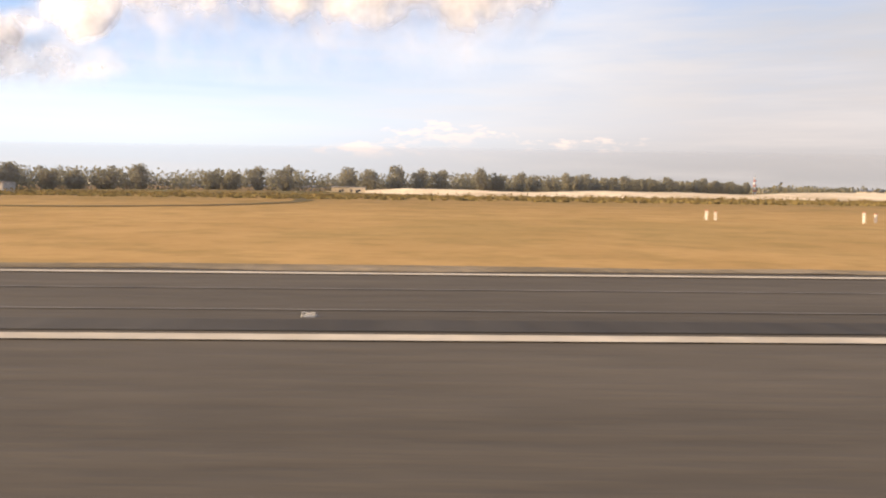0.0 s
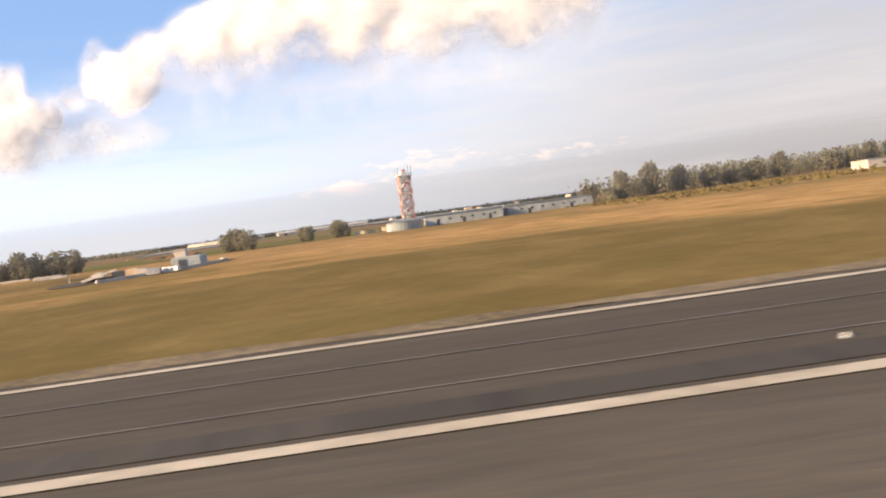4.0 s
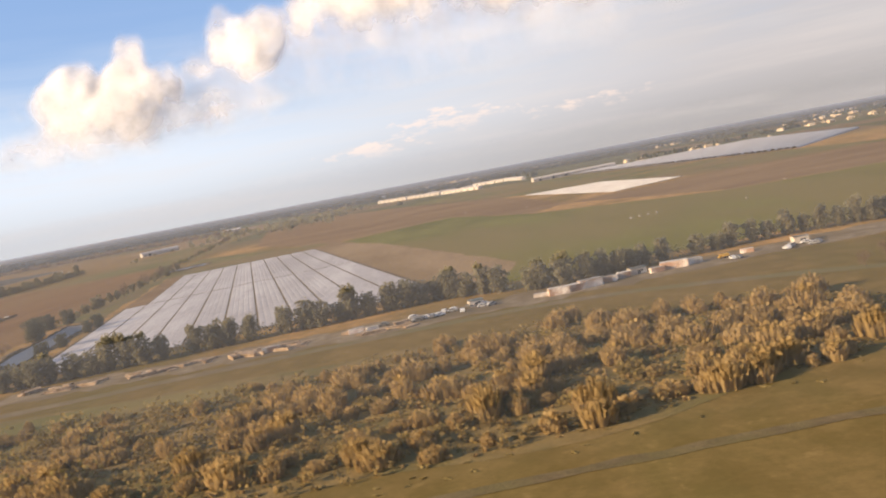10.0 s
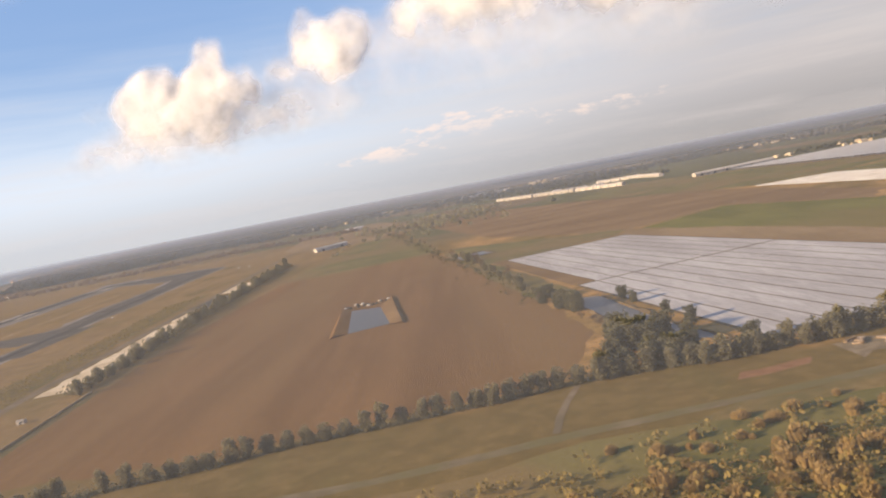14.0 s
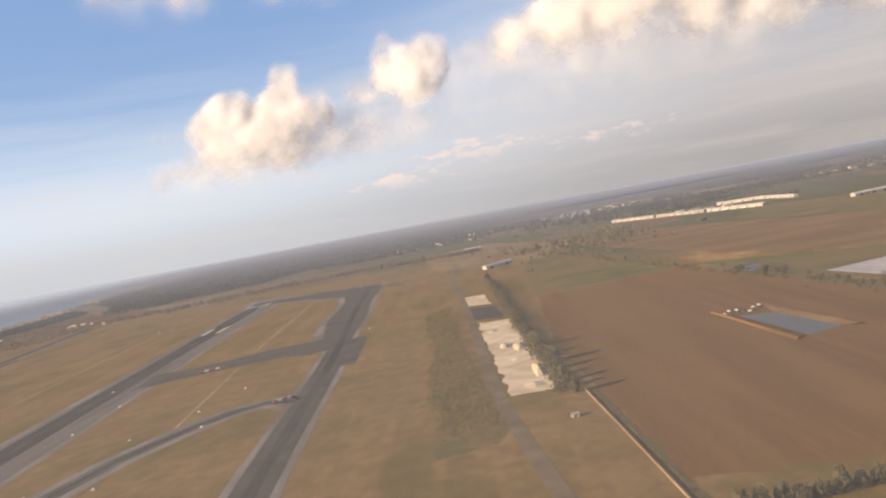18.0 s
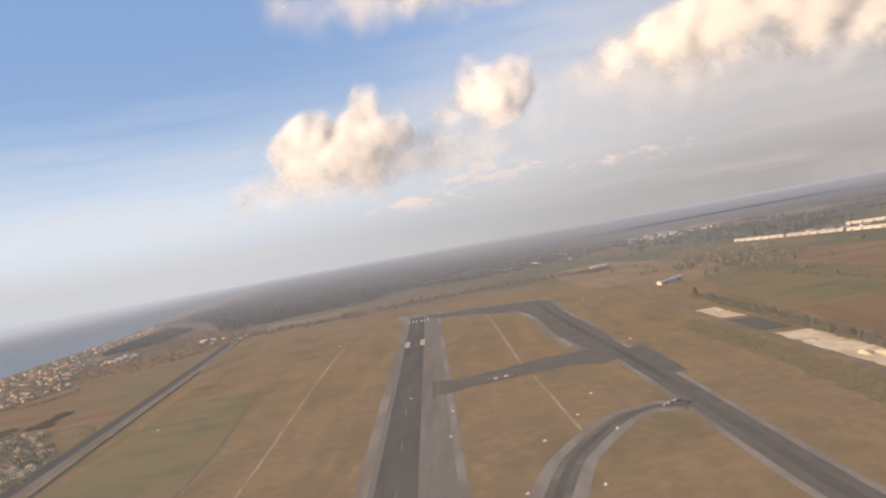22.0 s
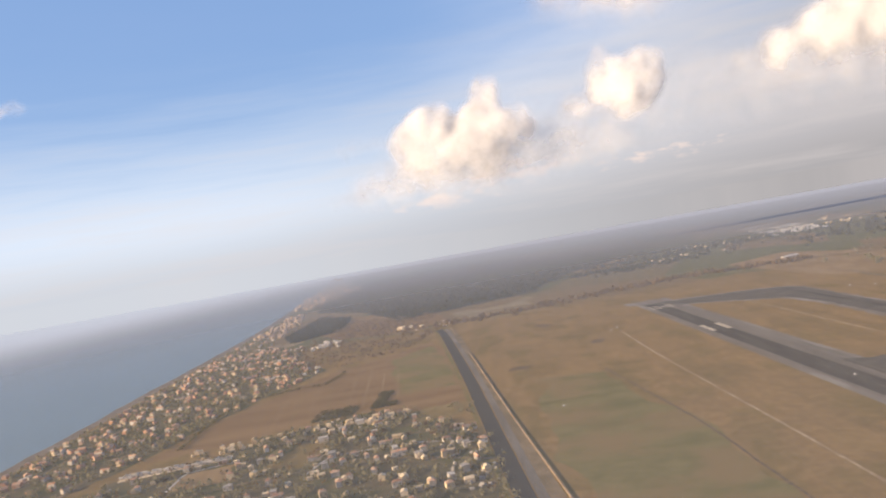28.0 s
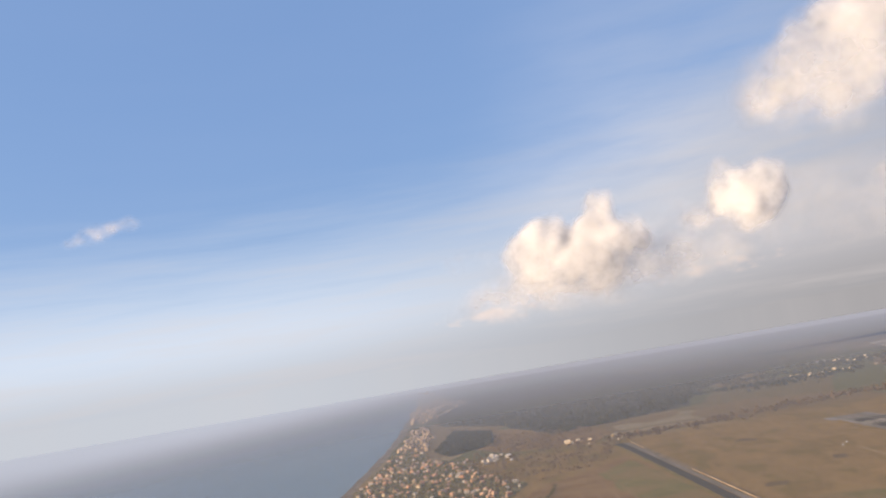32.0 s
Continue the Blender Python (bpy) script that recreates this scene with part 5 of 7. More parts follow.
belt = [(p.x + far_rnd.gauss(0, 0.9), p.y + 0.8 + far_rnd.gauss(0, 0.7), far_rnd.uniform(0.7, 1.15)) for p in smooth_line([(-48, 167), (-75, 164), (-95, 165), (-118, 163), (-133, 158), (-150, 156), (-168, 166), (-185, 163), (-212, 159), (-248, 153), (-273, 152), (-297, 155)], 0.9)]
clump_field("windbreak_undergrowth", belt, 2.9, LEAF_GREY, "dense grey-green undergrowth of the windbreak", "hedge", far_rnd, 26, 0.24)
belt = [(p.x + far_rnd.gauss(0, 0.6), p.y + far_rnd.gauss(0, 0.6), far_rnd.uniform(0.6, 1.0)) for p in smooth_line([(-301, 153), (-325, 149.5), (-354, 147), (-372, 143), (-392, 140), (-425, 136)], 0.9)]
clump_field("windbreak_undergrowth", belt, 2.4, LEAF_GREY, "dense grey-green undergrowth of the windbreak", "hedge", far_rnd, 26, 0.24)
belt = [(-442 + far_rnd.gauss(0, 1.2) - t * 6, 250 + t * 405, far_rnd.uniform(0.5, 1.1)) for t in (i / 420 for i in range(420))]
clump_field("hedge", belt, 3.4, LEAF_DARK, "dark hedge beside the sand works", "hedge", far_rnd, 24, 0.4)
belt = [(-292 - t * 86 + far_rnd.gauss(0, 2.5), 252 + t * 600, far_rnd.uniform(0.3, 1.0)) for t in (i / 210 for i in range(210))]
clump_field("hedge", belt, 2.4, LEAF_OLIVE, "olive-brown bramble hedge along the field edge", "hedge", far_rnd, 20, 0.4)
FOREST = [(-1290, 1900), (-1225, 1715), (-1130, 1540), (-1045, 1345), (-1008, 1212), (-904, 1250), (-800, 1330), (-740, 1560), (-600, 1800), (-700, 2300), (-900, 2900), (-1380, 3000)]
sheet("forest_floor", FOREST, 0.045, FOREST_SOIL, "dark needle floor of the pine wood", "forest floor", rough=30.0)
sheet("forest_floor", [(-1196, 1530), (-1120, 1420), (-1100, 1210), (-1158, 1150), (-1190, 1240)], 0.045, FOREST_SOIL, "dark needle floor of the small wood", "forest floor", rough=26.0)
clump_field("pine_forest", [(x, y, far_rnd.uniform(0.8, 1.4)) for x, y in scatter(FOREST, 7500, far_rnd)], 5.0, PINE, "dense dark pine wood by the coast", "forest", far_rnd)
SMALL_WOOD = [(-1196, 1530), (-1120, 1420), (-1100, 1210), (-1158, 1150), (-1190, 1240)]
clump_field("pine_forest", [(x, y, far_rnd.uniform(0.8, 1.3)) for x, y in scatter(SMALL_WOOD, 1100, far_rnd)], 4.2, PINE, "small dark pine wood behind the houses", "forest", far_rnd)
patches = []
for _ in range(30):
    cx, cy, wide, deep = far_rnd.uniform(-760, 420), far_rnd.uniform(1240, 2250), far_rnd.uniform(25, 120), far_rnd.uniform(14, 60)
    patches += [(cx + far_rnd.gauss(0, wide), cy + far_rnd.gauss(0, deep), far_rnd.uniform(0.6, 1.3)) for _ in range(int(wide * 1.5))]
clump_field("far_woods", patches, 5.0, PINE, "patches of dark wood among the far fields", "trees", far_rnd, 7)
lines = []
for _ in range(70):
    x, y = far_rnd.uniform(-1100, 2300), far_rnd.uniform(620, 2600)
    if x < -300 and y < 1250:
        continue
    a, length = far_rnd.choice((0.45, 2.02, 0.5, 2.1)) + far_rnd.uniform(-0.15, 0.15), far_rnd.uniform(60, 330)
    for i in range(int(length / 5)):
        if far_rnd.random() < 0.7:
            lines.append((x + math.cos(a) * i * 5 + far_rnd.gauss(0, 2), y + math.sin(a) * i * 5 + far_rnd.gauss(0, 2), far_rnd.uniform(0.6, 1.4)))
clump_field("far_hedges", lines, 4.6, PINE, "far hedgerows and lines of trees", "trees", far_rnd, 6)
clump_field("far_hedges", [(far_rnd.gauss(-330, 40), far_rnd.gauss(930, 90), far_rnd.uniform(0.6, 1.4)) for _ in range(220)], 4.5, LEAF_GREY, "trees round the far farm", "trees", far_rnd)
clump_field("bank_bushes", [(-440 + far_rnd.gauss(0, 8) - t * 500, 1090 + far_rnd.gauss(0, 16) + 40 * math.sin(t * 5), far_rnd.uniform(0.4, 1.2)) for t in (i / 420 for i in range(420))], 5.0, BARE, "brown scrub along the far ditch", "shrubs", far_rnd, 6)
clump_field("coast_scrub", [(x, y, far_rnd.uniform(0.5, 1.2)) for x, y in scatter([(-1060, 780), (-960, 860), (-930, 1000), (-960, 1260), (-1100, 1330), (-1130, 1000)], 900, far_rnd)], 3.4, BARE, "brown scrub inland of the houses", "shrubs", far_rnd, 5)


# ---- buildings near the runway ----
def windows(root, spots, w, h, depth=0.06, mat=GLASS, name="window", side="y"):
    """Separate window panes, each set proud of its wall."""
    for x, y, z in spots:
        if side == "y":
            part(name, boxes((x - w / 2, x + w / 2, y - depth, y + depth, z, z + h)), mat, root)
        else:
            part(name, boxes((x - depth, x + depth, y - w / 2, y + w / 2, z, z + h)), mat, root)


def hangar():
    root = thing("hangar", "long brick hangar with open bays and a two-storey control block", "hangar", (-98.9, 108.8, 0), -2.0)
    root.scale = (0.84, 1.0, 1.08)
    length, bays = 17.5, 8
    part("plinth", boxes((-1.0, 24.0, -3.0, -2.6, 0, 0.35), (-1.0, -0.6, -3.0, 3.0, 0, 0.35)), BUFF_WALL, root, "long low white kerb wall")
    part("terrace", boxes((-0.6, 24.0, -2.6, 9.0, 0, 0.12)), CONCRETE, root)
    x0 = 5.2
    part("back_wall", boxes((x0, x0 + length, 4.0, 4.3, 0.12, 2.6)), GREY_WALL, root)
    part("side_wall", boxes((x0 + length - 0.3, x0 + length, -0.1, 4.0, 0.12, 2.5)), PINK_WALL, root)
    part("side_wall", boxes((x0, x0 + 0.3, 0.1, 4.0, 0.12, 2.5)), PINK_WALL, root)
    for i in range(bays + 1):
        x = x0 + length * i / bays
        part("column", boxes((x - 0.11, x + 0.11, -0.18, 0.18, 0.12, 2.2), (x - 0.17, x + 0.17, -0.24, 0.24, 0.12, 0.30), bevel=0.02), PINK_WALL if i < bays else WHITE_WALL, root)
        if i < bays:
            part("bay_door", boxes((x + 0.25, x + length / bays - 0.25, 2.6, 2.72, 0.12, 1.85)), OLD_RUNWAY, root, "recessed dark grey panel")
    part("lintel", boxes((x0 - 0.3, x0 + length + 0.3, -0.3, 0.3, 2.2, 2.42)), WHITE_WALL, root)
    bm = bmesh.new()
    v = [bm.verts.new(p) for p in ((x0 - 0.5, -0.5, 2.5), (x0 + length + 0.5, -0.5, 2.5), (x0 + length + 0.5, 5.2, 3.0), (x0 - 0.5, 5.2, 3.0))]
    face = bm.faces.new(v)
    up = bmesh.ops.extrude_face_region(bm, geom=[face])
    bmesh.ops.translate(bm, vec=(0, 0, 0.18), verts=[g for g in up["geom"] if isinstance(g, bmesh.types.BMVert)])
    bmesh.ops.recalc_face_normals(bm, faces=bm.faces)
    part("roof", bm, BROWN_ROOF, root, "weathered brown sloping roof")
    part("control_block", boxes((1.2, 4.6, -0.6, 2.6, 0.12, 2.3), (0.2, 1.2, 0.2, 2.6, 0.12, 1.3)), BUFF_WALL, root)
    part("ledge", boxes((1.0, 4.8, -0.8, 2.8, 1.15, 1.28), (1.0, 4.8, -0.8, 2.8, 2.3, 2.42)), PINK_WALL, root)
    part("lookout", boxes((1.7, 4.3, -0.1, 2.3, 2.42, 3.2)), GLASS, root, "dark glazed lookout room")
    part("lookout_roof", boxes((1.5, 4.5, -0.3, 2.5, 3.2, 3.34)), BROWN_ROOF, root)
    windows(root, [(x, -0.6, z) for x in (1.8, 2.6, 3.4, 4.2) for z in (0.45, 1.5)], 0.5, 0.5)
    windows(root, [(1.2, 0.6, 1.5), (1.2, 1.6, 1.5)], 0.5, 0.5, side="x")
    part("door", boxes((4.75, 5.05, -0.3, -0.2, 0.12, 1.0)), DARK, root)
    return root


hangar()


def shed(name, label, x, y, w, d, h, turn=0.0, wall=WHITE_WALL, roof=FLAT_ROOF, pitch=0.25, doors=1, category="shed", group="", panes=2):
    """A small building with a low pitched roof, doors and windows."""
    root = thing(name, label, category, (x, y, 0), turn, group)
    part("wall_block", boxes((-w / 2, w / 2, -d / 2, d / 2, 0, h)), wall, root)
    bm = bmesh.new()
    o = 0.12
    lo = [bm.verts.new(p) for p in ((-w / 2 - o, -d / 2 - o, h), (w / 2 + o, -d / 2 - o, h), (w / 2 + o, d / 2 + o, h), (-w / 2 - o, d / 2 + o, h))]
    a, b = bm.verts.new((-w / 2 - o, 0, h + pitch)), bm.verts.new((w / 2 + o, 0, h + pitch))
    for f in ((lo[0], lo[1], b, a), (lo[2], lo[3], a, b), (lo[1], lo[2], b), (lo[3], lo[0], a), (lo[3], lo[2], lo[1], lo[0])):
        bm.faces.new(f)
    bmesh.ops.solidify(bm, geom=bm.faces, thickness=0.04)
    part("roof", bm, roof, root)
    for i in range(doors):
        q = -w / 2 + w * (i + 0.5) / doors
        part("door", boxes((q - 0.28, q + 0.28, -d / 2 - 0.04, -d / 2 + 0.04, 0, min(0.95, h * 0.7))), DARK, root)
    if panes:
        windows(root, [(-w / 2 + w * (i + 1) / (panes + 1) + 0.55, -d / 2, h * 0.45) for i in range(panes)], 0.4, 0.35)
    return root


shed("station_building", "long low grey building with a teal sheet roof", 70, 168, 15.5, 7.5, 1.75, 0.0, GREY_WALL, TEAL_ROOF, 0.35, 3, "building", "", 6)
shed("station_building", "long low grey building with a teal sheet roof", 87.5, 170, 17.5, 7.0, 1.75, 4.0, GREY_WALL, TEAL_ROOF, 0.35, 2, "building", "", 7)
shed("white_store", "flat white storehouse standing in the grass", 141.5, 140, 9.5, 5.0, 1.65, 2.0, WHITE_WALL, FLAT_ROOF, 0.12, 1, "building", "", 3)
shed("sand_hut", "low sand-coloured building at the foot of a mound", 199.5, 176, 7.0, 4.5, 1.5, 3.0, SAND, FLAT_ROOF, 0.10, 2, "building", "", 3)
shed("outbuildings", "row of low sand-coloured outbuildings behind the station", 92, 193, 15.0, 5.0, 1.7, 3.0, SAND, BROWN_ROOF, 0.4, 4, "building", "", 5)
shed("annexe", "small dark outbuilding with a pale flat roof", -74, 110, 4.2, 3.0, 1.0, -2.0, DARK, FLAT_ROOF, 0.08, 1, "shed", "", 0)
shed("shed", "small white hut in the grass", -443.5, 220, 2.2, 1.8, 1.1, 0.0, WHITE_WALL, FLAT_ROOF, 0.1, 1, "shed", "", 1)
shed("shed", "small bright shed beside the tree row", -101.8, 152, 2.8, 2.0, 1.3, -4.0, WHITE_WALL, FLAT_ROOF, 0.1, 1, "shed", "", 1)

# round water tank beside the long building
root = thing("water_tank", "low round pale-green water tank", "tank", (58, 162, 0))
part("wall", drum(bmesh.new(), 0, 0, 0, 1.6, 3.4, 3.4, 28), GREY_WALL, root)
part("roof", drum(bmesh.new(), 0, 0, 1.6, 2.0, 3.6, 0.4, 28), TEAL_ROOF, root)
part("hatch", boxes((-0.4, 0.4, -0.4, 0.4, 1.95, 2.2), bevel=0.05), CONCRETE, root)


def radar_tower():
    root = thing("radar_tower", "red and white lattice tower with platforms and aerials", "tower", (59.6, 200, 0), 12.0)
    floors, step, half = 8, 1.52, 1.3
    for i in range(floors):
        z0, z1 = i * step, (i + 1) * step
        mat = RED if i % 2 else WHITE_PAINT
        for sx in (-1, 1):
            for sy in (-1, 1):
                part("leg", beam(bmesh.new(), (sx * half, sy * half, z0), (sx * half, sy * half, z1), 0.13), mat, root)
        bm = bmesh.new()
        for sx, sy, tx, ty in ((-1, -1, 1, -1), (1, -1, 1, 1), (1, 1, -1, 1), (-1, 1, -1, -1)):
            beam(bm, (sx * half, sy * half, z0), (tx * half, ty * half, z1), 0.08)
            beam(bm, (sx * half, sy * half, z1), (tx * half, ty * half, z0), 0.08)
        part("brace", bm, RED if i % 2 == 0 else WHITE_PAINT, root)
        part("shaft", boxes((-0.42, 0.42, -0.42, 0.42, z0 + 0.1, z1 - 0.35)), WHITE_PAINT, root, "white painted panel round the stair shaft")
        part("deck", boxes((-half - 0.1, half + 0.1, -half - 0.1, half + 0.1, z1 - 0.09, z1)), WHITE_PAINT if i % 2 else RED, root)
        if i < floors - 1:
            part("stair", beam(bmesh.new(), (-0.8, 0.3 * (-1) ** i, z0), (0.8, 0.3 * (-1) ** i, z1), 0.16), WHITE_PAINT, root)
    top = floors * step
    part("platform", boxes((-1.75, 1.75, -1.75, 1.75, top, top + 0.16)), WHITE_PAINT, root)
    bm = bmesh.new()
    for a in range(8):
        x, y = 1.7 * math.cos(a * 0.785), 1.7 * math.sin(a * 0.785)
        beam(bm, (x, y, top), (x, y, top + 0.55), 0.04)
        beam(bm, (x, y, top + 0.55), (1.7 * math.cos((a + 1) * 0.785), 1.7 * math.sin((a + 1) * 0.785), top + 0.55), 0.03)
    part("railing", bm, STEEL, root)
    part("cabin", boxes((-0.75, 0.75, -0.75, 0.75, top + 0.16, top + 1.1), bevel=0.08), WHITE_PAINT, root, "white cabin")
    part("radome", drum(bmesh.new(), 0, 0, top + 1.1, top + 1.6, 0.55, 0.3, 14), RED, root)
    for x, y, h in ((-1.6, -1.6, 2.0), (1.6, -1.6, 2.2), (1.6, 1.6, 1.9), (-1.6, 1.6, 2.1), (0, -1.7, 1.7), (0.9, -1.7, 2.4), (-0.9, 1.7, 2.3)):
        part("aerial", beam(bmesh.new(), (x, y, top - 0.6), (x, y, top + h), 0.05), STEEL, root)
    for z in (5.2, 8.2, 10.8):
        for a in (0.6, 2.4, 4.1):
            x, y = 1.35 * math.cos(a), 1.35 * math.sin(a)
            part("panel_aerial", boxes((x - 0.22, x + 0.22, y - 0.16, y + 0.16, z, z + 1.2)), WHITE_PAINT, root)
    return root


radar_tower()
for i in range(9):
    x = 48 + i * 1.15
    shed("ruined_wall", "short broken stretch of rubble wall", x, 176 + (i % 3) * 1.6, 1.0, 0.4, rnd.uniform(0.4, 1.2), rnd.uniform(-20, 20), SAND, CONCRETE, 0.04, 0, "wall", "broken walls by the tower", 0)

def mound(name, label, x, y, rx, ry, h, mat, seed, category="mound"):
    """A heap of loose soil or sand with an uneven skin."""
    bm = bmesh.new()
    rings, sides = 9, 28
    rows = []
    for j in range(rings + 1):
        q = j / rings
        line = []
        for i in range(sides):
            a = 6.2832 * i / sides
            edge = 1 + 0.22 * noise.noise((math.cos(a) * 1.6 + seed, math.sin(a) * 1.6, seed))
            z = h * (math.cos(q * math.pi) * 0.5 + 0.5) * (1 + 0.5 * noise.noise((math.cos(a) * q * 3 + seed, math.sin(a) * q * 3, 1.0)))
            line.append(bm.verts.new((math.cos(a) * rx * q * edge, math.sin(a) * ry * q * edge, z - 0.05 * q)))
        rows.append(line)
    for r0, r1 in zip(rows, rows[1:]):
        for i in range(sides):
            k = (i + 1) % sides
            if r0 is rows[0]:
                continue
            bm.faces.new((r0[i], r0[k], r1[k], r1[i]))
    bm.faces.new(rows[1])
    bmesh.ops.delete(bm, geom=rows[0], context="VERTS")
    bmesh.ops.recalc_face_normals(bm, faces=bm.faces)
    ob = mesh_object(name, bm, mat, True)
    ob.location = (x, y, 0)
    return tagged(ob, label, category)


# sunken works area near the tower
root = thing("works_yard", "oval sunken works yard with tilted concrete slab and curved kerb", "yard", (27, 97, 0))
bm = bmesh.new()
ring = [(7.5 * math.cos(a * 0.2618 - 0.25) + 1.0, 17.0 * math.sin(a * 0.2618)) for a in range(24)]
bm.faces.new([bm.verts.new((x, y, 0.06)) for x, y in ring])
part("floor", bm, OLD_ASPHALT, root, "dark gravel floor")
bm = bmesh.new()
for i in range(-5, 4):
    (ax, ay), (bx, by) = ring[i % 24], ring[(i + 1) % 24]
    beam(bm, (ax, ay, 0.16), (bx, by, 0.16), 0.16)
part("kerb", bm, CONCRETE, root, "pale curved kerb wall")
bm = bmesh.new()
v = [bm.verts.new(p) for p in ((-6.2, -1.0, 0.1), (-2.2, -11.0, 0.1), (0.6, -9.0, 0.9), (-3.2, 2.0, 0.9))]
f = bm.faces.new(v)
bmesh.ops.solidify(bm, geom=[f], thickness=0.2)
part("slab", bm, WHITE_WALL, root, "tilted pale concrete slab")
part("pump_house", boxes((2.0, 3.4, 8.4, 9.8, 0, 2.0), (1.9, 3.5, 8.3, 9.9, 2.0, 2.12), bevel=0.04), WHITE_WALL, root, "square white pump house")
part("store", boxes((2.6, 6.0, 4.6, 8.2, 0, 1.2), bevel=0.04), GREY_WALL, root, "low grey concrete store")
part("door", boxes((3.4, 4.2, 4.5, 4.62, 0.06, 0.9)), DARK, root)
for x0, y0, w, d, h, mat in ((0.2, -9.5, 1.6, 0.9, 0.8, DARK), (2.2, -11.2, 1.2, 1.0, 0.9, BUFF_WALL), (3.6, -12.2, 1.0, 1.0, 0.8, WHITE_WALL), (4.8, -13.0, 1.4, 0.8, 0.7, STEEL), (-5.8, 2.6, 0.9, 0.9, 0.7, WHITE_WALL), (-7.0, 4.6, 0.7, 0.7, 0.5, WHITE_WALL), (-4.4, 5.0, 1.0, 0.8, 0.5, STEEL)):
    part("bin", boxes((x0, x0 + w, y0, y0 + d, 0.06, h), bevel=0.04), mat, root)
for ax, ay, bx, by in ((0.4, -8.0, 7.2, -12.4), (0.0, -6.8, 7.4, -10.6), (-0.6, -5.4, 6.8, -8.2)):
    part("pipe", beam(bmesh.new(), (ax, ay, 0.32), (bx, by, 0.32), 0.2), WHITE_PAINT, root)
band("ditch", [(10.5, 113.5), (15, 109), (21, 101), (23.5, 94)], 1.6, 0.07, FOREST_SOIL, "dark ditch leading to the works yard", "ditch", 0.4, 3.0)
for i, (x, y, w, turn) in enumerate(((-1.6, 139, 2.6, 8), (1.4, 138, 3.0, 8), (-24, 160, 6, 2), (-16, 159.5, 7, 2), (-9, 159, 5, 2))):
    slab = mesh_object("concrete_slab", boxes((-w / 2, w / 2, -0.5, 0.5, 0, 0.35), bevel=0.04), WHITE_WALL)
    slab.matrix_basis = pose(x, y, 0, 0, 0, turn)
    tagged(slab, "long pale concrete slab lying in the grass", "slab", "slabs in the grass")
for i, (x, y, rx, ry, h) in enumerate(((4, 200, 4, 6, 0.9), (9, 197, 3, 5, 0.8), (-2, 206, 4, 6, 0.7))):
    mound("soil_heap", "heap of dug reddish soil", x, y, rx, ry, h, CRUSHED, 3.3 + i, "soil heap")["group"] = "heaps of dug soil"


mound("sand_berm", "long low berm of pale dry sand beyond the grass", 262, 182, 58, 16, 1.5, SAND, 1.3, "berm")
mound("sand_berm", "long low berm of pale dry sand beyond the grass", 330, 205, 70, 20, 1.7, SAND, 4.1, "berm")
mound("sand_berm", "long low berm of pale dry sand beyond the grass", 222, 187, 44, 8, 1.2, SAND, 6.2, "berm")
mound("earth_rise", "low heath-covered rise behind the grass", 175, 168, 60, 10, 0.7, SCRUB_SOIL, 2.2, "rise")
for i, (x, y, rx, ry, h) in enumerate(((-446.5, 290, 2.6, 16, 2.0), (-450, 268, 5, 7, 0.7), (-449, 345, 3.2, 12, 1.5), (-455, 352, 2.6, 8, 1.6), (-458, 400, 4, 8, 0.6), (-452, 318, 4, 6, 0.5))):
    mound("sand_heap", "heap of pale quarried sand", x, y, rx, ry, h, SAND, 7.7 + i, "sand heap")["group"] = "heaps in the sand works"


# ---- yard clutter under the tree row ----
def container(label, x, y, turn, w=2.7, d=1.1, h=1.15, mat=BOX_PAINT):
    root = thing("container", label, "container", (x, y, 0.03), turn, "containers in the yard")
    bm = boxes((-w / 2, w / 2, -d / 2, d / 2, 0, h))
    n_rib = 9
    for i in range(n_rib):
        q = -w / 2 + w * (i + 0.5) / n_rib
        box(bm, q - 0.05, q + 0.05, -d / 2 - 0.03, d / 2 + 0.03, 0.06, h - 0.06)
    part("shell", bm, mat, root)
    part("roof", boxes((-w / 2 - 0.02, w / 2 + 0.02, -d / 2 - 0.02, d / 2 + 0.02, h, h + 0.05)), FLAT_ROOF, root)
    part("door", boxes((w / 2, w / 2 + 0.04, -d / 2 + 0.06, -0.02, 0.06, h - 0.06)), STEEL, root)
    part("door", boxes((w / 2, w / 2 + 0.04, 0.02, d / 2 - 0.06, 0.06, h - 0.06)), STEEL, root)
    return root


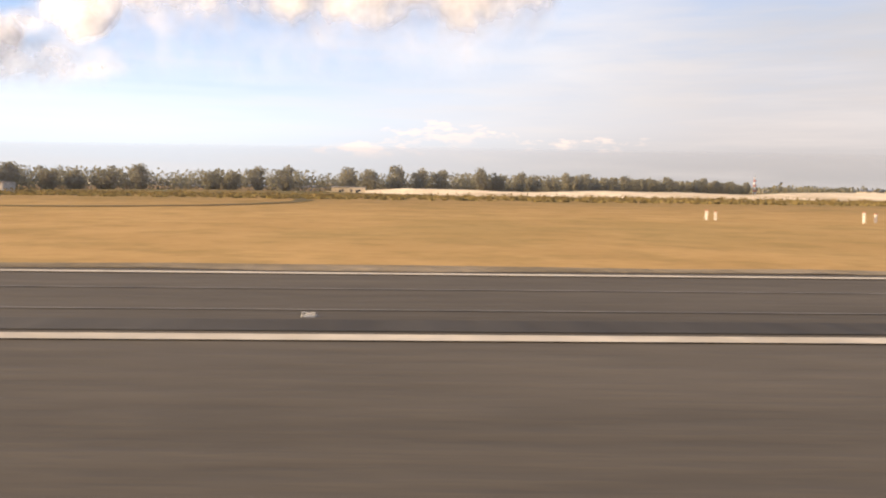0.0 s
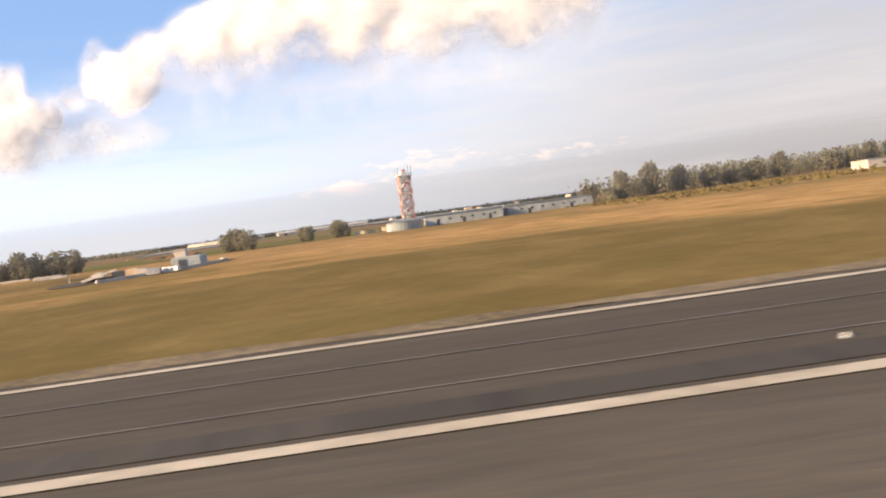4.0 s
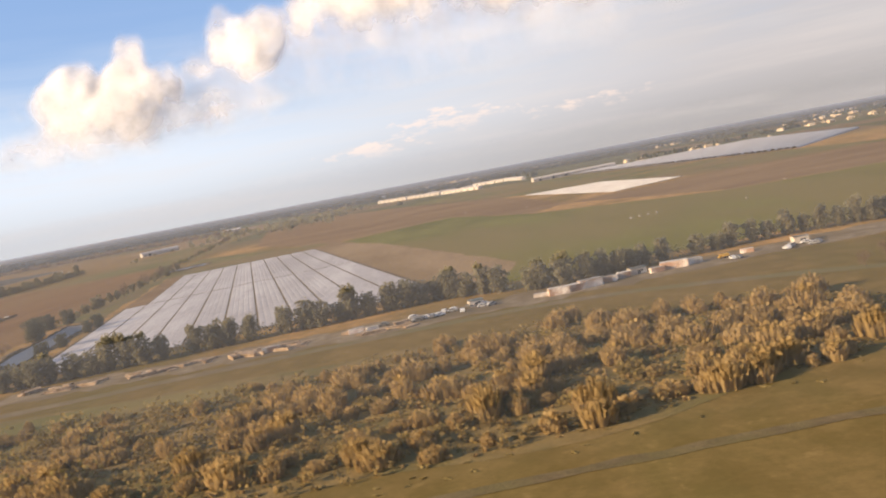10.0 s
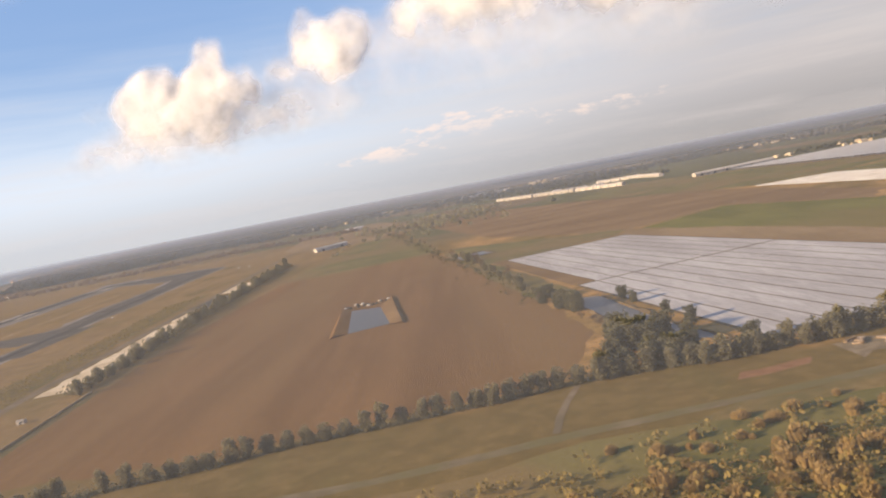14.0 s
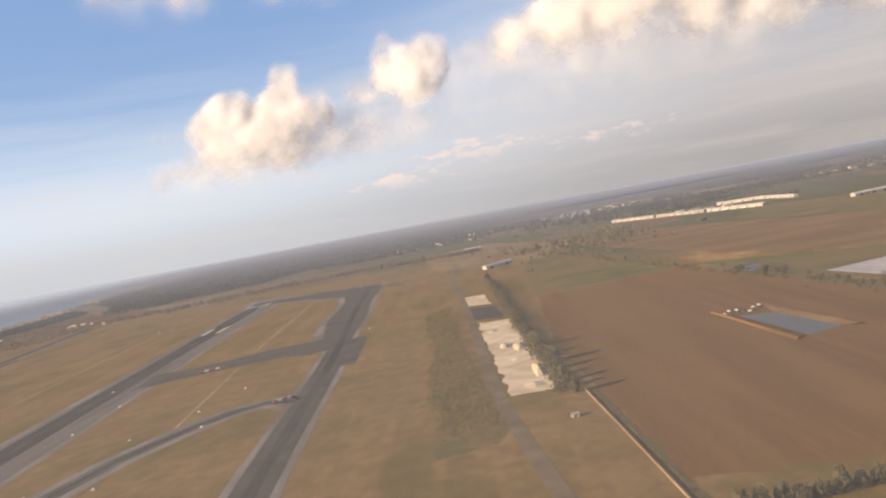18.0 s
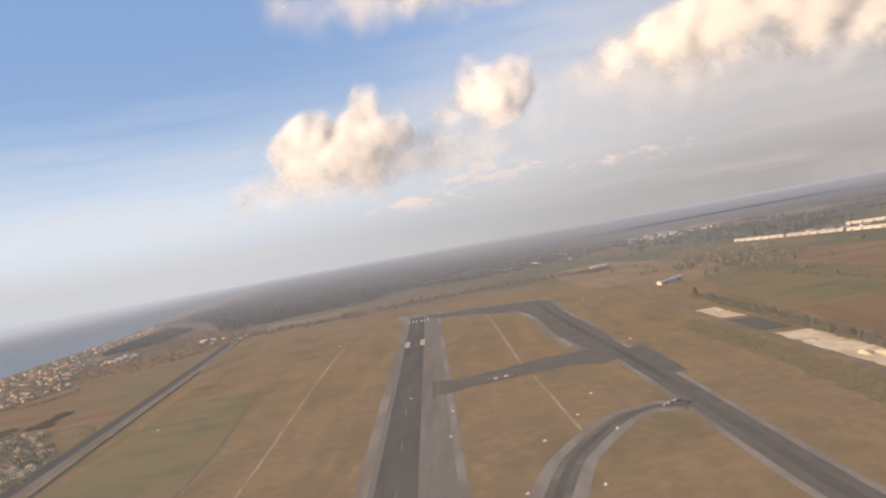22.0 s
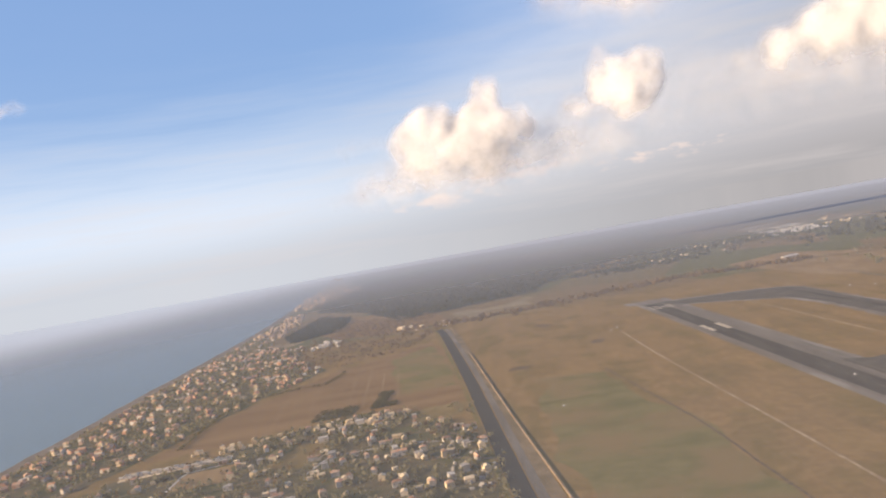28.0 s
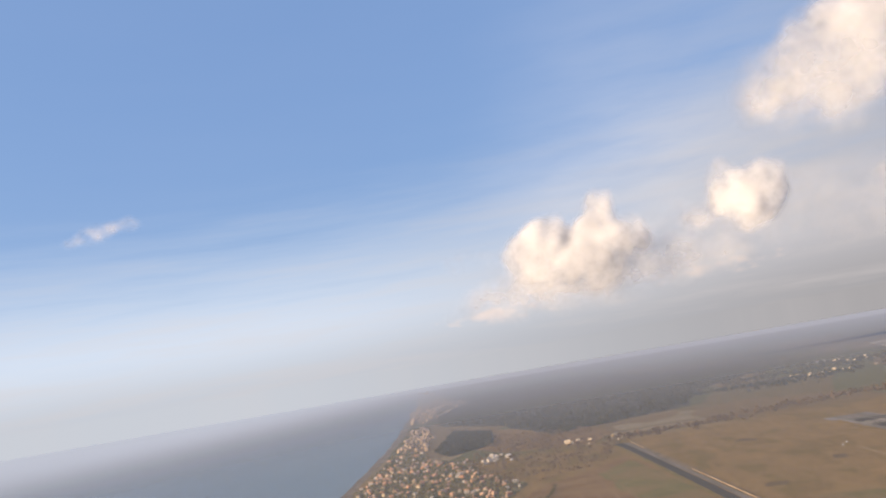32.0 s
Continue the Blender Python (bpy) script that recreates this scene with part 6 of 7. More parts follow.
def car(label, x, y, turn):
    root = thing("car", label, "car", (x, y, 0.03), turn, "cars in the yard")
    bm = bmesh.new()
    prof = [(-0.95, 0.16), (0.95, 0.16), (0.97, 0.36), (0.55, 0.42), (0.3, 0.66), (-0.5, 0.68), (-0.8, 0.44), (-0.97, 0.40)]
    for y0 in (-0.4, 0.4):
        bm.faces.new([bm.verts.new((px, y0, pz)) for px, pz in prof])
    vs = list(bm.verts)
    k = len(prof)
    for i in range(k):
        bm.faces.new((vs[i], vs[(i + 1) % k], vs[k + (i + 1) % k], vs[k + i]))
    bmesh.ops.recalc_face_normals(bm, faces=bm.faces)
    part("body", bm, CAR_PAINT, root)
    part("windscreen", boxes((0.36, 0.48, -0.33, 0.33, 0.44, 0.60)), GLASS, root)
    part("side_window", boxes((-0.45, 0.25, -0.41, 0.41, 0.46, 0.62)), GLASS, root)
    for sx in (-0.6, 0.6):
        for sy in (-0.38, 0.38):
            bm = bmesh.new()
            bmesh.ops.create_cone(bm, cap_ends=True, segments=10, radius1=0.16, radius2=0.16, depth=0.1, matrix=Matrix.Translation((sx, sy, 0.16)) @ Matrix.Rotation(1.5708, 4, "X"))
            part("wheel", bm, TYRE, root)
    return root


def timber(label, x, y, turn, w=3.0, d=1.0, h=0.5):
    root = thing("timber_stack", label, "timber", (x, y, 0.03), turn, "stacks in the yard")
    for j in range(3):
        for i in range(4):
            q = -d / 2 + d * (i + 0.5) / 4
            part("beam", boxes((-w / 2 + rnd.uniform(-0.2, 0.1), w / 2 + rnd.uniform(-0.1, 0.2), q - d / 9, q + d / 9, j * h / 3, (j + 0.9) * h / 3)), TIMBER, root)
    return root


box1 = container("weathered pale shipping container on the dusty yard", -58, 158.5, 2)
for x, y, s in ((-61.5, 157, 1), (-65, 155.5, 1.1), (-68.5, 154.8, 1), (-123, 151, 1.3), (-126.5, 150, 1.3), (-130, 149, 0.9), (-143, 146.5, 1.4), (-146, 145.6, 1.4), (-149, 145, 1.2), (-139, 148.5, 1), (-136, 150, 1), (-152, 146, 0.8), (-183, 143, 0.9), (-186, 144.5, 0.8), (-201, 142, 0.9), (-112, 152, 0.8), (-72, 156, 0.9), (-52, 158, 0.7), (-48, 158, 0.8), (-44, 159, 0.7), (-175, 146, 0.8)):
    copy_thing(box1, Matrix.Translation((x, y, 0.03)) @ Matrix.Rotation(radians(rnd.gauss(6, 7)), 4, "Z") @ Matrix.Diagonal((s * rnd.uniform(0.85, 1.5), s, s * rnd.uniform(0.7, 0.95), 1)))
car1 = car("parked car on the dusty yard", -106, 147.5, 20)
for _ in range(26):
    x = rnd.choice((rnd.uniform(-182, -156), rnd.uniform(-120, -95), rnd.uniform(-176, -160)))
    copy_thing(car1, Matrix.Translation((x, 146.2 + (x + 200) * 0.03 + rnd.uniform(-2.4, 2.4), 0.03)) @ Matrix.Rotation(rnd.choice((0.2, 1.7, 1.9, 3.2)) + rnd.gauss(0, 0.15), 4, "Z"))
wood = timber("stack of sawn timber in the yard", -205, 143, 8)
for i in range(84):
    x = rnd.choice((rnd.uniform(-247, -232), rnd.uniform(-226, -212), rnd.uniform(-208, -196), rnd.uniform(-208, -200), rnd.uniform(-188, -176)))
    copy_thing(wood, Matrix.Translation((x, 144.0 - (x + 220) * 0.02 + rnd.uniform(-3.0, 3.0), 0.03)) @ Matrix.Rotation(0.06 + rnd.gauss(0, 0.5), 4, "Z") @ Matrix.Diagonal((rnd.uniform(0.4, 1.3), rnd.uniform(0.5, 1.2), rnd.uniform(0.4, 1.3), 1)))
for x, y, w, lab in ((-74.5, 153, 5.0, "low open shed with a blue-grey sheet roof"), (-70, 156, 3.4, "small white site hut"), (-79, 151.5, 4.6, "low lean-to with a sheet roof"), (-133, 152, 3.0, "small tin shed in the yard"), (-164, 150, 2.6, "small tin shed in the yard")):
    shed("yard_shed", lab, x, y, w, 2.2, 1.1, 8.0, WHITE_WALL, TEAL_ROOF if "blue" in lab or "tin" in lab else FLAT_ROOF, 0.25, 1, "shed", "sheds in the yard", 1)
root = thing("tipper_truck", "small yellow tipper truck beside the yard lane", "truck", (-117, 150.5, 0.03), 5.0)
root.scale = (0.6, 0.6, 0.6)
part("cab", boxes((-1.6, -0.8, -0.5, 0.5, 0.35, 1.45), bevel=0.08), YELLOW, root)
part("windscreen", boxes((-1.64, -1.5, -0.42, 0.42, 0.85, 1.3)), GLASS, root)
part("tipping_body", boxes((-0.7, 1.6, -0.6, 0.6, 0.5, 1.35), bevel=0.04), YELLOW, root)
for sx in (-1.2, 0.3, 1.1):
    for sy in (-0.5, 0.5):
        bm = bmesh.new()
        bmesh.ops.create_cone(bm, cap_ends=True, segments=12, radius1=0.3, radius2=0.3, depth=0.2, matrix=Matrix.Translation((sx, sy, 0.3)) @ Matrix.Rotation(1.5708, 4, "X"))
        part("wheel", bm, TYRE, root)
root = thing("barrier", "long white barrier with a sign on the taxiway", "barrier", (-86.5, 83.5, 0.06), 16.0)
part("rail", boxes((-1.8, 1.8, -0.06, 0.06, 0.25, 0.42)), WHITE_PAINT, root)
for x in (-1.5, -0.5, 0.5, 1.5):
    part("foot", boxes((x - 0.08, x + 0.08, -0.2, 0.2, 0, 0.26)), WHITE_PAINT, root)
part("sign", boxes((-2.5, -2.1, -0.05, 0.05, 0, 0.6)), WHITE_PAINT, root)


# ---- airfield fixtures ----
def marker(x, y, label, h=0.6, group="airfield markers"):
    root = thing("marker_post", label, "post", (x, y, 0), 0, group)
    part("post", boxes((-0.04, 0.04, -0.04, 0.04, 0, h), bevel=0.012), WHITE_PAINT, root)
    part("cap", boxes((-0.06, 0.06, -0.05, 0.05, h, h + 0.07), bevel=0.015), RED, root)
    return root


post1 = marker(231, 51, "short white marker post in the grass")
for x, y in ((240, 49), (231.8, 51.6), (240.9, 49.3), (-6, 73), (-74, 70), (20, 95), (-1, 137), (3, 142)):
    copy_thing(post1, Matrix.Translation((x, y, 0)) @ Matrix.Diagonal((1, 1, rnd.uniform(0.6, 1.1), 1)))


def light_box(x, y, label):
    root = thing("runway_light", label, "light box", (x, y, 0), 0, "airfield light boxes")
    part("base", boxes((-0.9, 0.9, -0.7, 0.7, 0, 0.25), bevel=0.04), CONCRETE, root)
    part("lamp", drum(bmesh.new(), 0, 0, 0.25, 0.7, 0.45, 0.3, 10), WHITE_PAINT, root)
    return root


lamp1 = light_box(-603, 298, "white light box on a concrete base in the grass")
for x, y in ((-575, 366), (-575, 298), (-640, 330), (-664, 430), (-752, 749), (-740, 1119), (-745, 760), (-590, 236), (-614, 240), (-520, 780), (-505, 760), (-820, 470), (-700, 250), (-640, 380), (-586, 330), (-530, 500)):
    copy_thing(lamp1, Matrix.Translation((x, y, 0)))
def edge_light(x, y):
    root = thing("runway_edge_light", "small white light fitting on the runway shoulder", "light", (x, y, 0.03), 0, "runway edge lights")
    part("base", drum(bmesh.new(), 0, 0, 0, 0.02, 0.05, 0.04, 12), STEEL, root)
    part("lamp", drum(bmesh.new(), 0, 0, 0.02, 0.07, 0.028, 0.02, 12), WHITE_PAINT, root, "white glass lamp")
    return root


edge1 = edge_light(211.0, 11.0)
for x in (295, 266, 238, 179, 150, 121, 92, 63, 34, 5, -24, -53, -82, -111, -140):
    copy_thing(edge1, Matrix.Translation((x, 11.0, 0.03)))
root = thing("red_works_barrier", "red and white works barrier on the link taxiway", "barrier", (-614, 445, 0.02), 10)
for i in range(5):
    part("panel", boxes((-7 + i * 3, -4.6 + i * 3, -0.3, 0.3, 0.1, 1.1)), RED if i % 2 == 0 else WHITE_PAINT, root)
root = thing("red_works_barrier", "red and white works barrier on the link taxiway", "barrier", (-549, 322, 0.0), 40)
for i in range(4):
    part("panel", boxes((-4 + i * 2.2, -2.2 + i * 2.2, -0.3, 0.3, 0.1, 0.9)), RED if i % 2 == 0 else WHITE_PAINT, root)


def wall_run(points, label, h=0.9, w=0.5, mat=CONCRETE):
    """A long low wall in separate lengths."""
    root = thing("boundary_wall", label, "wall")
    line = smooth_line(points, 9.0)
    for a, b in zip(line, line[1:]):
        bm = bmesh.new()
        m = (b - a).length / 2 - 0.06
        ob = part("wall_length", boxes((-m, m, -w / 2, w / 2, 0, h)), mat, root)
        ob.matrix_basis = Matrix.Translation((*((a + b) / 2), 0)) @ Matrix.Rotation(math.atan2((b - a).y, (b - a).x), 4, "Z")
        bm.free()


wall_run([(-436, 249), (-434, 200), (-432, 148), (-431, 120)], "tan concrete boundary wall beside the ploughed field", 0.5, 0.4, DRY)
# a darker ragged strip of ground along the wall's right side
band("ditch_line", [(-433.2, 249), (-431.2, 200), (-429.2, 148), (-428, 122)], 2.2, 0.05, WORN_TRACK, "dark strip of ground along the boundary wall", "ditch", 0.5, 4.0)
wall_run([(-885, 745), (-876, 672), (-852, 470), (-831, 305), (-815, 180)], "long pale concrete wall beside the canal road", 0.8, 0.8, DRY)
wall_run([(-917, 1000), (-908, 930)], "pale concrete wall beside the canal road", 0.8, 0.8, DRY)


# ---- houses of the coast ----
def house(label, w, d, h, kind, wall, roof):
    """A small house: walls, a hipped, gabled or flat roof with chimney, a door and windows."""
    root = thing("house", label, "house")
    part("wall_block", boxes((-w / 2, w / 2, -d / 2, d / 2, 0, h)), wall, root)
    bm = bmesh.new()
    o = 0.25
    if kind == "flat":
        boxes_ = (-w / 2 - 0.1, w / 2 + 0.1, -d / 2 - 0.1, d / 2 + 0.1, h, h + 0.25)
        box(bm, *boxes_)
    else:
        lo = [bm.verts.new(p) for p in ((-w / 2 - o, -d / 2 - o, h), (w / 2 + o, -d / 2 - o, h), (w / 2 + o, d / 2 + o, h), (-w / 2 - o, d / 2 + o, h))]
        inset = 0.0 if kind == "gable" else d / 2
        rise = d * 0.22
        a, b = bm.verts.new((-w / 2 - o + inset, 0, h + rise)), bm.verts.new((w / 2 + o - inset, 0, h + rise))
        for f in ((lo[0], lo[1], b, a), (lo[2], lo[3], a, b), (lo[1], lo[2], b), (lo[3], lo[0], a), (lo[3], lo[2], lo[1], lo[0])):
            bm.faces.new(f)
    top = part("roof", bm, roof, root)
    part("chimney", boxes((w * 0.2 - 0.2, w * 0.2 + 0.2, d * 0.1 - 0.2, d * 0.1 + 0.2, h, h + 1.1 if kind != "flat" else h + 0.8)), wall, top)
    part("door", boxes((-0.25, 0.25, -d / 2 - 0.05, -d / 2 + 0.05, 0, 0.95)), DARK, root)
    for x in (-w * 0.3, w * 0.3):
        part("window", boxes((x - 0.3, x + 0.3, -d / 2 - 0.05, -d / 2 + 0.05, h * 0.5, h * 0.5 + 0.6)), GLASS, root)
    return root


HOUSES = [
    house("white-walled house with a terracotta hipped roof", 5.2, 4.4, 2.6, "hip", WHITE_WALL, TILE),
    house("long white house with a terracotta gabled roof", 7.0, 4.0, 2.4, "gable", WHITE_WALL, TILE),
    house("cream two-storey house with a tiled hipped roof", 5.0, 5.0, 3.4, "hip", SAND, TILE),
    house("low white house with a flat pale roof", 5.6, 4.6, 2.2, "flat", WHITE_WALL, FLAT_ROOF),
    house("pink house with a flat roof terrace", 4.6, 4.2, 3.0, "flat", PINK_WALL, FLAT_ROOF),
]
town = random.Random(33)
COAST_TOWN = [(-1208, 400), (-1140, 400), (-1105, 500), (-1085, 620), (-1070, 690), (-1036, 800), (-1062, 860), (-1100, 950), (-1120, 1060), (-1180, 1120), (-1212, 1250), (-1262, 1280), (-1246, 1000), (-1228, 780), (-1214, 600)]
VILLAGE = [(-1105, 370), (-1100, 462), (-1040, 492), (-1008, 520), (-965, 548), (-905, 520), (-870, 430), (-856, 330), (-880, 300), (-1000, 305)]


OPEN = [[(-1000, 424), (-972, 420), (-962, 478), (-985, 482)], [(-1048, 416), (-1014, 420), (-1022, 458), (-1052, 452)], [(-916, 492), (-884, 496), (-880, 530), (-912, 534)], [(-1100, 458), (-1026, 464), (-1026, 486), (-1100, 478)]]


def settle(outline, count, models, gap, turn, r, group, size=1.0):
    """Houses set along a street grid inside an outline, with no two too close."""
    put, tries = [], 0
    c, s = math.cos(turn), math.sin(turn)
    while len(put) < count and tries < count * 60:
        tries += 1
        x, y = scatter(outline, 1, r)[0]
        u, v = x * c + y * s, -x * s + y * c
        v = round(v / 11.0) * 11.0 + r.uniform(-1.6, 1.6)
        x, y = u * c - v * s, u * s + v * c
        if not inside(x, y, outline) or any(inside(x, y, q) for q in OPEN) or any((x - a) ** 2 + (y - b) ** 2 < gap * gap for a, b in put):
            continue
        put.append((x, y))
        m = Matrix.Translation((x, y, 0.02)) @ Matrix.Rotation(turn + r.choice((0, 1.5708, 3.1416, -1.5708)) + r.gauss(0, 0.08), 4, "Z") @ Matrix.Diagonal((size * r.uniform(0.55, 1.0), size * r.uniform(0.55, 0.95), size * r.uniform(0.7, 1.0), 1))
        model = r.choices(models, (5, 3, 3, 2, 1))[0]
        if model.name in used:
            copy_thing(model, m)["group"] = group
        else:
            used.add(model.name)
            model.matrix_basis = m
            model["group"] = group
    return put


coast_places = settle(COAST_TOWN, 205, HOUSES, 6.2, 1.40, town, "houses of the coast town", 1.15)
village_places = settle(VILLAGE, 92, HOUSES, 6.6, 0.25, town, "houses of the village", 1.25)
green = [(x, y, town.uniform(0.5, 1.3)) for x, y in scatter(COAST_TOWN, 1500, town) if all((x - a) ** 2 + (y - b) ** 2 > 12 for a, b in coast_places)]
clump_field("garden_trees", green, 3.6, LEAF_DARK, "dark garden trees and hedges between the houses", "trees", town, 7)
green = [(x, y, town.uniform(0.5, 1.3)) for x, y in scatter(VILLAGE, 520, town) if not any(inside(x, y, q) for q in OPEN) and all((x - a) ** 2 + (y - b) ** 2 > 12 for a, b in village_places)]
clump_field("garden_trees", green, 3.6, LEAF_DARK, "dark garden trees and hedges between the houses", "trees", town, 7)
clump_field("garden_trees", [(x, y, town.uniform(0.5, 1.2)) for x, y in scatter(VILLAGE, 110, town)], 3.0, BARE, "leafless garden trees of the village", "trees", town, 6)
sheet("town_ground", COAST_TOWN, 0.035, GARDEN, "gardens and bare plots between the houses", "gardens", rough=7.0)
sheet("town_ground", VILLAGE, 0.035, GARDEN, "gardens and bare plots of the village", "gardens", rough=6.0)
for q, mat, lab in zip(OPEN, (CROP_DARK, PALE_FIELD, ROUGH), ("small green field among the village houses", "pale bare plot beside the white lane", "rough grass plot beside the village")):
    sheet("plot", q, 0.05, mat, lab, "plot", rough=2.0)
edge = [(p.x + town.gauss(0, 0.8), p.y + town.gauss(0, 0.8), town.uniform(0.6, 1.1)) for line in ([(-1082, 525), (-1088, 600), (-1090, 690)], [(-1090, 690), (-1042, 709), (-1017, 713), (-1010, 769)]) for p in smooth_line(line, 1.6)]
clump_field("hedge", edge, 2.6, LEAF_OLIVE, "dark hedge round the dry field", "hedge", town, 9, 0.6)
around = [(-1085, 360), (-1060, 470), (-1010, 520), (-940, 545), (-880, 525), (-862, 430), (-850, 310), (-900, 285), (-1000, 300)]
for px, py, w, d in ((-978, 563, 30, 34), (-944, 566, 18, 14), (-948, 596, 10, 50)):
    sheet("orchard_floor", [(px - w / 2, py - d / 2), (px + w / 2, py - d / 2 + 3), (px + w / 2 - 2, py + d / 2), (px - w / 2 + 2, py + d / 2 - 2)], 0.06, FOREST_SOIL, "dark planted plot at the village edge", "orchard", rough=2.0)
    clump_field("orchard_trees", [(px + town.uniform(-w, w) / 2, py + town.uniform(-d, d) / 2, town.uniform(0.6, 1.1)) for _ in range(110)], 1.9, LEAF_OLIVE, "dark low orchard trees in a plot", "trees", town, 8)
clump_field("garden_trees", [(x, y, town.uniform(0.4, 1.2)) for x, y in scatter(around, 260, town)], 3.6, LEAF_DARK, "dark trees scattered round the village", "trees", town, 9, 0.7)
band("street", [(-1120, 330), (-1128, 500), (-1120, 650), (-1090, 800), (-1110, 950), (-1190, 1200)], 3.2, 0.07, LANE, "pale street through the coast town", "street", 0.1, 20.0)
band("street", [(-1178, 330), (-1180, 520), (-1185, 700), (-1196, 900), (-1216, 1150)], 2.6, 0.07, LANE, "pale street through the coast town", "street", 0.1, 20.0)
band("street", [(-966, 405), (-958, 436), (-942, 440), (-905, 438), (-874, 420)], 2.2, 0.07, CONCRETE, "pale concrete drive between village houses", "street", 0.1, 8.0)
band("street", [(-1060, 390), (-990, 412), (-920, 412), (-862, 380)], 2.6, 0.07, LANE, "village street", "street", 0.1, 12.0)
band("street", [(-1010, 500), (-960, 470), (-900, 460), (-870, 420)], 2.2, 0.07, LANE, "village street", "street", 0.1, 12.0)

# parked caravans and sheds in rows at the village edge
def hut_block(name, places, w, d, h, material, label, category, r):
    """Small pale roofs past counting, each a closed box with a ridge."""
    verts, faces = [], []
    for x, y, s, a in places:
        c, q = math.cos(a), math.sin(a)
        n0 = len(verts)
        for px, py, pz in ((-w, -d, 0), (w, -d, 0), (w, d, 0), (-w, d, 0), (-w, -d, h), (w, -d, h), (w, d, h), (-w, d, h), (-w, 0, h * 1.35), (w, 0, h * 1.35)):
            verts.append((x + (px * c - py * q) * s / 2, y + (px * q + py * c) * s / 2, pz * s))
        faces += [tuple(n0 + i for i in f) for f in ((0, 1, 5, 4), (2, 3, 7, 6), (1, 2, 6, 9, 5), (3, 0, 4, 8, 7), (4, 5, 9, 8), (6, 7, 8, 9))]
    stuff(name, verts, faces, material, label, category)


band("yard", [(-1098, 466), (-1065, 472), (-1030, 480)], 12.0, 0.055, SAND, "pale bare yard under the rows of caravans", "yard", 0.1, 8.0)
band("lane", [(-1048, 412), (-1050, 436), (-1050, 454), (-1038, 460), (-1024, 464)], 2.4, 0.075, CONCRETE, "bright white lane in the village", "lane", 0.1, 8.0)
hut_block("caravans", [(-1096 + (i // 2) * 2.3 + town.gauss(0, 0.3), 466 + (i % 2) * 5 + (i // 2) * 0.28 + town.gauss(0, 0.5), town.uniform(0.8, 1.2), 0.12 + town.choice((0, 1.57))) for i in range(58)], 2.6, 1.6, 1.2, WHITE_WALL, "rows of small white caravans and sheds", "caravans", town)
hut_block("caravans", [(x, y, town.uniform(0.5, 1.0), town.uniform(0, 3)) for x, y in scatter([(-880, 330), (-858, 340), (-868, 425), (-890, 440)], 40, town)], 2.6, 1.8, 1.2, FLAT_ROOF, "small sheds and parked cars in the village", "sheds", town)
hut_block("far_town", [(x, y, town.uniform(0.7, 1.5), town.uniform(0, 3)) for x, y in scatter([(-1335, 1900), (-1290, 1900), (-1270, 2180), (-1240, 2300), (-1300, 2600), (-1400, 3000), (-1600, 3900), (-1640, 3900), (-1480, 2900), (-1405, 2300)], 420, town)], 6.5, 5.5, 4.5, BUFF_WALL, "pale blocks of a far coastal town", "town", town)
hut_block("far_town", [(x, y, town.uniform(0.6, 1.2), town.uniform(0, 3)) for x, y in scatter([(-1262, 1290), (-1210, 1280), (-1230, 1500), (-1288, 1780), (-1312, 1760)], 130, town)], 6.0, 4.5, 3.0, BUFF_WALL, "pale houses along the shore", "town", town)
hut_block("far_town_roofs", [(x, y, town.uniform(0.6, 1.2), town.uniform(0, 3)) for x, y in scatter(COAST_TOWN, 260, town)], 4.6, 3.8, 2.4, TILE, "smaller tiled houses and sheds in the gaps", "houses", town)
hut_block("village_roofs", [(x, y, town.uniform(0.5, 1.2), 0.25 + town.choice((0, 1.57)) + town.gauss(0, 0.15)) for x, y in scatter(VILLAGE, 150, town) if not any(inside(x, y, q) for q in OPEN)], 4.0, 3.2, 2.0, SAND, "small pale outbuildings between the village houses", "sheds", town)
hut_block("village_roofs", [(x, y, town.uniform(0.5, 1.2), 0.25 + town.choice((0, 1.57)) + town.gauss(0, 0.15)) for x, y in scatter([(-1060, 484), (-1000, 500), (-924, 516), (-918, 534), (-1000, 524), (-1066, 506)], 70, town)], 3.4, 2.6, 1.8, SAND, "row of pale sheds along the edge of the field", "sheds", town)
hut_block("shore_houses", [(town.gauss(-1084, 14), town.gauss(1042, 18), town.uniform(0.6, 1.1), town.uniform(0, 3)) for _ in range(26)], 5.5, 4.2, 2.6, WHITE_WALL, "cluster of white houses by the small wood", "houses", town)
hut_block("far_hamlets", [(town.gauss(x, 35), town.gauss(y, 30), town.uniform(0.5, 1.3), town.uniform(0, 3)) for x, y in ((-390, 1700), (-520, 1500), (-160, 1750), (250, 1500), (480, 1300), (700, 1700), (-60, 1900), (120, 900), (300, 1000), (-940, 1090), (600, 900), (900, 1200)) for _ in range(14)], 6.0, 4.0, 2.2, SAND, "scattered far farmhouses", "houses", town)

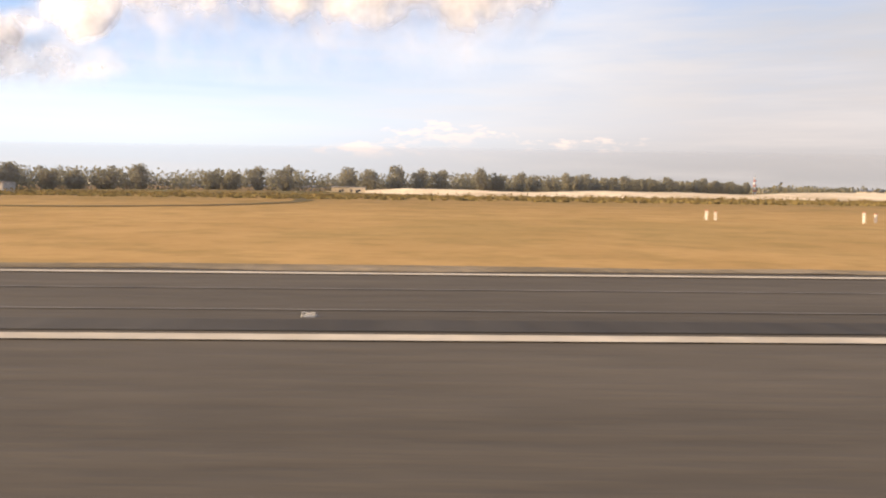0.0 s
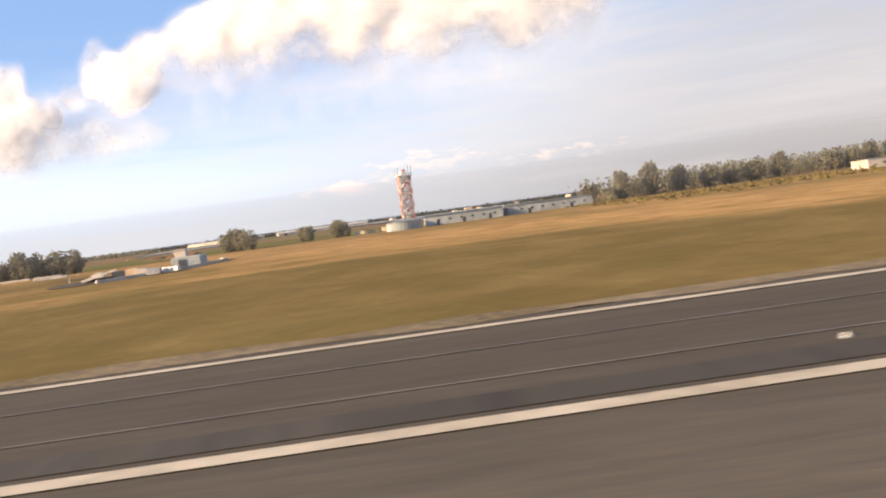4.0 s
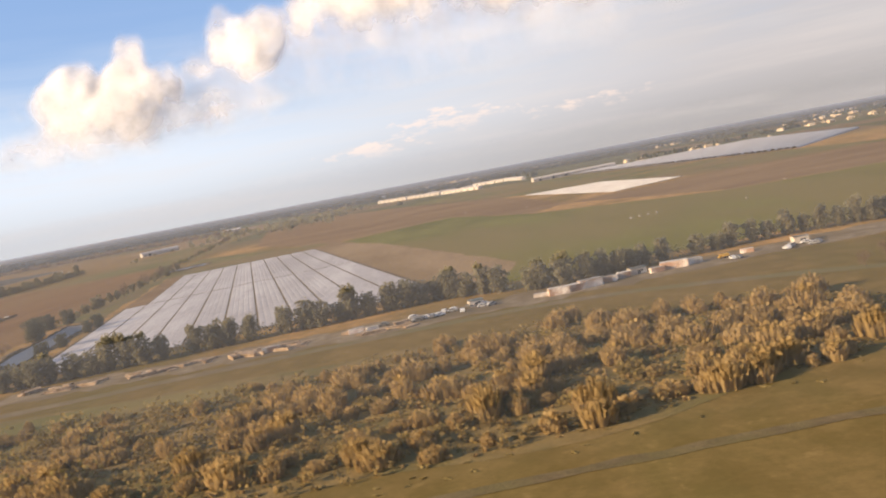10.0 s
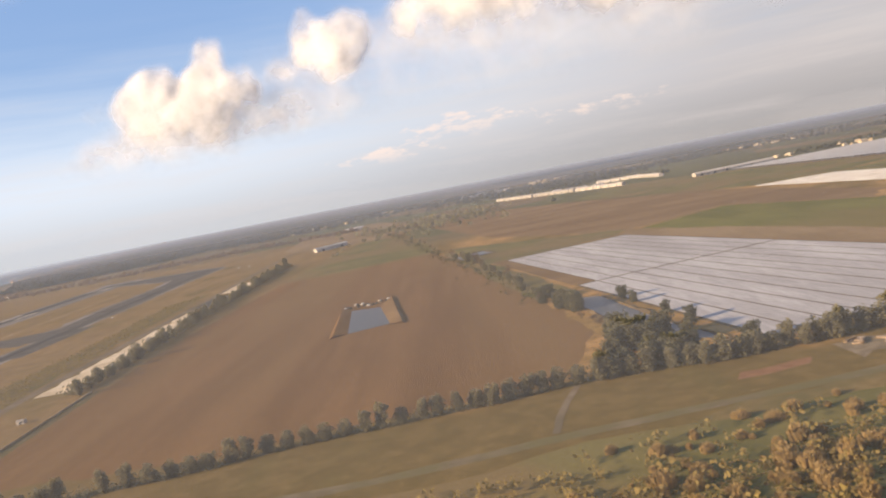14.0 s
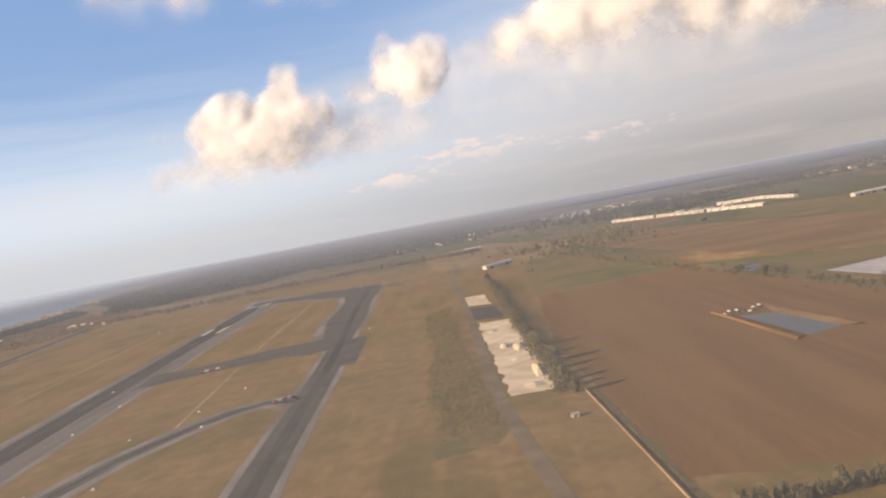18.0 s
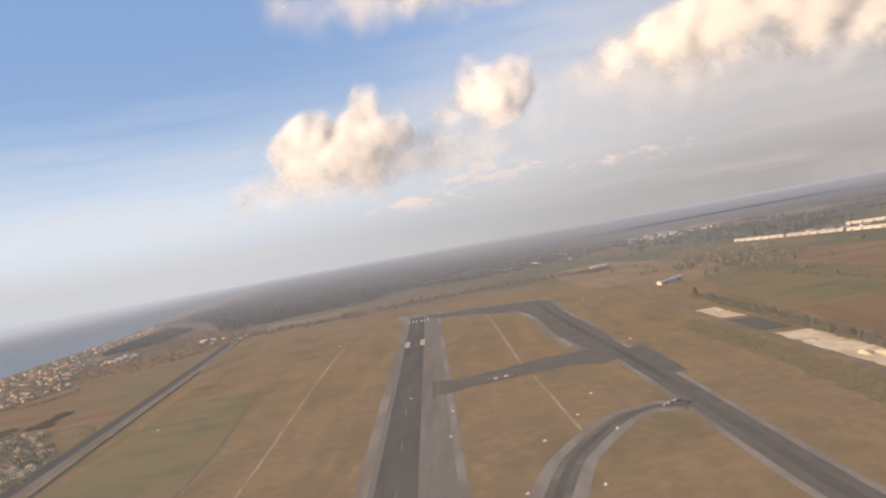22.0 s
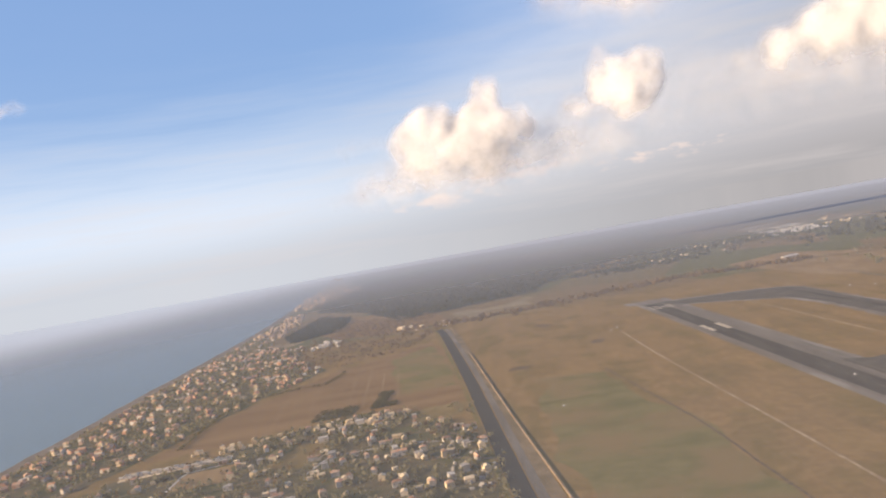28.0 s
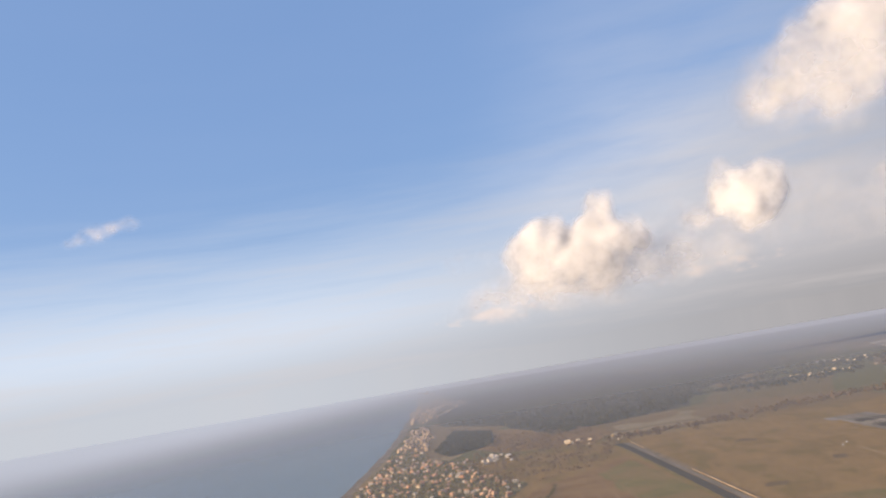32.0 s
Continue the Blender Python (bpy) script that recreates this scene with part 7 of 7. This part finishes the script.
# the long white farm sheds beyond the fields
def farm_shed(x, y, length, turn, label, width=9.0):
    root = thing("farm_shed", label, "farm shed", (x, y, 0), turn, "long farm sheds")
    part("wall_block", boxes((-length / 2, length / 2, -width / 2, width / 2, 0, 2.6)), WHITE_WALL, root)
    bm = bmesh.new()
    lo = [bm.verts.new(p) for p in ((-length / 2 - 0.5, -width / 2 - 0.5, 2.6), (length / 2 + 0.5, -width / 2 - 0.5, 2.6), (length / 2 + 0.5, width / 2 + 0.5, 2.6), (-length / 2 - 0.5, width / 2 + 0.5, 2.6))]
    a, b = bm.verts.new((-length / 2 - 0.5, 0, 4.2)), bm.verts.new((length / 2 + 0.5, 0, 4.2))
    for f in ((lo[0], lo[1], b, a), (lo[2], lo[3], a, b), (lo[1], lo[2], b), (lo[3], lo[0], a)):
        bm.faces.new(f)
    part("roof", bm, FLAT_ROOF, root, "pale sheet roof")
    for i in range(int(length / 14)):
        q = -length / 2 + 7 + i * 14
        part("door", boxes((q - 1.2, q + 1.2, -width / 2 - 0.1, -width / 2 + 0.1, 0, 2.0)), DARK, root)
    return root


for x, y, length, turn in ((-219, 1150, 86, -61), (-175, 1070, 86, -61), (-131, 990, 86, -61), (-82, 1112, 62, -36), (-57, 1040, 84, -86)):
    farm_shed(x, y, length, turn, "long low white farm shed with a pale roof", 6.0)
for x, y, length, turn in ((-150, 1090, 16, 20), (-140, 1060, 12, 25), (-120, 1050, 14, 20), (-165, 1110, 12, 30)):
    farm_shed(x, y, length, turn, "small white farm building between the long sheds", 5.0)
for x, y, length, turn in ((-437, 790, 22, 40), (-424, 805, 14, 40), (-446, 1150, 24, 20)):
    farm_shed(x, y, length, turn, "pale farm building at the airfield's edge", 6.0)
farm_shed(-20, 845, 90, 12, "pale packing shed behind the greenhouses", 8.0)
mast = thing("lattice_mast", "far red and white lattice mast beyond the sand bank", "mast", (400.8, 449.4, 0), 20.0)
for i in range(7):
    z0, half = i * 1.35, 0.75 - 0.07 * i
    bm = bmesh.new()
    for sx in (-1, 1):
        for sy in (-1, 1):
            beam(bm, (sx * half, sy * half, z0), (sx * (half - 0.07), sy * (half - 0.07), z0 + 1.35), 0.10)
            beam(bm, (sx * half, sy * half, z0), (-sx * (half - 0.07), sy * (half - 0.07), z0 + 1.35), 0.06)
    part("lattice_bay", bm, RED if i % 2 else WHITE_PAINT, mast)
part("aerial", beam(bmesh.new(), (0, 0, 9.4), (0, 0, 11.0), 0.06), STEEL, mast)
hut_block("field_bales", [(x, y, town.uniform(0.7, 1.2), town.uniform(0, 3)) for x, y in ((-104, 262), (-101, 262.5), (-98, 263), (-107, 261), (-72, 255), (-40, 300), (-150, 480), (-120, 430), (-200, 600))], 0.7, 0.6, 0.5, FLAT_ROOF, "white wrapped bales in the field", "bales", town)

# houses among trees on the far side of the fields
rise = [(x + town.gauss(0, 14), y + town.gauss(0, 16), town.uniform(0.7, 1.2), town.uniform(0, 3)) for x, y in ((308, 661), (312, 724), (303, 761), (465, 840), (420, 800), (380, 740), (520, 900)) for _ in range(3)]
hut_block("far_houses", rise, 6.0, 4.5, 2.8, WHITE_WALL, "pale houses among trees beyond the fields", "houses", town)
clump_field("far_trees", [(town.uniform(290, 640), town.gauss(800, 70), town.uniform(0.6, 1.4)) for _ in range(420)], 5.5, LEAF_DARK, "dark trees round the far houses", "trees", town, 14, 0.5)
